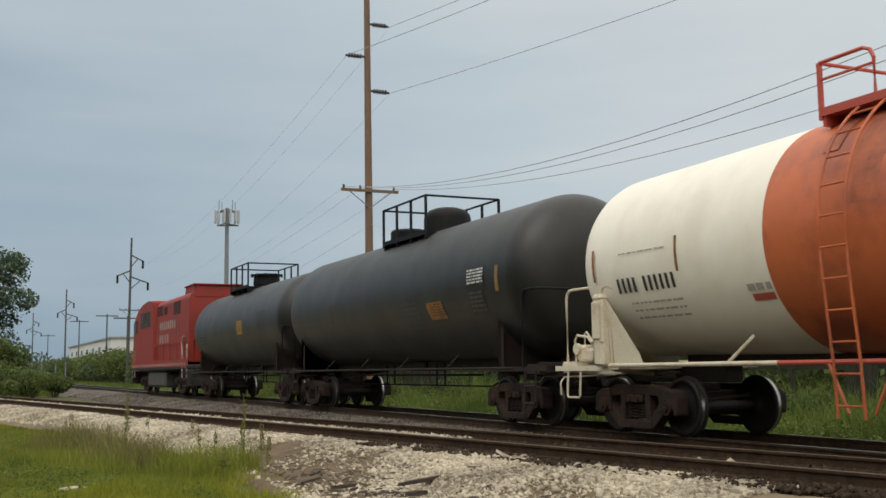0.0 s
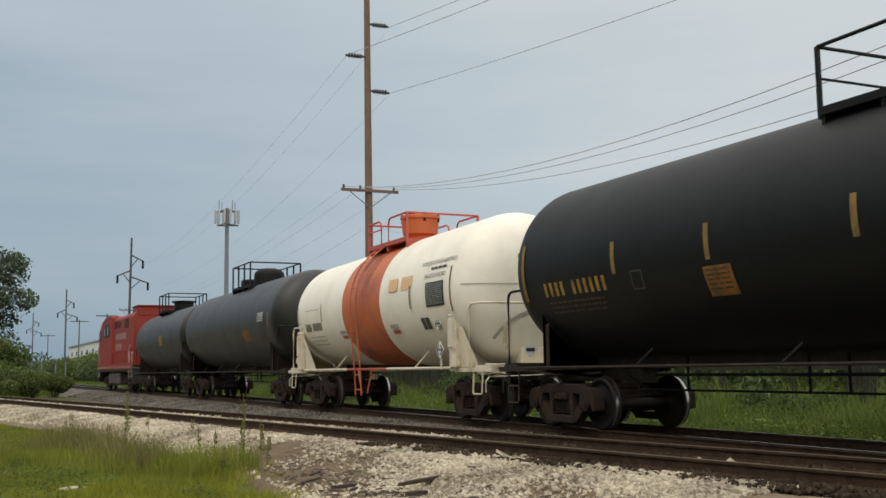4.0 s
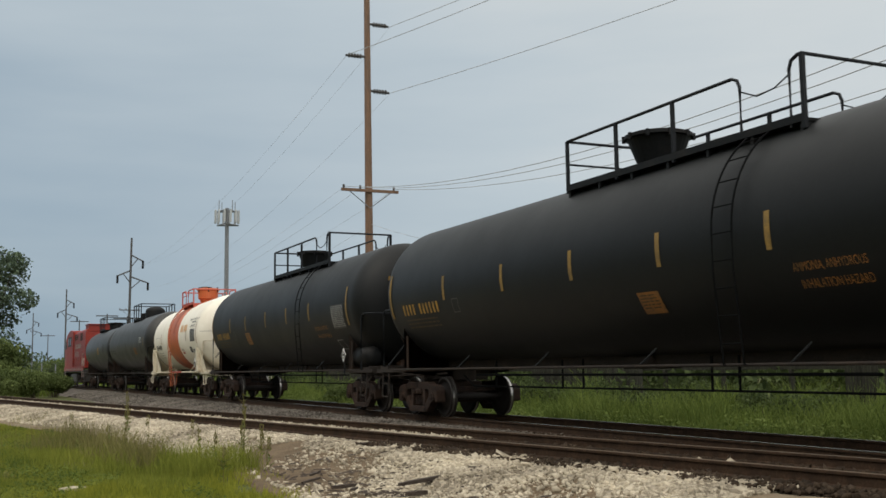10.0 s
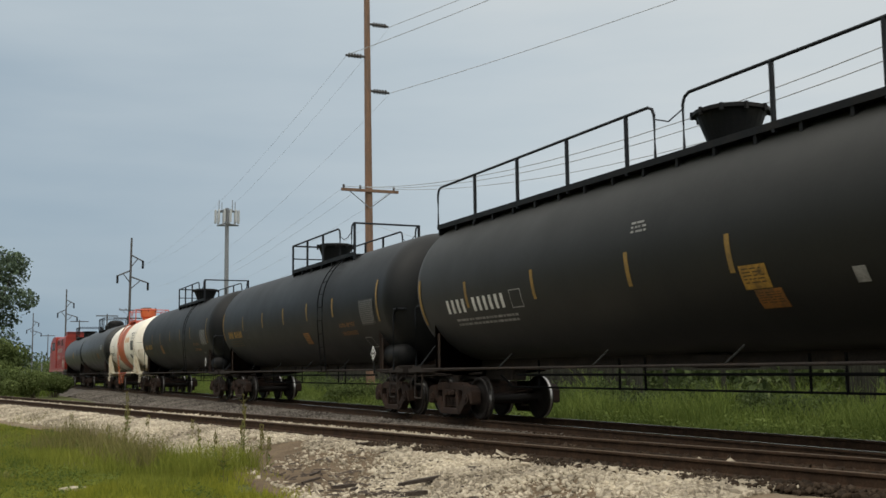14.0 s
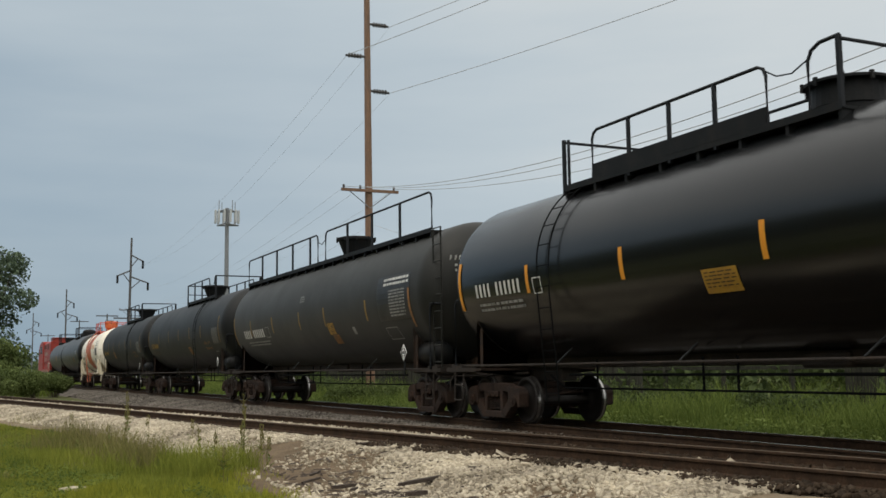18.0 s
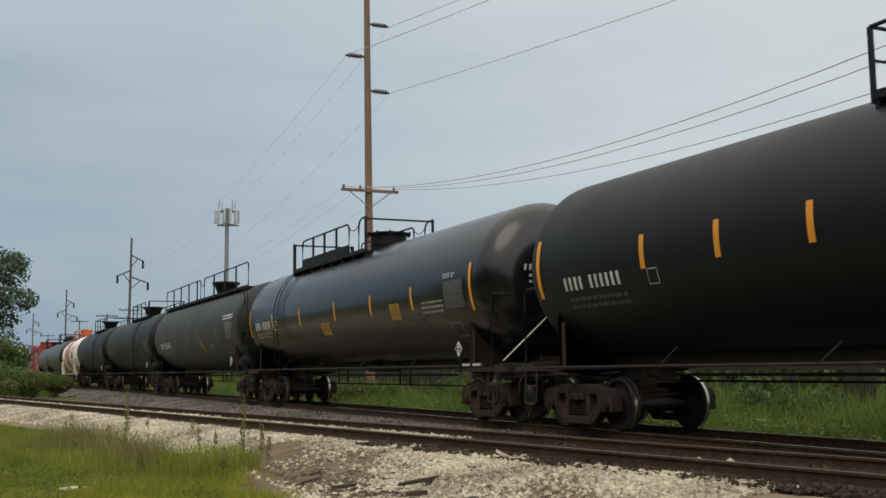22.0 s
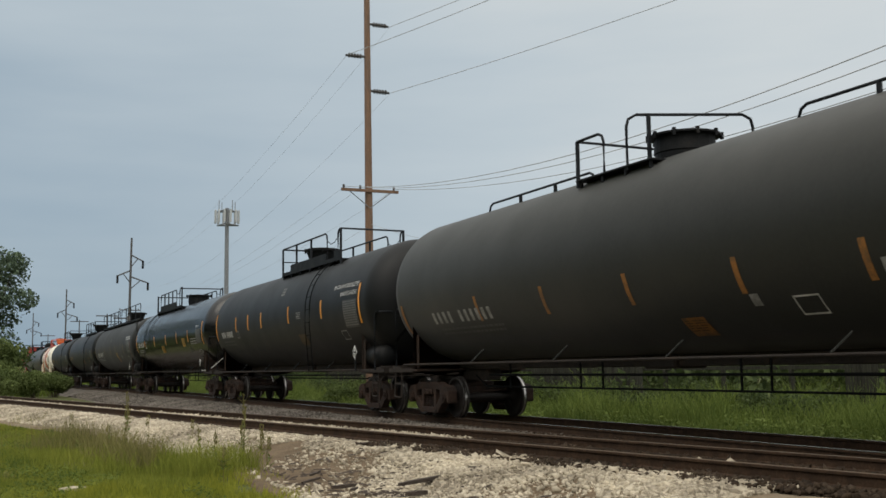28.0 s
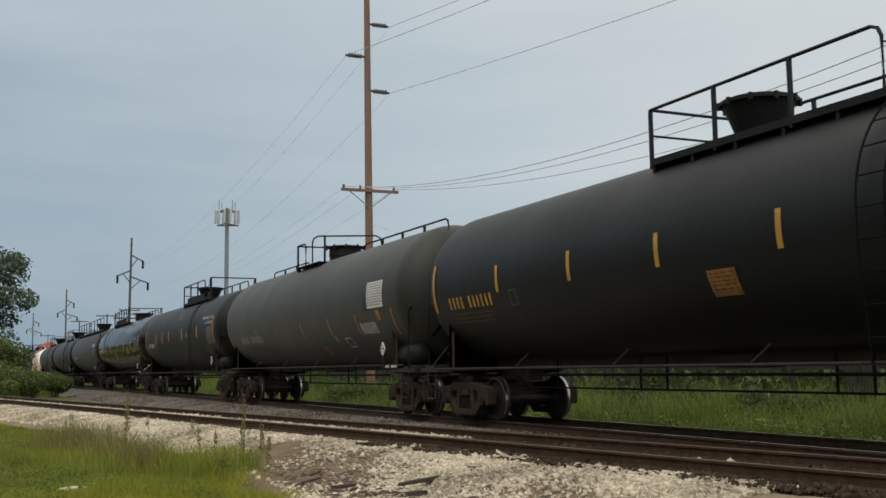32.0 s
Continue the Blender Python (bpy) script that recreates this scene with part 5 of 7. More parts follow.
def locomotive():
    """A red road switcher seen from its long hood's end."""
    mid = 57.4
    car = start_car("diesel_locomotive", mid, "red diesel road-switcher locomotive with a black frame", "locomotive")
    red, blk, wht = M["loco_red"], M["loco_black"], M["loco_white"]
    L = 8.35
    bm = bmesh.new()
    box(bm, (0, 0, 1.36), (2.96, 2 * L, 0.2), 0.03)
    box(bm, (0, 0, 1.05), (1.2, 2 * L - 0.6, 0.35), 0.03)
    part("frame", bm, blk, car)
    for s in (-1, 1):
        n = 30
        bm = bmesh.new()
        prism(bm, [(-0.13, -0.07), (0.07, -0.07), (0.13, 0.07), (-0.07, 0.07)], -0.003, 0.003)
        first = part("sill_stripe", bm, wht, car)
        first.location = (s * 1.51, -L + 0.25 + (2 * L - 0.4) * 0.5 / n, 1.5)
        for k in range(1, n):
            o = new("sill_stripe", first.data)
            o.parent = car
            o.location = (s * 1.51, -L + 0.25 + (2 * L - 0.4) * (k + 0.5) / n, 1.5)
        bm = bmesh.new()
        box(bm, (s * 1.485, 0, 1.56), (0.04, 2 * L - 0.3, 0.36))
        part("side_skirt", bm, red, car)
    # cab and sloping front, full width
    bm = bmesh.new()
    prism(bm, [(0.8, 1.6), (0.8, 5.0), (2.6, 5.08), (4.6, 4.98), (6.2, 4.72), (7.2, 4.44), (7.9, 4.1), (7.95, 1.6)], -1.48, 1.48, 0.14)
    part("cab", bm, red, car)
    for s in (-1, 1):
        for y, w in ((4.3, 1.1), (2.7, 1.1), (6.9, 0.8)):
            bm = bmesh.new()
            z = 4.05 if y < 5 else 3.8
            box(bm, (s * 1.484, y, z), (0.03, w + 0.24, 0.86 if y < 5 else 0.7), 0.04)
            fr = part("window_frame", bm, blk, car)
            bm = bmesh.new()
            box(bm, (s * 1.502, y + 0.1, z), (0.02, w * 0.4, 0.6), 0.01)
            part("cab_window", bm, M["glass"], fr)
    for x in (-0.75, 0.75):
        bm = bmesh.new()
        box(bm, (x, 7.95, 3.7), (0.9, 0.04, 0.6), 0.02)
        part("windshield", bm, M["glass"], car)
    part("long_hood", hood_bm(-8.0, 0.82, 1.34, 1.6, 4.9, 0.36), red, car)
    # tapered radiator housing over the rear end
    bm = bmesh.new()
    prism(bm, [(-8.02, 4.6), (-8.02, 5.2), (-5.9, 5.2), (-5.6, 4.6)], -1.12, 1.12, 0.06)
    box(bm, (0, -7.0, 5.22), (2.36, 2.3, 0.07), 0.02)
    part("radiator_housing", bm, red, car)
    for y in (-1.4, -3.4):
        bm = bmesh.new()
        lathe_z(bm, [(4.8, 0.5), (4.98, 0.5), (5.0, 0.42), (5.0, 0)], 20, (0, y))
        part("roof_fan", bm, blk, car)
    bm = bmesh.new()
    lathe_z(bm, [(4.9, 0.3), (5.12, 0.3), (5.14, 0.22), (5.04, 0.2), (5.04, 0)], 16, (0.1, 0.2))
    part("exhaust_stack", bm, blk, car)
    bm = bmesh.new()
    pipe(bm, [(0.5, 3.6, 5.0), (0.5, 3.6, 5.16), (0.5, 3.3, 5.19), (0.5, 2.9, 5.19)], 0.05, 6)
    part("air_horn", bm, blk, car)
    for y0, y1, z0, z1 in ((0.5, -1.0, 4.1, 4.62), (-1.5, -2.4, 4.1, 4.5), (-4.2, -5.8, 3.95, 4.6)):
        bm = bmesh.new()
        n = 6
        for k in range(n):
            box(bm, (-1.35, (y0 + y1) / 2, z0 + (z1 - z0) * (k + 0.5) / n), (0.03, y0 - y1, (z1 - z0) / n * 0.72))
        tagged(part("louvre_panel", bm, M["soot"], car, "dark sooty louvres"), kind="stuff")
    for k in range(12):
        bm = bmesh.new()
        box(bm, (-1.347, 0.4 - k * 0.72, 2.62), (0.02, 0.68, 1.9), 0.006)
        part("hood_door", bm, red, car)
    for k in range(8):
        bm = bmesh.new()
        box(bm, (-1.363, -0.6 - k * 0.56, 3.52), (0.012, 0.32, 0.42))
        part("company_lettering", bm, wht, car)
    for k in range(4):
        bm = bmesh.new()
        box(bm, (-1.363, -0.6 - k * 0.7, 2.84), (0.012, 0.32, 0.42))
        part("company_lettering", bm, wht, car)
    bm = bmesh.new()
    box(bm, (0, 0.6, 0.74), (2.7, 5.0, 0.8), 0.12)
    part("fuel_tank", bm, M["loco_tank"], car, "dusty grey fuel tank")
    for s in (-1, 1):
        ys = [-7.4, -5.6, -3.8, -2.0, -0.2, 0.6]
        for y in ys:
            bm = bmesh.new()
            rod(bm, (s * 1.44, y, 1.5), (s * 1.44, y, 2.55), 0.02, 6)
            part("stanchion", bm, red, car)
        bm = bmesh.new()
        pipe(bm, [(s * 1.44, 0.8, 2.55), (s * 1.44, -7.6, 2.55)], 0.02, 6)
        part("handrail", bm, red, car)
    for sg in (-1, 1):
        for s in (-1, 1):
            bm = bmesh.new()
            y = sg * (L - 0.25)
            pipe(bm, [(s * 1.45, y, 0.85), (s * 1.45, y, 2.2), (s * 1.44, y - sg * 0.06, 2.32), (s * 1.42, y - sg * 0.14, 2.4)], 0.04, 6)
            part("grab_iron", bm, wht, car)
            bm = bmesh.new()
            pipe(bm, [(s * 1.47, y - sg * 0.95, 0.85), (s * 1.47, y - sg * 0.95, 1.9), (s * 1.46, y - sg * 1.2, 2.5), (s * 1.45, y - sg * 1.15, 2.75), (s * 1.44, y - sg * 0.6, 2.8)], 0.04, 6)
            part("grab_iron", bm, wht, car)
            bm = bmesh.new()
            for k in range(3):
                box(bm, (s * 1.35, sg * (L - 0.5), 0.5 + 0.3 * k), (0.35, 0.7, 0.05))
            part("step", bm, blk, car)
        bm = bmesh.new()
        box(bm, (0, sg * (L + 0.02), 0.85), (2.9, 0.08, 0.75), 0.02)
        part("pilot", bm, blk, car)
        coupler(car, sg * (L + 0.45), sg)
    for y in (5.2, -5.2):
        tr = truck(car, y, 0.89)
        for c in tr.children:
            if c.name.startswith("wheelset"):
                c.location.y *= 1.37 / 0.89
            if c.name.startswith("side_frame"):
                c.scale = (1.2, 1.5, 1.15)
    return car


locomotive()
build_cars()


# ---- ground ----
M["grass_soil"] = mat("grassy_soil", (0.070, 0.082, 0.026), 0.9, vary=0.35, scale=0.35, fine=9, bump=0.4, second=(0.115, 0.10, 0.055), amount=0.42, spec=0.1)
M["limestone"] = mat("pale_limestone_ballast", (0.24, 0.198, 0.14), 0.9, vary=0.3, scale=1.2, fine=22, bump=0.6, second=(0.17, 0.13, 0.086), amount=0.48, spec=0.1)
M["grey_ballast"] = mat("grey_ballast", (0.10, 0.088, 0.075), 0.9, vary=0.4, scale=0.8, fine=24, bump=0.6, second=(0.17, 0.15, 0.13), amount=0.45, spec=0.1)
M["fouled"] = mat("oily_brown_fouled_ballast", (0.035, 0.0235, 0.015), 0.9, vary=0.4, scale=1.5, fine=20, bump=0.5, second=(0.02, 0.0145, 0.010), amount=0.5, spec=0.1)
M["dirt"] = mat("bare_brown_dirt", (0.155, 0.116, 0.077), 0.95, vary=0.3, scale=2.0, fine=30, bump=0.7, second=(0.10, 0.073, 0.046), amount=0.46, spec=0.1)
M["rail_steel"] = mat("rusty_rail_steel", (0.060, 0.036, 0.022), 0.8, vary=0.3, scale=6, bump=0.15, second=(0.032, 0.020, 0.013), amount=0.5, spec=0.15)
M["rusty_head"] = mat("rusty_rail_head", (0.085, 0.056, 0.033), 0.6, metal=0.2, vary=0.2, bump=0.0)
M["rail_head"] = mat("polished_rail_head", (0.5, 0.47, 0.43), 0.22, metal=1.0, vary=0.15, bump=0.0)
M["tie"] = mat("weathered_oak_tie", (0.050, 0.036, 0.025), 0.85, vary=0.4, scale=5, fine=30, bump=0.5, per_object=0.25, spec=0.1)
M["pole_wood"] = mat("brown_treated_pole_wood", (0.20, 0.115, 0.07), 0.8, vary=0.25, scale=2, fine=25, bump=0.3, stretch=(4, 4, 0.4), second=(0.13, 0.09, 0.065), amount=0.45)
M["far_pole"] = mat("grey_weathered_pole_wood", (0.075, 0.073, 0.072), 0.8, vary=0.2, stretch=(4, 4, 0.4))
M["wire"] = mat("dull_aluminium_wire", (0.42, 0.43, 0.44), 0.6, vary=0.1, bump=0.0)
M["steel_tower"] = mat("galvanised_tower_steel", (0.17, 0.182, 0.195), 0.5, vary=0.1, scale=1)
M["antenna"] = mat("pale_antenna_plastic", (0.42, 0.44, 0.45), 0.5, vary=0.05, bump=0.0)
SIDE_A = math.atan2(0.145, 1.0)
SIDE_P = Vector((9.15, 8.0, 0.0))
SIDE_D = Vector((-math.sin(SIDE_A), math.cos(SIDE_A), 0.0))
SIDE_N = Vector((math.cos(SIDE_A), math.sin(SIDE_A), 0.0))


def side_off(x, y):
    return (Vector((x, y, 0)) - SIDE_P).dot(SIDE_N)


def smooth(a, b, t):
    t = max(0.0, min(1.0, (t - a) / (b - a)))
    return t * t * (3 - 2 * t)


def ground_z(x, y):
    """Height of the earth under grass and stone."""
    z = LAWN_Z + 0.05 * noise.noise((x * 0.25, y * 0.25, 0))
    o = side_off(x, y)
    if x < TRACK_X and o > -4:
        z -= 0.12 * smooth(-4.0, -2.5, o)
    if x > TRACK_X + 2.4:
        z += 0.25 * smooth(13.5, 18.0, x)
    return z


def grid_mesh(name, xs, ys, zf, m, keep=None):
    verts, faces, index = [], [], {}
    for i, x in enumerate(xs):
        for j, y in enumerate(ys):
            index[i, j] = len(verts)
            verts.append((x, y, zf(x, y)))
    for i in range(len(xs) - 1):
        for j in range(len(ys) - 1):
            if keep is None or keep((xs[i] + xs[i + 1]) / 2, (ys[j] + ys[j + 1]) / 2):
                faces.append((index[i, j], index[i + 1, j], index[i + 1, j + 1], index[i, j + 1]))
    me = bpy.data.meshes.new(name)
    me.from_pydata(verts, [], faces)
    me.shade_smooth()
    me.materials.append(m)
    return new(name, me)


def spread(a, b, c, d, n, m):
    """Even steps from b to c, widening ones out to a and d."""
    out = list(np.linspace(b, c, n))
    lo = [b - (b - a) * (k / m) ** 3 for k in range(m, 0, -1)]
    hi = [c + (d - c) * (k / m) ** 3 for k in range(1, m + 1)]
    return lo + out + hi


ground = grid_mesh("ground", spread(-2500, -8, 30, 2500, 96, 14), spread(-600, -4, 90, 4000, 150, 14), ground_z, M["grass_soil"])
tagged(ground, "grassy earth around the railway", "ground", kind="structure")


def strip(name, origin, d, n, prof, y0, y1, m, step=1.0, rough=0.0, seed=0):
    """Sweeps a cross-section (offset, z) along a straight line, with a little unevenness."""
    rnd = random.Random(seed)
    verts, faces = [], []
    ts = np.arange(y0, y1 + step / 2, step)
    for t in ts:
        for o, z in prof:
            p = origin + d * t + n * o
            zz = z + rough * noise.noise((p.x * 1.3, p.y * 1.3, seed))
            verts.append((p.x, p.y, zz))
    k = len(prof)
    for i in range(len(ts) - 1):
        for j in range(k - 1):
            a = i * k + j
            faces.append((a, a + 1, a + k + 1, a + k))
    me = bpy.data.meshes.new(name)
    me.from_pydata(verts, [], faces)
    me.shade_smooth()
    me.materials.append(m)
    return new(name, me)


MAIN_P, MAIN_D, MAIN_N = Vector((TRACK_X, 0, 0)), Vector((0, 1, 0)), Vector((1, 0, 0))
tagged(strip("main_ballast", MAIN_P, MAIN_D, MAIN_N, [(-3.4, -0.62), (-2.6, -0.36), (-1.6, -0.19), (-0.5, -0.21), (0.5, -0.21), (1.4, -0.20), (1.9, -0.28), (2.5, -0.62)], -60, 600, M["grey_ballast"], 1.0, 0.04, 3), "grey stone ballast of the main track", "ballast", kind="structure")
tagged(strip("siding_ballast", SIDE_P, SIDE_D, SIDE_N, [(-2.2, -0.62), (-1.9, -0.26), (-1.4, -0.18), (-0.4, -0.19), (0.4, -0.19), (1.4, -0.2), (1.8, -0.26), (2.4, -0.62)], 8, 120, M["limestone"], 0.5, 0.04, 4), "pale limestone ballast of the siding", "ballast", kind="structure")
tagged(strip("fouled_ballast", SIDE_P, SIDE_D, SIDE_N, [(-1.75, -0.62), (-1.5, -0.24), (-1.2, -0.165), (-0.4, -0.15), (0.4, -0.15), (1.4, -0.15), (2.2, -0.17), (2.6, -0.62)], -12, 8.4, M["fouled"], 0.4, 0.05, 5), "dark brown fouled ballast where the tracks join", "ballast", kind="structure")


def lawn_edge(y):
    """Where the lawn gives way to stone, as x at y."""
    return float(np.interp(y, (0, 12, 13.6, 18, 21, 29, 32, 39, 60, 120), (3.6, 4.0, 4.15, 4.5, 4.05, 3.7, 2.95, 1.75, -2.2, -11)))


def apron_z(x, y):
    o = side_off(x, y)
    return -0.43 + 0.24 * smooth(-3.2, -1.5, o) + 0.035 * noise.noise((x * 1.1, y * 1.1, 4.0))


def dirt(x, y):
    """How far bare brown dirt shows through the stone, 0 to 1."""
    d = 1.75 - abs(x - 4.75 - 0.12 * (y - 15.5)) * 0.85 - abs(y - 15.6) * 0.26 + 0.5 * noise.noise((x * 1.2, y * 1.2, 6.0))
    e = 1.25 - abs(x - 5.1 - 0.55 * (12 - y)) * 0.75 - abs(y - 11.0) * 0.45 + 0.5 * noise.noise((x * 1.5, y * 1.5, 2.0))
    return max(smooth(0.0, 0.7, d), 0.85 * smooth(0.0, 0.8, e))


def apron():
    """The stone slope between siding and lawn."""
    verts, faces, mats = [], [], []
    ys = np.arange(2, 100, 0.25)
    n = 22
    for y in ys:
        x1 = SIDE_P.x - 0.145 * (y - SIDE_P.y) - 1.45
        x0 = lawn_edge(y) - 0.5
        for k in range(n + 1):
            x = x0 + (x1 - x0) * k / n
            verts.append((x, y, apron_z(x, y) - (0.12 if k == 0 else 0.0)))
    for i in range(len(ys) - 1):
        for k in range(n):
            a = i * (n + 1) + k
            faces.append((a, a + 1, a + n + 2, a + n + 1))
            mats.append(1 if dirt(verts[a][0], verts[a][1]) > 0.45 else 0)
    me = bpy.data.meshes.new("gravel_apron")
    me.from_pydata(verts, [], faces)
    me.shade_smooth()
    me.materials.append(M["limestone"])
    me.materials.append(M["dirt"])
    me.polygons.foreach_set("material_index", mats)
    return tagged(new("gravel_apron", me), "slope of pale limestone and brown dirt", "gravel", kind="structure")


apron()

RAIL_PROFILE = ((-0.07, -0.172), (0.07, -0.172), (0.07, -0.16), (0.012, -0.14), (0.009, -0.045), (0.035, -0.036), (0.035, -0.006), (0.028, 0.0), (-0.028, 0.0), (-0.035, -0.006), (-0.035, -0.036), (-0.009, -0.045), (-0.012, -0.14), (-0.07, -0.16))


def rail_mesh(length, head):
    bm = bmesh.new()
    a = [bm.verts.new((x, 0, z)) for x, z in RAIL_PROFILE]
    b = [bm.verts.new((x, length, z)) for x, z in RAIL_PROFILE]
    n = len(a)
    for k in range(n):
        f = bm.faces.new((a[k], a[(k + 1) % n], b[(k + 1) % n], b[k]))
        f.material_index = 1 if k in (6, 7, 8) else 0
    bm.faces.new(a[::-1])
    bm.faces.new(b)
    me = bpy.data.meshes.new("rail")
    bm.to_mesh(me)
    bm.free()
    me.materials.append(M["rail_steel"])
    me.materials.append(head)
    return me


RAIL = rail_mesh(11.9, M["rail_head"])
RUSTY_RAIL = rail_mesh(11.9, M["rusty_head"])


def tie_mesh():
    bm = bmesh.new()
    box(bm, (0, 0, -0.265), (2.6, 0.23, 0.18), 0.012)
    me = bpy.data.meshes.new("tie")
    bm.to_mesh(me)
    bm.free()
    me.materials.append(M["tie"])
    return me


TIE = tie_mesh()


def track(name, label, origin, heading, y0, y1, tie_y0, tie_y1, rail):
    tr = new(name)
    tagged(tr, label, "railway track", kind="structure")
    tr.matrix_basis = Matrix.Translation(origin) @ pose(0, 0, 0, 0, 0, heading)
    for s in (-1, 1):
        y = y0
        while y < y1:
            r = new("rail", rail)
            r.parent = tr
            r.location = (s * GAUGE / 2, y, 0)
            y += 11.91
    rnd = random.Random(7)
    y = tie_y0
    while y < tie_y1:
        t = new("tie", TIE)
        t.parent = tr
        t.matrix_basis = pose(rnd.uniform(-0.04, 0.04), y, rnd.uniform(-0.012, 0.008), 0, 0, rnd.uniform(-1.5, 1.5))
        y += 0.53
    return tr


track("main_track", "main railway track of steel rails on dark ties", (TRACK_X, 0, 0), 0, -40, 420, 2, 120, RAIL)
track("siding_track", "rusty siding track half buried in limestone", SIDE_P, math.degrees(SIDE_A), -1.2, 110, -1.0, 70, RUSTY_RAIL)


# ---- pole line ----
def pole_arms(pole, kind, m, h):
    if kind == "line":
        for k, (z, s) in enumerate(((h - 2.5, 1), (h - 4.0, -1), (h - 5.5, 1))):
            bm = bmesh.new()
            rod(bm, (s * 0.12, 0, z), (s * 1.0, 0, z - 0.02), 0.055, 8)
            for q in range(5):
                rod(bm, (s * (0.3 + 0.13 * q), 0, z - 0.005), (s * (0.34 + 0.13 * q), 0, z - 0.005), 0.11, 10)
            part("post_insulator", bm, M["far_pole"], pole, "dark horizontal post insulator")
    elif kind == "arms":
        for k, (z, s, l) in enumerate(((h - 2.4, 1, 1.5), (h - 4.4, -1, 1.6), (h - 5.2, 1, 2.2))):
            bm = bmesh.new()
            rod(bm, (0, 0, z + 0.2), (s * l, 0, z - 0.55), 0.09, 6)
            rod(bm, (0, 0, z - 1.4), (s * l * 0.55, 0, z - 0.3), 0.06, 6)
            part("cross_arm", bm, m, pole)
            bm = bmesh.new()
            rod(bm, (s * l, 0, z - 0.5), (s * l, 0, z - 1.5), 0.14, 8)
            part("insulator", bm, M["fitting"], pole)


def power_pole(x, y, h, r, kind, m, label, arm_z=None, lean=0.0):
    pole = new("utility_pole")
    tagged(pole, label, "utility pole", "poles of the power line")
    pole.matrix_basis = Matrix.Translation((x, y, LAWN_Z)) @ pose(0, 0, 0, 0, lean, 0)
    bm = bmesh.new()
    rod(bm, (0, 0, -0.4), (0, 0, h), r, 14, r * 0.62)
    part("shaft", bm, m, pole)
    pole_arms(pole, kind, m, h)
    if arm_z:
        bm = bmesh.new()
        box(bm, (0, -0.18, arm_z), (2.6, 0.1, 0.12))
        part("cross_arm", bm, m, pole)
        for s in (-1, 1):
            bm = bmesh.new()
            rod(bm, (s * 0.95, -0.2, arm_z - 0.05), (0, -0.16, arm_z - 0.75), 0.02, 6)
            part("arm_brace", bm, M["steel_tower"], pole)
        for x0 in (-1.2, -0.45, 1.1):
            bm = bmesh.new()
            lathe_z(bm, [(arm_z + 0.05, 0.02), (arm_z + 0.12, 0.06), (arm_z + 0.2, 0.05), (arm_z + 0.24, 0)], 8, (x0, -0.18))
            part("pin_insulator", bm, M["far_pole"], pole)
    return pole


def wire(a, b, sag, r=0.014):
    """One span, hanging between two points."""
    cu = bpy.data.curves.new("overhead_wire", "CURVE")
    cu.dimensions = "3D"
    cu.bevel_depth = r
    cu.bevel_resolution = 1
    sp = cu.splines.new("POLY")
    n = 24
    sp.points.add(n)
    a, b = Vector(a), Vector(b)
    for k in range(n + 1):
        u = k / n
        p = a.lerp(b, u)
        sp.points[k].co = (p.x, p.y, p.z - 4 * sag * u * (1 - u), 1)
    cu.materials.append(M["wire"])
    return tagged(new("overhead_wire", cu), "thin dull overhead wire between poles", "wire", "wires of the power line")


P1 = (16.0, 41.7)
P2 = (20.0, 138.0)
power_pole(*P1, 19.2, 0.2, "line", M["pole_wood"], "tall brown wooden utility pole with a lower cross-arm", 9.25, -0.3)
power_pole(20.0, 138.0, 18.9, 0.2, "arms", M["far_pole"], "grey wooden power pole with slanting braced arms", 9.6, 0.6)
power_pole(20.6, 228.0, 19.0, 0.2, "arms", M["far_pole"], "distant grey power pole with slanting arms")
power_pole(20.0, 318.0, 19.0, 0.2, "arms", M["far_pole"], "distant grey power pole with slanting arms")
power_pole(25.5, -2.5, 19.2, 0.2, "line", M["pole_wood"], "tall brown wooden utility pole away from the track")
power_pole(16.0, -7.7, 9.9, 0.16, "none", M["pole_wood"], "short brown wooden utility pole beside the track", 9.55)
LINE_Z = [LAWN_Z + 19.2 - q for q in (2.5, 4.0, 5.5)]
for k, s in enumerate((1, -1, 1)):
    wire((P1[0] + s, P1[1], LINE_Z[k]), (25.5 + s, -2.5, LINE_Z[k]), 0.6, 0.012)
    wire((P1[0] + s, P1[1], LINE_Z[k]), (P2[0] + s * 1.8, P2[1], LINE_Z[k] - 1.2), 2.2, 0.005)
for x0, z1, sag in ((-1.2, 9.2, 2.42), (-0.45, 9.2, 2.39), (1.1, 8.75, 2.14)):
    wire((P1[0] + x0, P1[1] - 0.18, 8.88), (16.0 + x0, -7.9, z1), sag, 0.011)
    wire((P1[0] + x0, P1[1] - 0.18, 8.88), (P2[0] + x0, P2[1], 9.3), 1.6, 0.0045)


# a sagging cable lower on the poles
wire((P1[0], P1[1] - 0.2, 7.3), (16.0, -7.9, 7.4), 3.3, 0.007)
wire((P1[0], P1[1] - 0.2, 7.3), (P2[0], P2[1], 7.6), 1.8, 0.005)


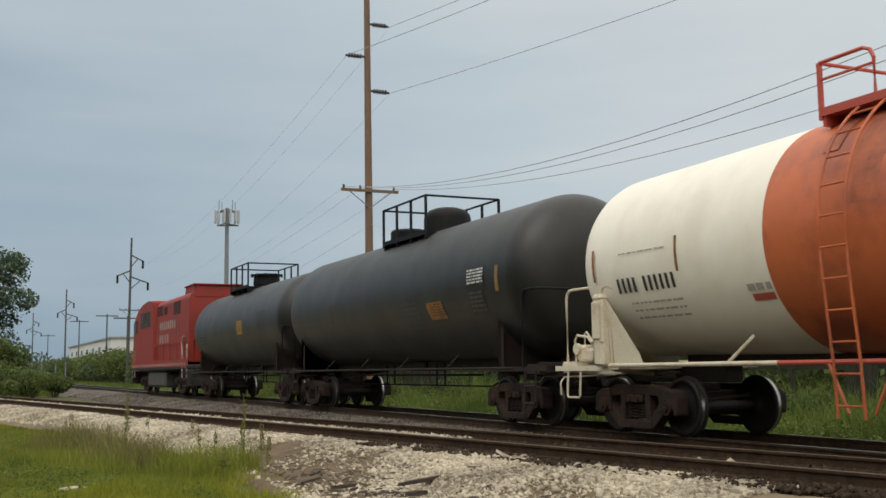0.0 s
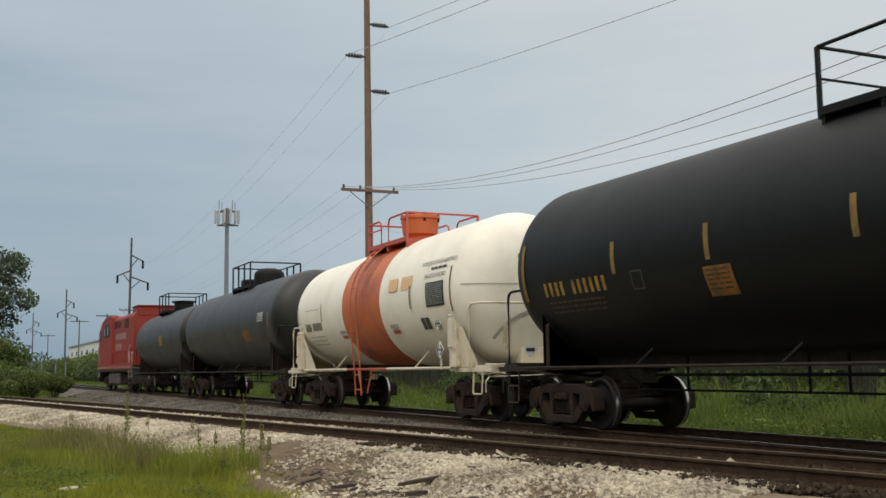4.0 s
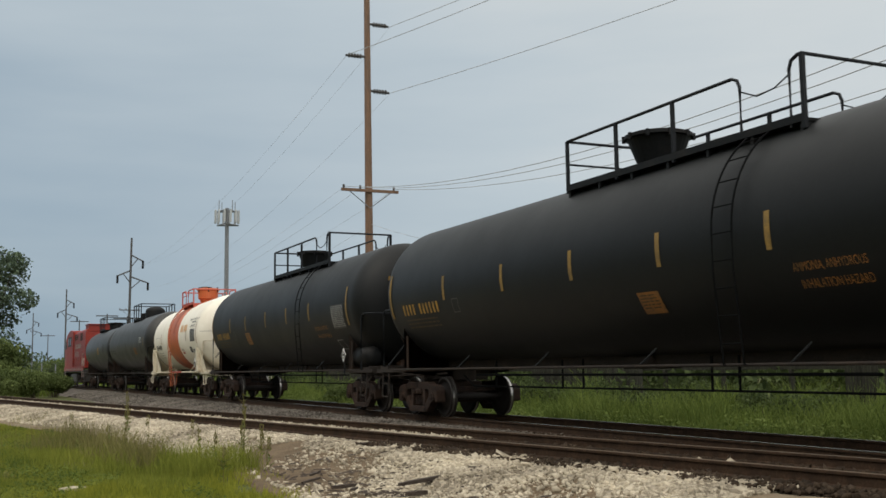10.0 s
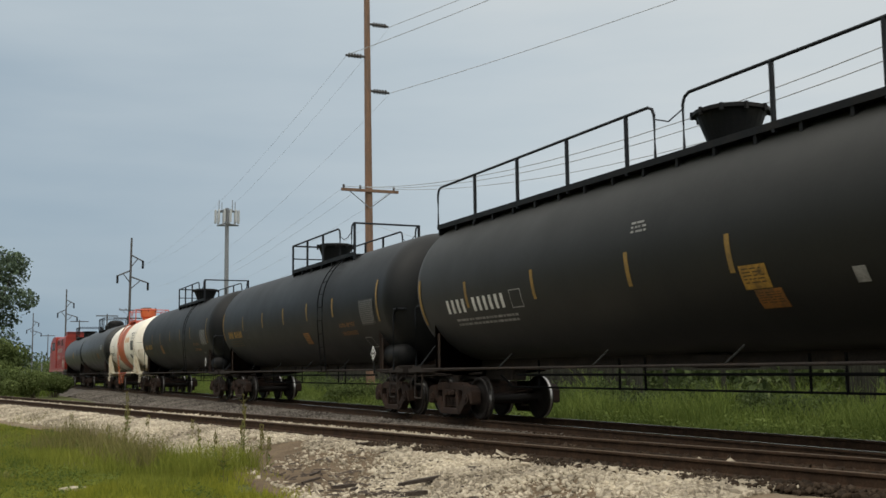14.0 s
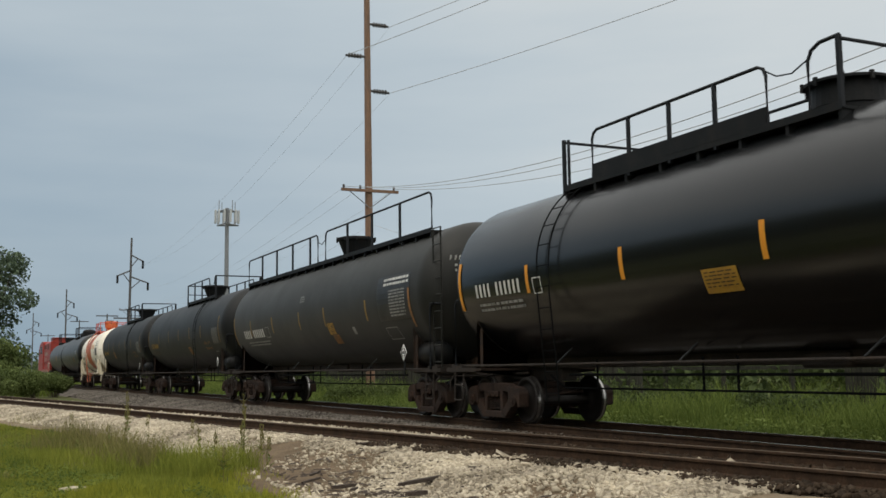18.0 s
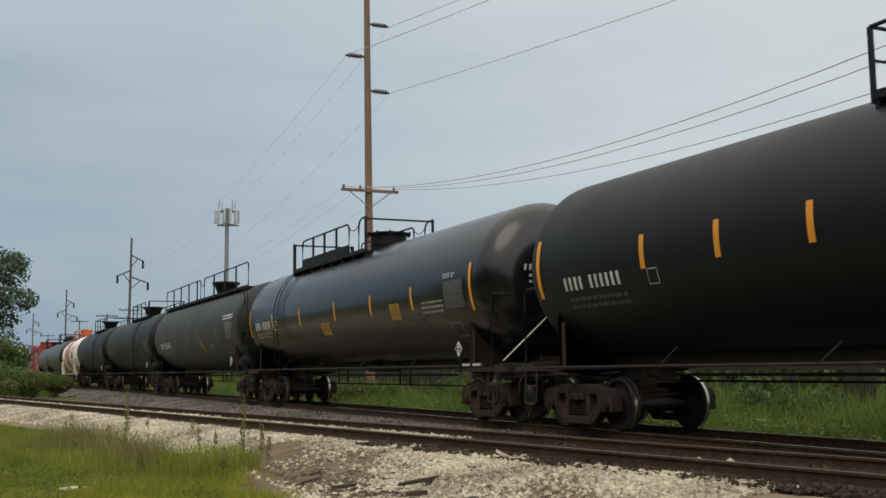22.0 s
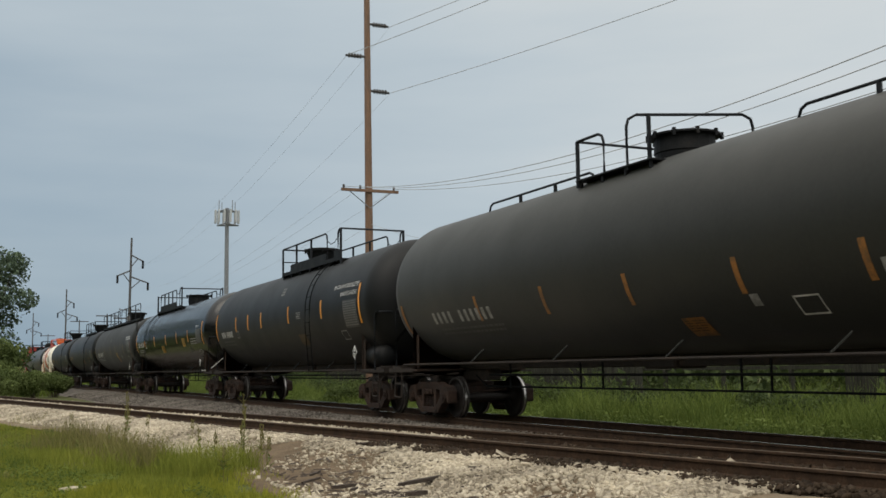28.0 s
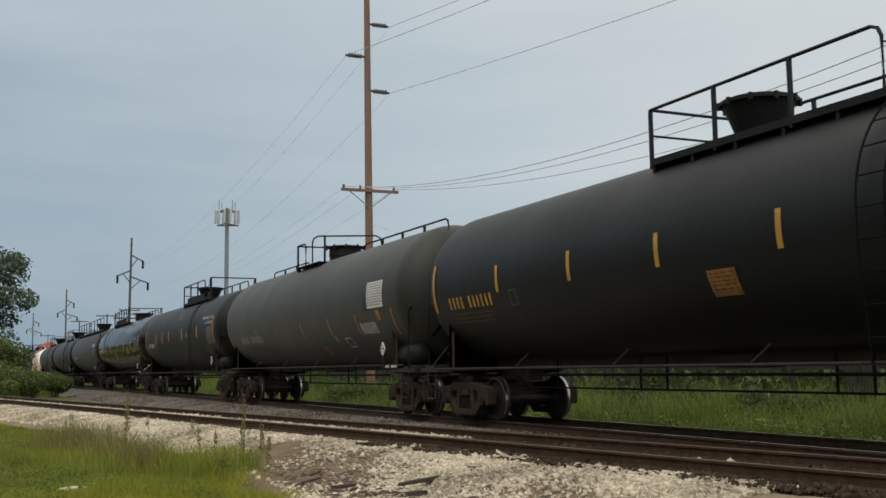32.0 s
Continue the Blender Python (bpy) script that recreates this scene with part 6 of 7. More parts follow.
def cell_tower(x, y, h):
    tw = new("cell_tower")
    tagged(tw, "slim grey steel cell tower with an antenna platform", "cell tower")
    tw.location = (x, y, LAWN_Z)
    bm = bmesh.new()
    rod(bm, (0, 0, -0.3), (0, 0, h - 1), 0.52, 16, 0.38)
    part("mast", bm, M["steel_tower"], tw)
    for z in (h - 4.4, h - 1.6):
        bm = bmesh.new()
        for k in range(3):
            a, b = radians(120 * k + 10), radians(120 * k + 130)
            rod(bm, (2.5 * math.cos(a), 2.5 * math.sin(a), z), (2.5 * math.cos(b), 2.5 * math.sin(b), z), 0.12, 6)
            rod(bm, (0, 0, z), (2.5 * math.cos(a), 2.5 * math.sin(a), z), 0.12, 6)
        part("platform", bm, M["steel_tower"], tw)
    for k in range(12):
        a = radians(30 * k + 5)
        r = 2.35
        bm = bmesh.new()
        box(bm, (r * math.cos(a), r * math.sin(a), h - 2.8), (0.35, 0.35, 2.6), 0.04)
        part("antenna", bm, M["antenna"], tw)
    for k in range(4):
        bm = bmesh.new()
        a = radians(90 * k + 20)
        rod(bm, (1.9 * math.cos(a), 1.9 * math.sin(a), h - 1.6), (1.9 * math.cos(a), 1.9 * math.sin(a), h + 0.4), 0.08, 6)
        part("whip_antenna", bm, M["steel_tower"], tw)


cell_tower(49.0, 208.0, 35.5)


# ---- stones ----
def island_mat(name, dark, light, rough=0.85, bump=0.2, fine=30.0, translucent=0.0):
    """A colour for each separate stone or leaf of one mesh."""
    m = bpy.data.materials.new(name)
    m.use_nodes = True
    nt = m.node_tree
    bs = nt.nodes["Principled BSDF"]
    geo = nt.nodes.new("ShaderNodeNewGeometry")
    ramp = nt.nodes.new("ShaderNodeValToRGB")
    ramp.color_ramp.elements[0].color, ramp.color_ramp.elements[1].color = (*dark, 1), (*light, 1)
    co = nt.nodes.new("ShaderNodeTexCoord")
    ns = nt.nodes.new("ShaderNodeTexNoise")
    ns.inputs["Scale"].default_value = 0.55
    ns.inputs["Detail"].default_value = 3
    ad = nt.nodes.new("ShaderNodeMath")
    ad.operation = "MULTIPLY_ADD"
    ad.inputs[1].default_value = 0.6
    sb = nt.nodes.new("ShaderNodeMath")
    sb.operation = "MULTIPLY_ADD"
    sb.inputs[1].default_value, sb.inputs[2].default_value = 1.6, -0.55
    link = nt.links.new
    link(co.outputs["Object"], ns.inputs["Vector"])
    link(ns.outputs["Fac"], sb.inputs[0])
    link(geo.outputs["Random Per Island"], ad.inputs[0])
    link(sb.outputs[0], ad.inputs[2])
    link(ad.outputs[0], ramp.inputs["Fac"])
    link(ramp.outputs["Color"], bs.inputs["Base Color"])
    bs.inputs["Roughness"].default_value = rough
    bs.inputs["Specular IOR Level"].default_value = 0.12
    if translucent:
        out = nt.nodes["Material Output"]
        tr = nt.nodes.new("ShaderNodeBsdfTranslucent")
        mx = nt.nodes.new("ShaderNodeMixShader")
        mx.inputs[0].default_value = translucent
        link(ramp.outputs["Color"], tr.inputs["Color"])
        link(bs.outputs[0], mx.inputs[1])
        link(tr.outputs[0], mx.inputs[2])
        link(mx.outputs[0], out.inputs["Surface"])
    if bump:
        n2 = nt.nodes.new("ShaderNodeTexNoise")
        n2.inputs["Scale"].default_value = fine
        bp = nt.nodes.new("ShaderNodeBump")
        bp.inputs["Strength"].default_value = bump
        bp.inputs["Distance"].default_value = 0.02
        link(co.outputs["Object"], n2.inputs["Vector"])
        link(n2.outputs["Fac"], bp.inputs["Height"])
        link(bp.outputs["Normal"], bs.inputs["Normal"])
    return m


M["stone"] = island_mat("pale_limestone_stones", (0.12, 0.098, 0.070), (0.66, 0.585, 0.45))
M["grey_stone"] = island_mat("grey_brown_ballast_stones", (0.05, 0.043, 0.036), (0.25, 0.225, 0.195))
M["brown_stone"] = island_mat("oily_brown_ballast_stones", (0.017, 0.012, 0.008), (0.075, 0.054, 0.037))
M["lawn"] = island_mat("lawn_blades", (0.15, 0.175, 0.018), (0.37, 0.37, 0.055), 0.7, 0.0, translucent=0.35)
M["weed"] = island_mat("green_weed_blades", (0.045, 0.078, 0.014), (0.17, 0.215, 0.045), 0.7, 0.0, translucent=0.35)
M["dry"] = island_mat("dry_stalks", (0.105, 0.10, 0.036), (0.26, 0.24, 0.09), 0.8, 0.0, translucent=0.2)
M["tree_leaf"] = island_mat("bluish_green_leaves", (0.034, 0.055, 0.036), (0.125, 0.17, 0.105), 0.6, 0.0, translucent=0.25)
# thicket leaves are coloured darker to stand for the shade in the near hedge
M["thicket"] = island_mat("darkened_thicket_leaves", (0.028, 0.046, 0.018), (0.115, 0.15, 0.055), 0.7, 0.0, translucent=0.25)
M["rank"] = island_mat("lush_green_blades", (0.07, 0.112, 0.022), (0.235, 0.295, 0.075), 0.7, 0.0, translucent=0.35)
M["lawn_green"] = island_mat("mid_green_lawn_blades", (0.10, 0.135, 0.018), (0.28, 0.30, 0.055), 0.7, 0.0, translucent=0.3)
M["leaf"] = island_mat("dark_green_leaves", (0.03, 0.048, 0.024), (0.12, 0.155, 0.072), 0.6, 0.0, translucent=0.3)
M["bush_leaf"] = island_mat("fresh_green_leaves", (0.045, 0.072, 0.022), (0.165, 0.205, 0.068), 0.65, 0.0, translucent=0.3)
M["bark"] = mat("grey_brown_bark", (0.09, 0.07, 0.055), 0.9, vary=0.3, scale=2, fine=20, bump=0.6, stretch=(3, 3, 0.6))


def mesh_from_arrays(name, verts, faces, m, smooth=False):
    me = bpy.data.meshes.new(name)
    me.vertices.add(len(verts))
    me.vertices.foreach_set("co", np.ascontiguousarray(verts, dtype=np.float32).ravel())
    k = faces.shape[1]
    me.loops.add(faces.size)
    me.loops.foreach_set("vertex_index", np.ascontiguousarray(faces, dtype=np.int32).ravel())
    me.polygons.add(len(faces))
    me.polygons.foreach_set("loop_start", np.arange(0, faces.size, k, dtype=np.int32))
    me.update(calc_edges=True)
    if smooth:
        me.shade_smooth()
    me.materials.append(m)
    return me


def ico():
    bm = bmesh.new()
    bmesh.ops.create_icosphere(bm, subdivisions=1, radius=1.0)
    v = np.array([x.co for x in bm.verts])
    f = np.array([[q.index for q in p.verts] for p in bm.faces])
    bm.free()
    return v, f


ICO_V, ICO_F = ico()
CUBE_V = np.array([(a, b, c) for a in (-0.75, 0.75) for b in (-0.75, 0.75) for c in (-0.75, 0.75)])
CUBE_F = np.array([(0, 1, 3), (0, 3, 2), (4, 6, 7), (4, 7, 5), (0, 4, 5), (0, 5, 1), (2, 3, 7), (2, 7, 6), (0, 2, 6), (0, 6, 4), (1, 5, 7), (1, 7, 3)])


def stones(name, points, sizes, m, rng, label, flat=0.65):
    """Many loose angular stones as one mesh."""
    n = len(points)
    base = CUBE_V[None] * (1 + rng.uniform(-0.4, 0.4, (n, 8, 3)))
    sc = rng.uniform(0.65, 1.3, (n, 1, 3)) * np.array([1, 1, flat])
    base = base * sc * sizes[:, None, None]
    a = rng.uniform(0, 2 * np.pi, n)
    c, s = np.cos(a)[:, None], np.sin(a)[:, None]
    x = base[..., 0] * c - base[..., 1] * s
    y = base[..., 0] * s + base[..., 1] * c
    z = base[..., 2] + x * rng.normal(0, 0.35, (n, 1)) + y * rng.normal(0, 0.35, (n, 1))
    v = np.stack([x, y, z], -1) + points[:, None, :]
    f = CUBE_F[None] + (np.arange(n) * 8)[:, None, None]
    ob = new(name, mesh_from_arrays(name, v.reshape(-1, 3), f.reshape(-1, 3), m))
    return tagged(ob, label, "gravel", kind="stuff")


def scatter_stones():
    rng = np.random.default_rng(5)
    pts, siz = [], []
    for _ in range(120000):
        y = 8.5 + 40 * rng.random() ** 1.7
        x1 = SIDE_P.x - 0.145 * (y - SIDE_P.y) - 1.05
        x0 = lawn_edge(y) - 0.25
        x = x0 + (x1 - x0) * rng.random()
        d = noise.noise((x * 0.55, y * 0.4, 9.0))
        if rng.random() < 0.9 * dirt(x, y) + 0.35 * max(0, d):
            continue
        r = 0.014 + 0.028 * rng.random() ** 2.2
        if rng.random() < 0.03:
            r *= 1.5
        pts.append((x, y, apron_z(x, y) + r * 0.25))
        siz.append(r)
    stones("limestone_gravel", np.array(pts), np.array(siz), M["stone"], rng, "loose pale limestone stones beside the siding")
    pts, siz = [], []
    for _ in range(26000):
        t = 9 + 66 * rng.random() ** 1.2
        o = rng.uniform(-0.68, 0.68) if rng.random() < 0.5 else rng.uniform(0.85, 1.7)
        p = SIDE_P + SIDE_D * t + SIDE_N * o
        r = rng.uniform(0.025, 0.05)
        pts.append((p.x, p.y, -0.17 + r * 0.3))
        siz.append(r)
    stones("siding_gravel", np.array(pts), np.array(siz), M["stone"], rng, "pale stones between the siding's rails")
    pts, siz = [], []
    for _ in range(24000):
        y = 14 + 70 * rng.random() ** 1.6
        x = rng.uniform(TRACK_X - 3.3, TRACK_X - 0.85)
        if side_off(x, y) < 1.7:
            continue
        r = rng.uniform(0.018, 0.04)
        z = float(np.interp(x - TRACK_X, (-3.4, -2.6, -1.6, -0.5), (-0.58, -0.36, -0.19, -0.2)))
        pts.append((x, y, z + r * 0.35))
        siz.append(r)
    stones("main_gravel", np.array(pts), np.array(siz), M["grey_stone"], rng, "grey stones on the main track's shoulder")
    pts, siz = [], []
    for _ in range(6000):
        t = rng.uniform(-2, 9.5)
        o = rng.uniform(-1.5, 2.4)
        p = SIDE_P + SIDE_D * t + SIDE_N * o
        r = rng.uniform(0.02, 0.045)
        pts.append((p.x, p.y, -0.165 + r * 0.2))
        siz.append(r)
    stones("fouled_gravel", np.array(pts), np.array(siz), M["brown_stone"], rng, "oily brown stones where the tracks join")


scatter_stones()


# ---- grass and weeds ----
def blades(name, base, height, width, m, rng, label, bend=0.45):
    """Curved grass blades as one mesh: each a strip of two quads and a tip."""
    n = len(base)
    a = rng.uniform(0, 2 * np.pi, n)
    side = np.stack([np.cos(a), np.sin(a), np.zeros(n)], -1) * width[:, None] / 2
    b = rng.uniform(0, 2 * np.pi, n)
    lean = np.stack([np.cos(b), np.sin(b), np.zeros(n)], -1) * (height * rng.uniform(0.1, bend, n))[:, None]
    up = np.stack([np.zeros(n), np.zeros(n), height], -1)
    rows = []
    for u, w in ((0.0, 1.0), (0.5, 0.8)):
        c = base + up * u + lean * u * u
        rows += [c - side * w, c + side * w]
    rows.append(base + up * 0.97 + lean)
    v = np.stack(rows, 1)
    k = (np.arange(n) * 5)[:, None]
    f = np.concatenate([k + np.array([[0, 1, 3]]), k + np.array([[0, 3, 2]]), k + np.array([[2, 3, 4]])], 0)
    ob = new(name, mesh_from_arrays(name, v.reshape(-1, 3), f, m))
    return tagged(ob, label, "grass", kind="stuff")


def flat_leaves(name, p, sz, m, rng, label):
    """Small broad leaves, lying more or less flat, as one mesh."""
    n = len(p)
    nn = rng.normal(0, 0.45, (n, 3)) + np.array([0, 0, 1.0])
    nn /= np.linalg.norm(nn, axis=1)[:, None]
    t = np.cross(nn, rng.normal(0, 1, (n, 3)))
    t /= np.linalg.norm(t, axis=1)[:, None]
    b = np.cross(nn, t)
    s = sz[:, None]
    v = np.stack([p - t * s, p + b * s * 0.7, p + t * s, p - b * s * 0.7], 1).reshape(-1, 3)
    return tagged(new(name, mesh_from_arrays(name, v, (np.arange(n) * 4)[:, None] + np.arange(4)[None], m)), label, "weeds", kind="stuff")


def clumps_at(seed, n):
    """Random spots on the lawn, with a radius each."""
    rnd = random.Random(seed)
    out = []
    while len(out) < n:
        y = rnd.uniform(12.5, 34)
        x = rnd.uniform(-0.5, lawn_edge(y) - 0.1)
        out.append((x, y, rnd.uniform(0.12, 0.3)))
    return out


def grow():
    rng = np.random.default_rng(8)
    yellow, green = ([], []), ([], [])
    for _ in range(110000):
        y = 11.5 + 33 * rng.random() ** 1.5
        x = rng.uniform(-1.5, 1.0) + (lawn_edge(y) - 0.3) * rng.random()
        edge = lawn_edge(y) + 0.35 * noise.noise((x * 1.1, y * 1.1, 0)) + 0.05
        if x > edge or (x > edge - 0.5 and rng.random() < 0.5):
            continue
        rough = noise.noise((x * 0.9, y * 0.5, 3.3))
        bare = noise.noise((x * 1.6, y * 0.8, 7.7))
        if bare > 0.32 and rng.random() < 0.75:
            continue
        sel = yellow if 1.6 * noise.noise((x * 0.45, y * 0.25, 5.1)) + 0.9 * (x - 2.4) - 0.28 * (y - 15.0) > rng.normal(0, 0.25) else green
        sel[0].append((x, y, ground_z(x, y)))
        sel[1].append((0.06 + 0.06 * rng.random()) * (1.0 + 1.3 * max(0, rough)))
    for (pts, hs), m, name, label in ((yellow, M["lawn"], "lawn_grass", "short yellow-green lawn grass"), (green, M["lawn_green"], "weedy_grass", "short mid-green weedy grass")):
        hs = np.array(hs)
        blades(name, np.array(pts), hs, rng.uniform(0.008, 0.015, len(hs)), m, rng, label)
    # broad-leaved weeds in the lawn
    n = 26000
    yy = 12.0 + 18 * rng.random(n) ** 1.3
    xx = rng.uniform(-0.8, 3.0, n)
    keep = np.array([x < lawn_edge(y) - 0.4 and noise.noise((x * 0.8, y * 0.5, 2.2)) > 0.35 * (x - 1.6) for x, y in zip(xx, yy)])
    xx, yy = xx[keep], yy[keep]
    n = len(xx)
    p = np.stack([xx, yy, np.array([ground_z(x, y) for x, y in zip(xx, yy)]) + rng.uniform(0.04, 0.13, n)], -1)
    flat_leaves("clover", p, rng.uniform(0.014, 0.03, n), M["weed"], rng, "clover and broad-leaved weeds in the lawn")
    # taller tufts along the lawn's edge
    for name, m, label, spots, hh, count in (
        ("tall_grass", M["lawn_green"], "tuft of tall green grass at the lawn's edge", ((3.07, 16.6, 0.3), (3.3, 16.1, 0.35), (3.55, 16.4, 0.3), (3.8, 16.3, 0.35), (4.1, 16.5, 0.3), (4.35, 16.9, 0.25), (3.9, 18.6, 0.4), (3.42, 18.0, 0.35), (4.3, 18.2, 0.3), (4.6, 19.4, 0.3), (2.3, 17.0, 0.3), (1.6, 19.0, 0.4)), 0.46, 240),
        ("green_clumps", M["weed"], "small dark green clump in the lawn", clumps_at(31, 26), 0.2, 90),
        ("pale_clumps", M["lawn"], "small yellowish clump in the lawn", clumps_at(32, 26), 0.2, 90),
        ("hay_clumps", M["dry"], "small straw-coloured clump in the lawn", clumps_at(33, 16), 0.17, 60),
        ("brown_grass", M["dry"], "tuft of brownish seeding grass at the lawn's edge", ((2.1, 23.3, 0.45), (2.35, 22.3, 0.45), (2.67, 22.9, 0.45), (2.65, 20.5, 0.4), (2.6, 18.6, 0.35), (2.75, 17.9, 0.3), (2.95, 18.4, 0.35), (2.95, 26.8, 0.55), (3.2, 21.7, 0.35), (3.3, 25.0, 0.5), (2.95, 29.4, 0.6), (2.4, 36.0, 0.7), (3.4, 20.2, 0.35), (1.8, 24.5, 0.5)), 0.55, 210),
    ):
        pts, hs = [], []
        for cx, cy, r in spots:
            q = rng.normal(0, 1, (count, 2)) * r * 0.55
            for dx, dy in q:
                pts.append((cx + dx, cy + dy * 1.5, ground_z(cx + dx, cy + dy)))
                hs.append(hh * rng.uniform(0.25, 1.2))
        hs = np.array(hs)
        blades(name, np.array(pts), hs, rng.uniform(0.007, 0.014, len(hs)), m, rng, label, 0.75)
    # rank growth behind the main track
    pts, hs = [], []
    for _ in range(80000):
        y = 7 + 85 * rng.random() ** 1.6
        x = TRACK_X + 2.15 + 6.5 * rng.random() ** 1.3
        pts.append((x, y, max(ground_z(x, y), -0.55)))
        hs.append((0.34 + 0.44 * rng.random()) * (0.55 + 1.0 * max(0.0, noise.noise((x * 0.7, y * 0.7, 1)) + 0.4)) * (0.6 + 0.4 * smooth(13.4, 14.6, x) + 0.35 * smooth(15.0, 17.5, x)))
    hs = np.array(hs)
    blades("rank_grass", np.array(pts), hs, rng.uniform(0.014, 0.032, len(hs)), M["rank"], rng, "rank green grass and weeds behind the track", 0.7)
    # broad-leaved weeds among it
    n = 42000
    yy = 8 + 60 * rng.random(n) ** 1.7
    xx = TRACK_X + 2.2 + 5.0 * rng.random(n) ** 1.2
    bush_h = np.array([0.28 + 0.5 * max(0, noise.noise((x * 0.9, y * 0.9, 4)) + 0.2) for x, y in zip(xx, yy)])
    p = np.stack([xx, yy, np.array([max(ground_z(x, y), -0.55) for x, y in zip(xx, yy)]) + bush_h * rng.uniform(0.25, 1.0, n)], -1)
    flat_leaves("rank_weeds", p, rng.uniform(0.025, 0.06, n), M["rank"], rng, "broad-leaved green weeds behind the track")
    # verge on the camera's side, far along the line, and beside the far track
    pts, hs = [], []
    for _ in range(16000):
        y = 62 + 170 * rng.random() ** 1.3
        x = rng.uniform(2.0, 7.4) if rng.random() < 0.55 else rng.uniform(14.2, 19.5)
        if abs(side_off(x, y)) < 2.2 or (x < 8 and y < 84):
            continue
        pts.append((x, y, -0.55))
        hs.append(rng.uniform(0.3, 0.75))
    hs = np.array(hs)
    blades("verge_grass", np.array(pts), hs, rng.uniform(0.04, 0.09, len(hs)), M["weed"], rng, "tall verge grass along the line", 0.6)


grow()


def stalk(x, y, h, seed):
    """A single dry weed with side shoots and a seed head."""
    rnd = random.Random(seed)
    w = new("weed_stalk")
    tagged(w, "tall thin weed stalk with a seed head", "weed", "weed stalks on the gravel")
    w.location = (x, y, ground_z(x, y) + 0.02)
    pts = [(0, 0, 0)]
    for k in range(1, 6):
        pts.append((pts[-1][0] + rnd.uniform(-0.02, 0.02), pts[-1][1] + rnd.uniform(-0.02, 0.02), h * k / 5))
    bm = bmesh.new()
    pipe(bm, pts, 0.007, 5)
    for k in range(7):
        z = h * rnd.uniform(0.3, 0.95)
        a = rnd.uniform(0, 6.3)
        l = rnd.uniform(0.05, 0.14)
        rod(bm, (0, 0, z), (l * math.cos(a), l * math.sin(a), z + l * 0.9), 0.004, 4)
    part("stem", bm, M["dry"], w)
    bm = bmesh.new()
    for k in range(16):
        z = h * rnd.uniform(0.7, 1.0)
        a = rnd.uniform(0, 6.3)
        box(bm, (0.022 * math.cos(a), 0.022 * math.sin(a), z), (0.011, 0.011, 0.04), 0, Euler((rnd.uniform(-0.6, 0.6), rnd.uniform(-0.6, 0.6), a)).to_matrix())
    part("seed_head", bm, M["dry"], w)
    bm = bmesh.new()
    for k in range(12):
        z = h * rnd.uniform(0.1, 0.65)
        a = rnd.uniform(0, 6.3)
        l = rnd.uniform(0.06, 0.15)
        d = Vector((math.cos(a), math.sin(a), 0.4))
        n = Vector((-math.sin(a), math.cos(a), 0)) * 0.018
        c = Vector((0, 0, z))
        bm.faces.new([bm.verts.new(c), bm.verts.new(c + d * l * 0.5 + n), bm.verts.new(c + d * l), bm.verts.new(c + d * l * 0.5 - n)])
    part("leaves", bm, M["weed"], w)


for k, (x, y, h) in enumerate(((3.1, 21.3, 1.2), (3.2, 21.7, 0.85), (4.77, 18.8, 1.3), (4.3, 16.9, 1.05), (5.12, 18.9, 0.75), (4.63, 22.6, 0.7), (3.4, 23.5, 0.9), (4.43, 17.6, 0.8), (4.55, 16.3, 0.6), (3.72, 22.7, 0.75), (4.1, 19.4, 0.6), (3.9, 17.2, 0.6), (3.55, 15.1, 0.5), (4.9, 18.0, 0.65), (2.7, 20.8, 0.6), (2.6, 26.5, 0.7), (2.2, 21.2, 0.5))):
    stalk(x, y, h, 200 + k)


# ---- trees and bushes ----
def leaf_cloud(centres, radii, count, size, rng, squash=0.8):
    """Leaf quads on and in a set of clumps."""
    cs = np.array(centres)
    rs = np.array(radii)
    pick = rng.choice(len(cs), count, p=(rs ** 2) / (rs ** 2).sum())
    d = rng.normal(0, 1, (count, 3))
    d /= np.linalg.norm(d, axis=1)[:, None]
    rad = rs[pick] * (0.55 + 0.5 * rng.random(count))
    p = cs[pick] + d * rad[:, None] * np.array([1, 1, squash])
    n = d + rng.normal(0, 0.7, (count, 3))
    n /= np.linalg.norm(n, axis=1)[:, None]
    t = np.cross(n, rng.normal(0, 1, (count, 3)))
    t /= np.linalg.norm(t, axis=1)[:, None]
    b = np.cross(n, t)
    s = (size * rng.uniform(0.5, 1.3, count))[:, None]
    v = np.stack([p - t * s, p + b * s * 0.5, p + t * s, p - b * s * 0.5], 1)
    f = (np.arange(count) * 4)[:, None] + np.arange(4)[None]
    return v.reshape(-1, 3), f


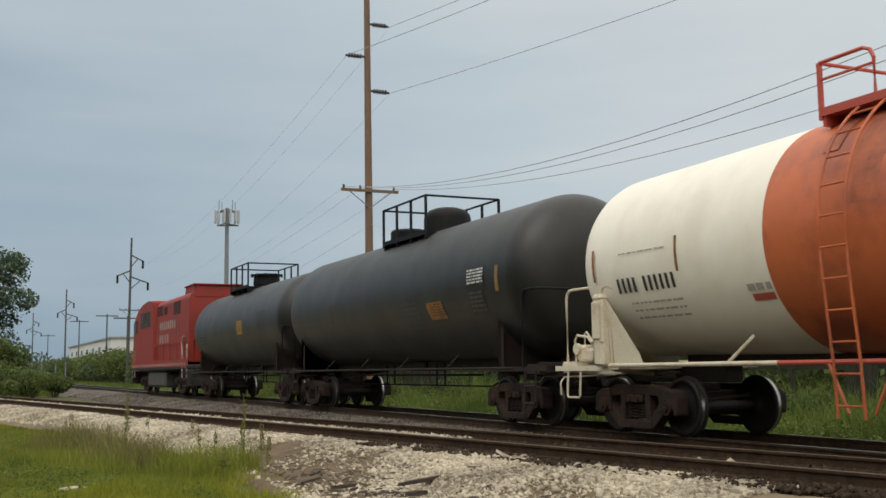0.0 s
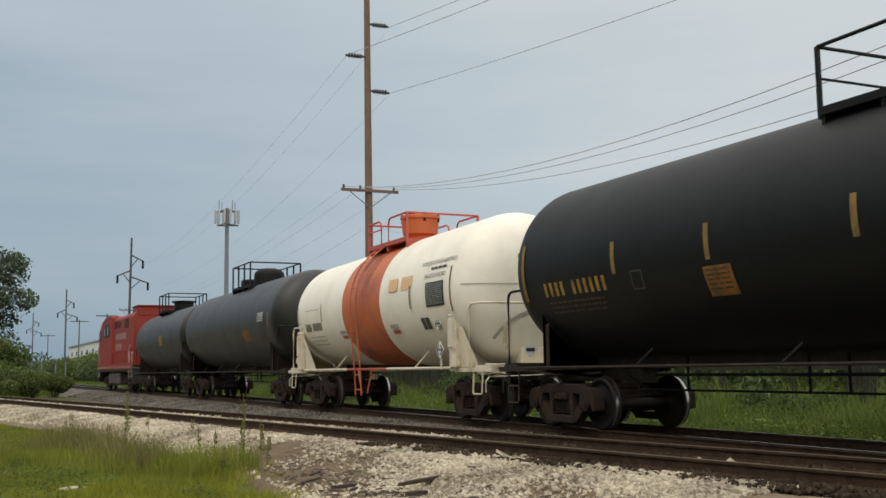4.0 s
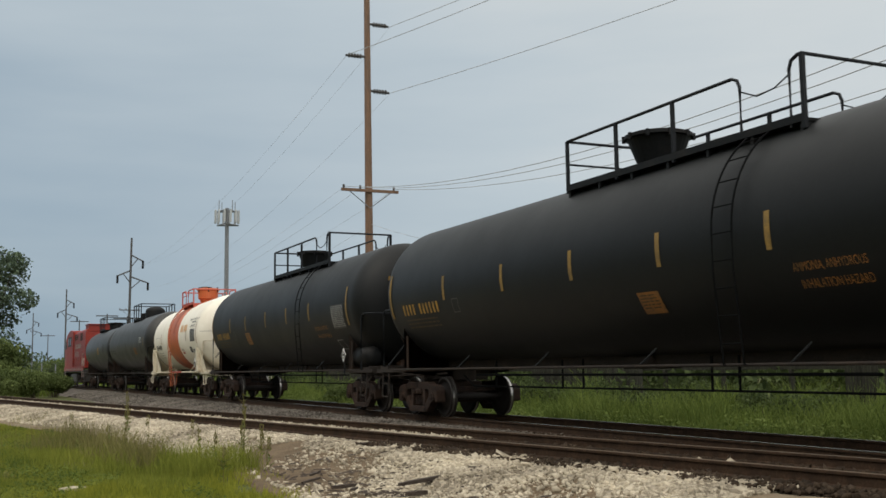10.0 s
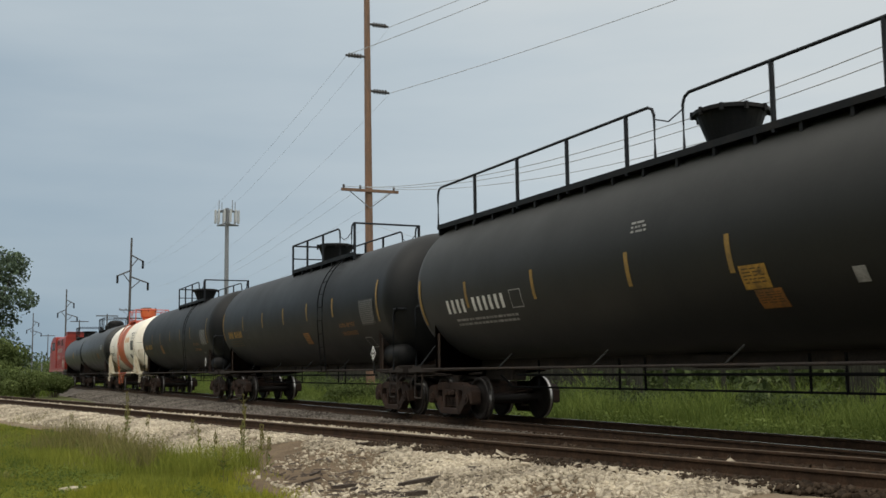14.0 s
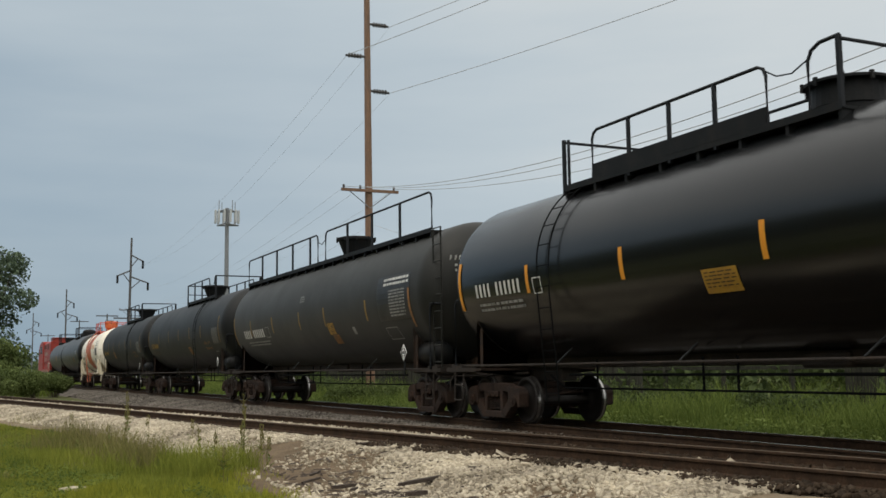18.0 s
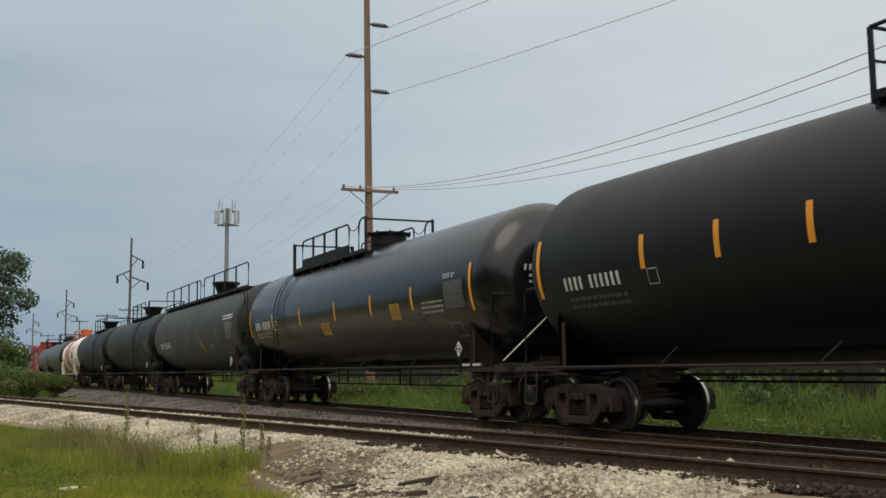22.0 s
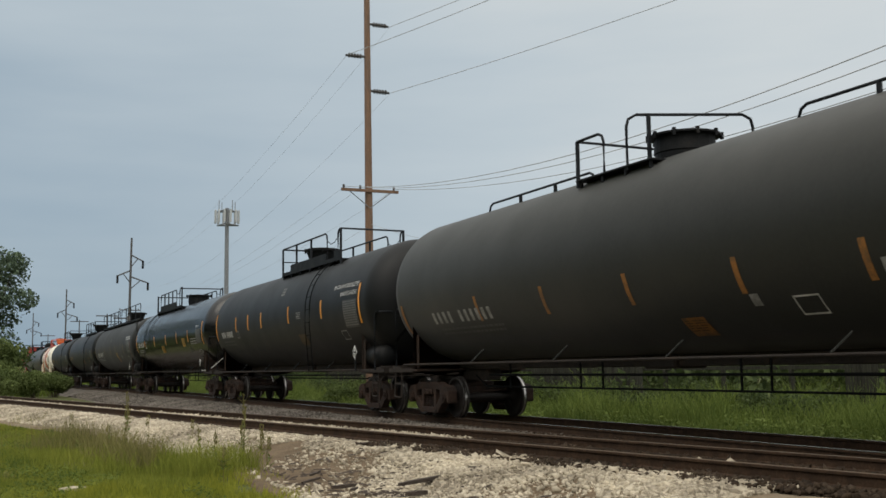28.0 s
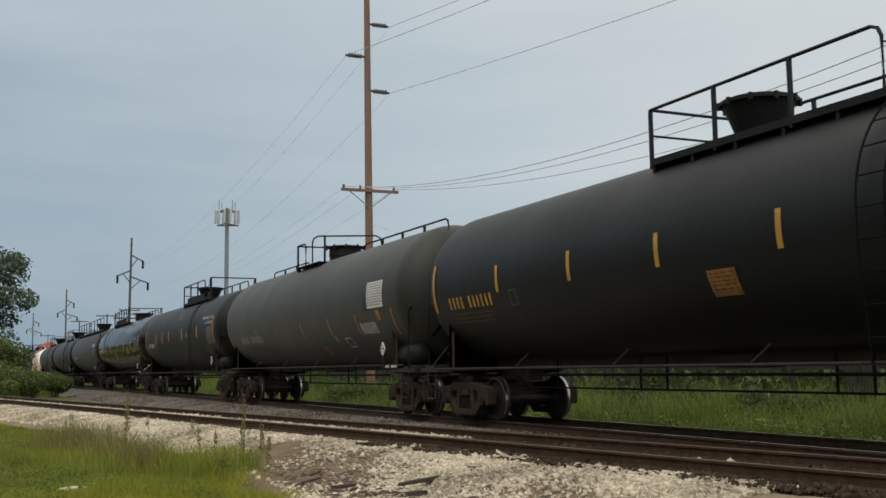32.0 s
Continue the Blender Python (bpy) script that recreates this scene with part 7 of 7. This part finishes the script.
def tree(x, y, h, spread_r, trunk_h, m_leaf, label, seed, leaves=5000, leaf=0.22, category="tree", name="tree", clumps=22):
    rng = np.random.default_rng(seed)
    t = new(name)
    tagged(t, label, category)
    t.location = (x, y, LAWN_Z)
    bm = bmesh.new()
    top = Vector((0, 0, trunk_h))
    rod(bm, (0, 0, -0.2), top, 0.035 * h * 0.5 + 0.05, 10, 0.02 * h * 0.5 + 0.03)
    cs, rs = [], []
    for k in range(clumps):
        a = rng.uniform(0, 2 * np.pi)
        u = rng.random() ** 0.6
        z = trunk_h + (h - trunk_h) * rng.uniform(0.0, 0.93)
        fall = 1.0 - 0.55 * abs((z - trunk_h) / (h - trunk_h) - 0.4)
        r = spread_r * u * fall
        c = (r * math.cos(a), r * math.sin(a), z)
        cs.append(c)
        rs.append(spread_r * rng.uniform(0.24, 0.42))
        if k % 2 == 0:
            base = Vector((0, 0, trunk_h * rng.uniform(0.6, 1.0)))
            rod(bm, base, c, 0.012 * h * 0.5 + 0.02, 6, 0.015)
    part("trunk", bm, M["bark"], t)
    v, f = leaf_cloud(cs, rs, leaves, leaf, rng)
    ob = new("crown", mesh_from_arrays("crown", v, f, m_leaf))
    ob.parent = t
    tagged(ob, "crown of many small leaves", kind="stuff")
    return t


def bush(x, y, w, h, m_leaf, label, seed, leaves=2600, leaf=0.14, name="bush"):
    rng = np.random.default_rng(seed)
    t = new(name)
    tagged(t, label, "bush")
    t.location = (x, y, LAWN_Z)
    cs, rs = [], []
    bm = bmesh.new()
    for k in range(14):
        a = rng.uniform(0, 2 * np.pi)
        r = w * 0.5 * math.sqrt(rng.random()) * 0.8
        z = h * (0.25 + 0.5 * rng.random() * (1 - r / w))
        cs.append((r * math.cos(a), r * math.sin(a), z))
        rs.append(min(w, h) * rng.uniform(0.2, 0.36))
        rod(bm, (r * 0.3 * math.cos(a), r * 0.3 * math.sin(a), -0.1), cs[-1], 0.03, 5, 0.012)
    tagged(part("stems", bm, M["bark"], t), kind="stuff")
    v, f = leaf_cloud(cs, rs, leaves, leaf, rng)
    v[:, 2] = np.maximum(v[:, 2], 0.0)
    ob = new("foliage", mesh_from_arrays("foliage", v, f, m_leaf))
    ob.parent = t
    tagged(ob, kind="stuff")
    return t


tree(1.75, 96.0, 12.6, 4.1, 2.6, M["tree_leaf"], "broad dark green tree beside the line", 31, 11500, 0.19, clumps=46)
bush(2.6, 92.0, 5.0, 7.0, M["bush_leaf"], "tall fresh green bush under the tree", 32, 5200, 0.18)
for k, (x, y, w, h) in enumerate(((5.2, 79.0, 4.2, 2.7), (3.0, 78.0, 4.0, 2.6), (6.8, 83.0, 2.6, 2.0), (1.2, 77.0, 4.0, 3.0))):
    bush(x, y, w, h, M["bush_leaf"], "low spreading green bush between the tracks", 40 + k, 9000, 0.085)
rnd_b = random.Random(3)
for k in range(26):
    yy = 13.0 + k * 2.1
    bush(rnd_b.uniform(16.9, 17.4), yy, rnd_b.uniform(1.4, 2.4), rnd_b.uniform(1.0, 1.7), M["thicket"], "low dark shrub among the weeds behind the track", 300 + k, 2200, 0.055, "shrub")
for k, (x, y, w, h) in enumerate(((15.2, 40.4, 2.0, 1.5), (15.9, 39.2, 1.8, 1.3), (14.7, 42.0, 1.6, 1.2))):
    bush(x, y, w, h, M["bush_leaf"], "leafy weeds round the foot of a pole", 380 + k, 2600, 0.06, "shrub")
y = 14.0
k = 0
while y < 330:
    far = smooth(50, 140, y)
    h = 2.9 + 3.2 * far * rnd_b.uniform(0.75, 1.15)
    w = 3.6 + 3.5 * far
    # the near hedge gets the leaf colour that has its shade put in
    bush(rnd_b.uniform(19.0, 21.5) + 2.5 * far, y, w, h, (M["thicket"] if y < 75 else M["bush_leaf"] if rnd_b.random() < 0.6 else M["leaf"]), "green shrub in the hedge behind the track", 60 + k, 1500 + int(900 * far), 0.13 + 0.12 * far)
    y += w * rnd_b.uniform(0.6, 0.85)
    k += 1


# a back row added to block the sky under and between the cars
y = 12.0
k = 0
while y < 130:
    bush(rnd_b.uniform(26.0, 30.0), y, 7.0, rnd_b.uniform(5.0, 7.0) if y < 75 else rnd_b.uniform(3.6, 5.2), M["thicket"], "added tall green shrub that closes sky gaps beyond the fence", 400 + k, 1800, 0.2)
    y += rnd_b.uniform(3.6, 4.6)
    k += 1


def woods():
    rng = np.random.default_rng(90)
    cs, rs = [], []
    for _ in range(420):
        x = rng.uniform(-160, 260)
        y = 460 + rng.uniform(0, 80) - 0.12 * abs(x)
        h = rng.uniform(5, 11)
        cs.append((x, y, h * 0.55))
        rs.append(h * 0.6)
    v, f = leaf_cloud(cs, rs, 26000, 1.0, rng)
    v[:, 2] = np.maximum(v[:, 2], -0.5)
    tagged(new("far_woods", mesh_from_arrays("far_woods", v, f, M["leaf"])), "distant line of green woods", "woods", kind="stuff")
    # the wood goes on behind the camera's left
    cs, rs = [], []
    for _ in range(220):
        y = rng.uniform(-140, 130)
        h = rng.uniform(13, 20)
        cs.append((-34 + rng.uniform(-14, 4) - 0.1 * abs(y), y, h * 0.48))
        rs.append(h * 0.58)
    v, f = leaf_cloud(cs, rs, 30000, 1.1, rng)
    v[:, 2] = np.maximum(v[:, 2], -0.5)
    tagged(new("near_woods", mesh_from_arrays("near_woods", v, f, M["thicket"])), "dark line of trees away from the railway", "woods", kind="stuff")


woods()


# ---- fence, far poles and buildings ----
M["old_board"] = mat("weathered_fence_board", (0.034, 0.034, 0.028), 0.85, spec=0.15, vary=0.25, scale=3, fine=30, bump=0.3, stretch=(6, 6, 0.8), per_object=0.25, second=(0.056, 0.056, 0.042), amount=0.5)
M["warehouse"] = mat("pale_warehouse_cladding", (0.62, 0.61, 0.58), 0.6, vary=0.06, scale=0.3, bump=0.0, second=(0.5, 0.49, 0.46), amount=0.4)
M["roofing"] = mat("grey_flat_roofing", (0.25, 0.25, 0.25), 0.8, vary=0.1, scale=0.3)


def board_fence():
    f = new("board_fence")
    tagged(f, "weathered grey board fence behind the weeds", "fence")
    f.location = (17.6, 0, -0.32)
    bm = bmesh.new()
    box(bm, (0, 0, 0.75), (0.025, 0.14, 1.55), 0.004)
    board = part("board", bm, M["old_board"], f)
    board.location = (0, 14.0, 0)
    bm = bmesh.new()
    box(bm, (0.07, 0, 0.85), (0.1, 0.1, 1.8), 0.008)
    post = part("post", bm, M["old_board"], f)
    post.location = (0, 14.0, 0)
    rnd = random.Random(12)
    for k in range(1, 250):
        if 20 < k < 70 or 110 < k < 150 or rnd.random() < 0.08:
            continue
        b = new("board", board.data)
        b.parent = f
        b.matrix_basis = pose(0, 14.0 + 0.152 * k, rnd.uniform(-0.05, 0.03), rnd.uniform(-1, 1), 0, 0)
    for k in range(1, 17):
        p = new("post", post.data)
        p.parent = f
        p.location = (0, 14.0 + 2.4 * k, 0)
    for z in (0.35, 1.35):
        bm = bmesh.new()
        box(bm, (0.05, 14.0 + 19.0, z), (0.04, 38.4, 0.09))
        part("fence_rail", bm, M["old_board"], f)


board_fence()
for x, y, h, arm in ((30.0, 238.0, 14.0, 13.6), (30.0, 294.0, 15.4, 15.0), (30.0, 396.0, 15.2, 14.7), (26.0, 180.0, 10.6, 10.2)):
    pl = new("utility_pole")
    tagged(pl, "distant wooden pole with a straight cross-arm", "utility pole")
    pl.location = (x, y, LAWN_Z)
    bm = bmesh.new()
    rod(bm, (0, 0, -0.3), (0, 0, h + 0.5), 0.2, 10, 0.14)
    part("shaft", bm, M["far_pole"], pl)
    bm = bmesh.new()
    box(bm, (0, 0, arm + 0.5), (4.6, 0.2, 0.22))
    part("cross_arm", bm, M["far_pole"], pl)
for k, (x, y, h) in enumerate(((14.6, 205.0, 3.6), (14.8, 235.0, 4.2), (14.9, 180.0, 3.2), (15.0, 270.0, 4.4), (14.6, 160.0, 3.4))):
    p = new("line_post")
    tagged(p, "pale slim post beside the line", "post")
    p.location = (x, y, LAWN_Z)
    bm = bmesh.new()
    rod(bm, (0, 0, -0.2), (0, 0, h), 0.11, 8, 0.1)
    part("shaft", bm, M["steel_tower"], p)


def warehouse():
    w = new("warehouse")
    tagged(w, "long pale flat-roofed warehouse beyond the shrubs", "building")
    w.location = (42.0, 385.0, LAWN_Z)
    bm = bmesh.new()
    box(bm, (12, 0, 6.0), (24, 125, 12.0))
    part("wall", bm, M["warehouse"], w)
    bm = bmesh.new()
    box(bm, (12, 0, 12.2), (24.8, 126, 0.5))
    part("roof", bm, M["roofing"], w)
    for k in range(7):
        bm = bmesh.new()
        box(bm, (-0.03, -52 + 17 * k, 9.2), (0.1, 5.0, 1.6))
        part("window", bm, M["glass"], w)


warehouse()


# ---- scraps on the gravel ----
M["rotten"] = mat("dark_rotten_tie_wood", (0.055, 0.04, 0.03), 0.9, vary=0.4, scale=4, fine=25, bump=0.6, stretch=(1, 6, 6))


# x, y, length, turn and width of each
SCRAPS = ((5.69, 12.69, 2.41, 48, 0.075), (4.56, 12.78, 0.52, 30, 0.07), (5.0, 11.54, 0.42, 34, 0.09), (7.7, 14.7, 0.55, 6, 0.06), (6.34, 16.86, 0.45, 42, 0.05), (7.82, 15.92, 0.37, 31, 0.05), (8.45, 10.54, 0.4, -10, 0.05), (8.34, 9.69, 0.9, -55, 0.11), (8.5, 8.96, 0.6, -35, 0.10), (4.75, 14.6, 0.4, 50, 0.045), (4.4, 13.7, 0.45, 40, 0.05), (4.5, 12.3, 0.4, 60, 0.05))


def scrap(x, y, length, turn, w=0.12):
    rnd = random.Random(int(x * 100))
    o = new("wood_scrap")
    tagged(o, "dark splintered piece of old tie lying on gravel", "wood scrap", "tie scraps on the gravel")
    o.matrix_basis = Matrix.Translation((x, y, apron_z(x, y) + 0.075)) @ pose(0, 0, 0, rnd.uniform(-4, 4), rnd.uniform(-3, 3), turn)
    bm = bmesh.new()
    n = 6
    rings = []
    for k in range(n + 1):
        u = (k / n - 0.5) * length
        ww = w * (0.55 + 0.45 * math.sin(math.pi * min(1, (k + 0.4) / n))) * rnd.uniform(0.8, 1.1)
        hh = min(0.03, w * 0.3) * rnd.uniform(0.7, 1.2)
        rings.append([bm.verts.new((u, a * ww / 2, b * hh)) for a, b in ((-1, -1), (1, -1), (0.85, 1), (-0.8, 1))])
    for a, b in zip(rings, rings[1:]):
        for k in range(4):
            bm.faces.new((a[k], a[(k + 1) % 4], b[(k + 1) % 4], b[k]))
    bm.faces.new(rings[0][::-1])
    bm.faces.new(rings[-1])
    part("splinter", bm, M["rotten"], o)


for x, y, l, a, w in SCRAPS:
    scrap(x, y, l, a, w)


def rock(x, y, r, seed):
    rng = np.random.default_rng(seed)
    v = ICO_V * (1 + rng.uniform(-0.25, 0.25, (len(ICO_V), 1))) * r * np.array([1, 1.1, 0.8])
    o = new("rock", mesh_from_arrays("rock", v, ICO_F, M["stone"]))
    o.location = (x, y, apron_z(x, y) + r * 0.5)
    tagged(o, "large pale limestone lump on the gravel", "rock", "rocks by the siding")


for k, (x, y, r) in enumerate(((8.6, 10.85, 0.085), (8.75, 10.44, 0.10), (8.55, 9.97, 0.09), (8.2, 12.9, 0.075), (5.35, 20.4, 0.09), (7.62, 14.0, 0.07), (6.5, 15.9, 0.07), (4.6, 13.1, 0.06), (5.6, 13.6, 0.055))):
    rock(x, y, r, 500 + k)


def splinters():
    """Small dark chips of rotten ties strewn over the dirt."""
    rng = np.random.default_rng(77)
    n = 170
    x = rng.normal(5.0, 0.9, n)
    y = rng.normal(13.6, 2.0, n)
    k = np.array([lawn_edge(b) < a < 8.3 for a, b in zip(x, y)])
    x, y = x[k], y[k]
    n = len(x)
    p = np.stack([x, y, np.array([apron_z(a, b) for a, b in zip(x, y)]) + 0.02], -1)
    a = rng.normal(0.9, 0.8, n)
    d = np.stack([np.cos(a), np.sin(a), rng.normal(0, 0.08, n)], -1) * rng.uniform(0.04, 0.16, n)[:, None]
    w = np.stack([-np.sin(a), np.cos(a), np.zeros(n)], -1) * rng.uniform(0.008, 0.022, n)[:, None]
    h = np.array([0, 0, 0.018])
    v = np.stack([p - d - w, p - d + w, p + d + w * 0.5, p + d - w * 0.5, p - d * 0.9 + h, p + d * 0.85 + h], 1).reshape(-1, 3)
    q = np.array([[0, 1, 4], [1, 2, 5], [1, 5, 4], [2, 3, 5], [3, 0, 4], [3, 4, 5]])
    f = ((np.arange(n) * 6)[:, None, None] + q[None]).reshape(-1, 3)
    tagged(new("wood_splinters", mesh_from_arrays("wood_splinters", v, f, M["rotten"])), "dark splinters of rotten tie strewn on dirt", "wood scrap", kind="stuff")


splinters()


def slab():
    rng = np.random.default_rng(9)
    v = ICO_V * (1 + rng.uniform(-0.15, 0.15, (len(ICO_V), 1))) * np.array([0.24, 0.17, 0.05])
    o = new("flat_stone", mesh_from_arrays("flat_stone", v, ICO_F, M["stone"]))
    o.location = (1.5, 15.0, ground_z(1.5, 15.0) + 0.06)
    tagged(o, "flat pale stone half sunk in the lawn", "stone")


slab()


# ---- what moves ----
def motions():
    times = [k * 0.5 for k in range(65)]
    for car, s_mid in vehicles:
        walk(car, [(t, pose(TRACK_X, s_mid - 0.09 + gone(t), 0)) for t in times])
    step = 76.0
    total = gone(32.0)
    turns = [(k * radians(step) * WHEEL_R) for k in range(int(total / (radians(step) * WHEEL_R)) + 1)] + [total]
    marks = [(float(np.interp(d, GRID_S, GRID_T)), d) for d in turns]
    for w in wheelsets:
        y = w.location.y
        rows = [(t, pose(0, y, WHEEL_R, -math.degrees(d / WHEEL_R))) for t, d in marks]
        rows[-1] = (32.0, rows[-1][1])
        walk(w, rows)


motions()
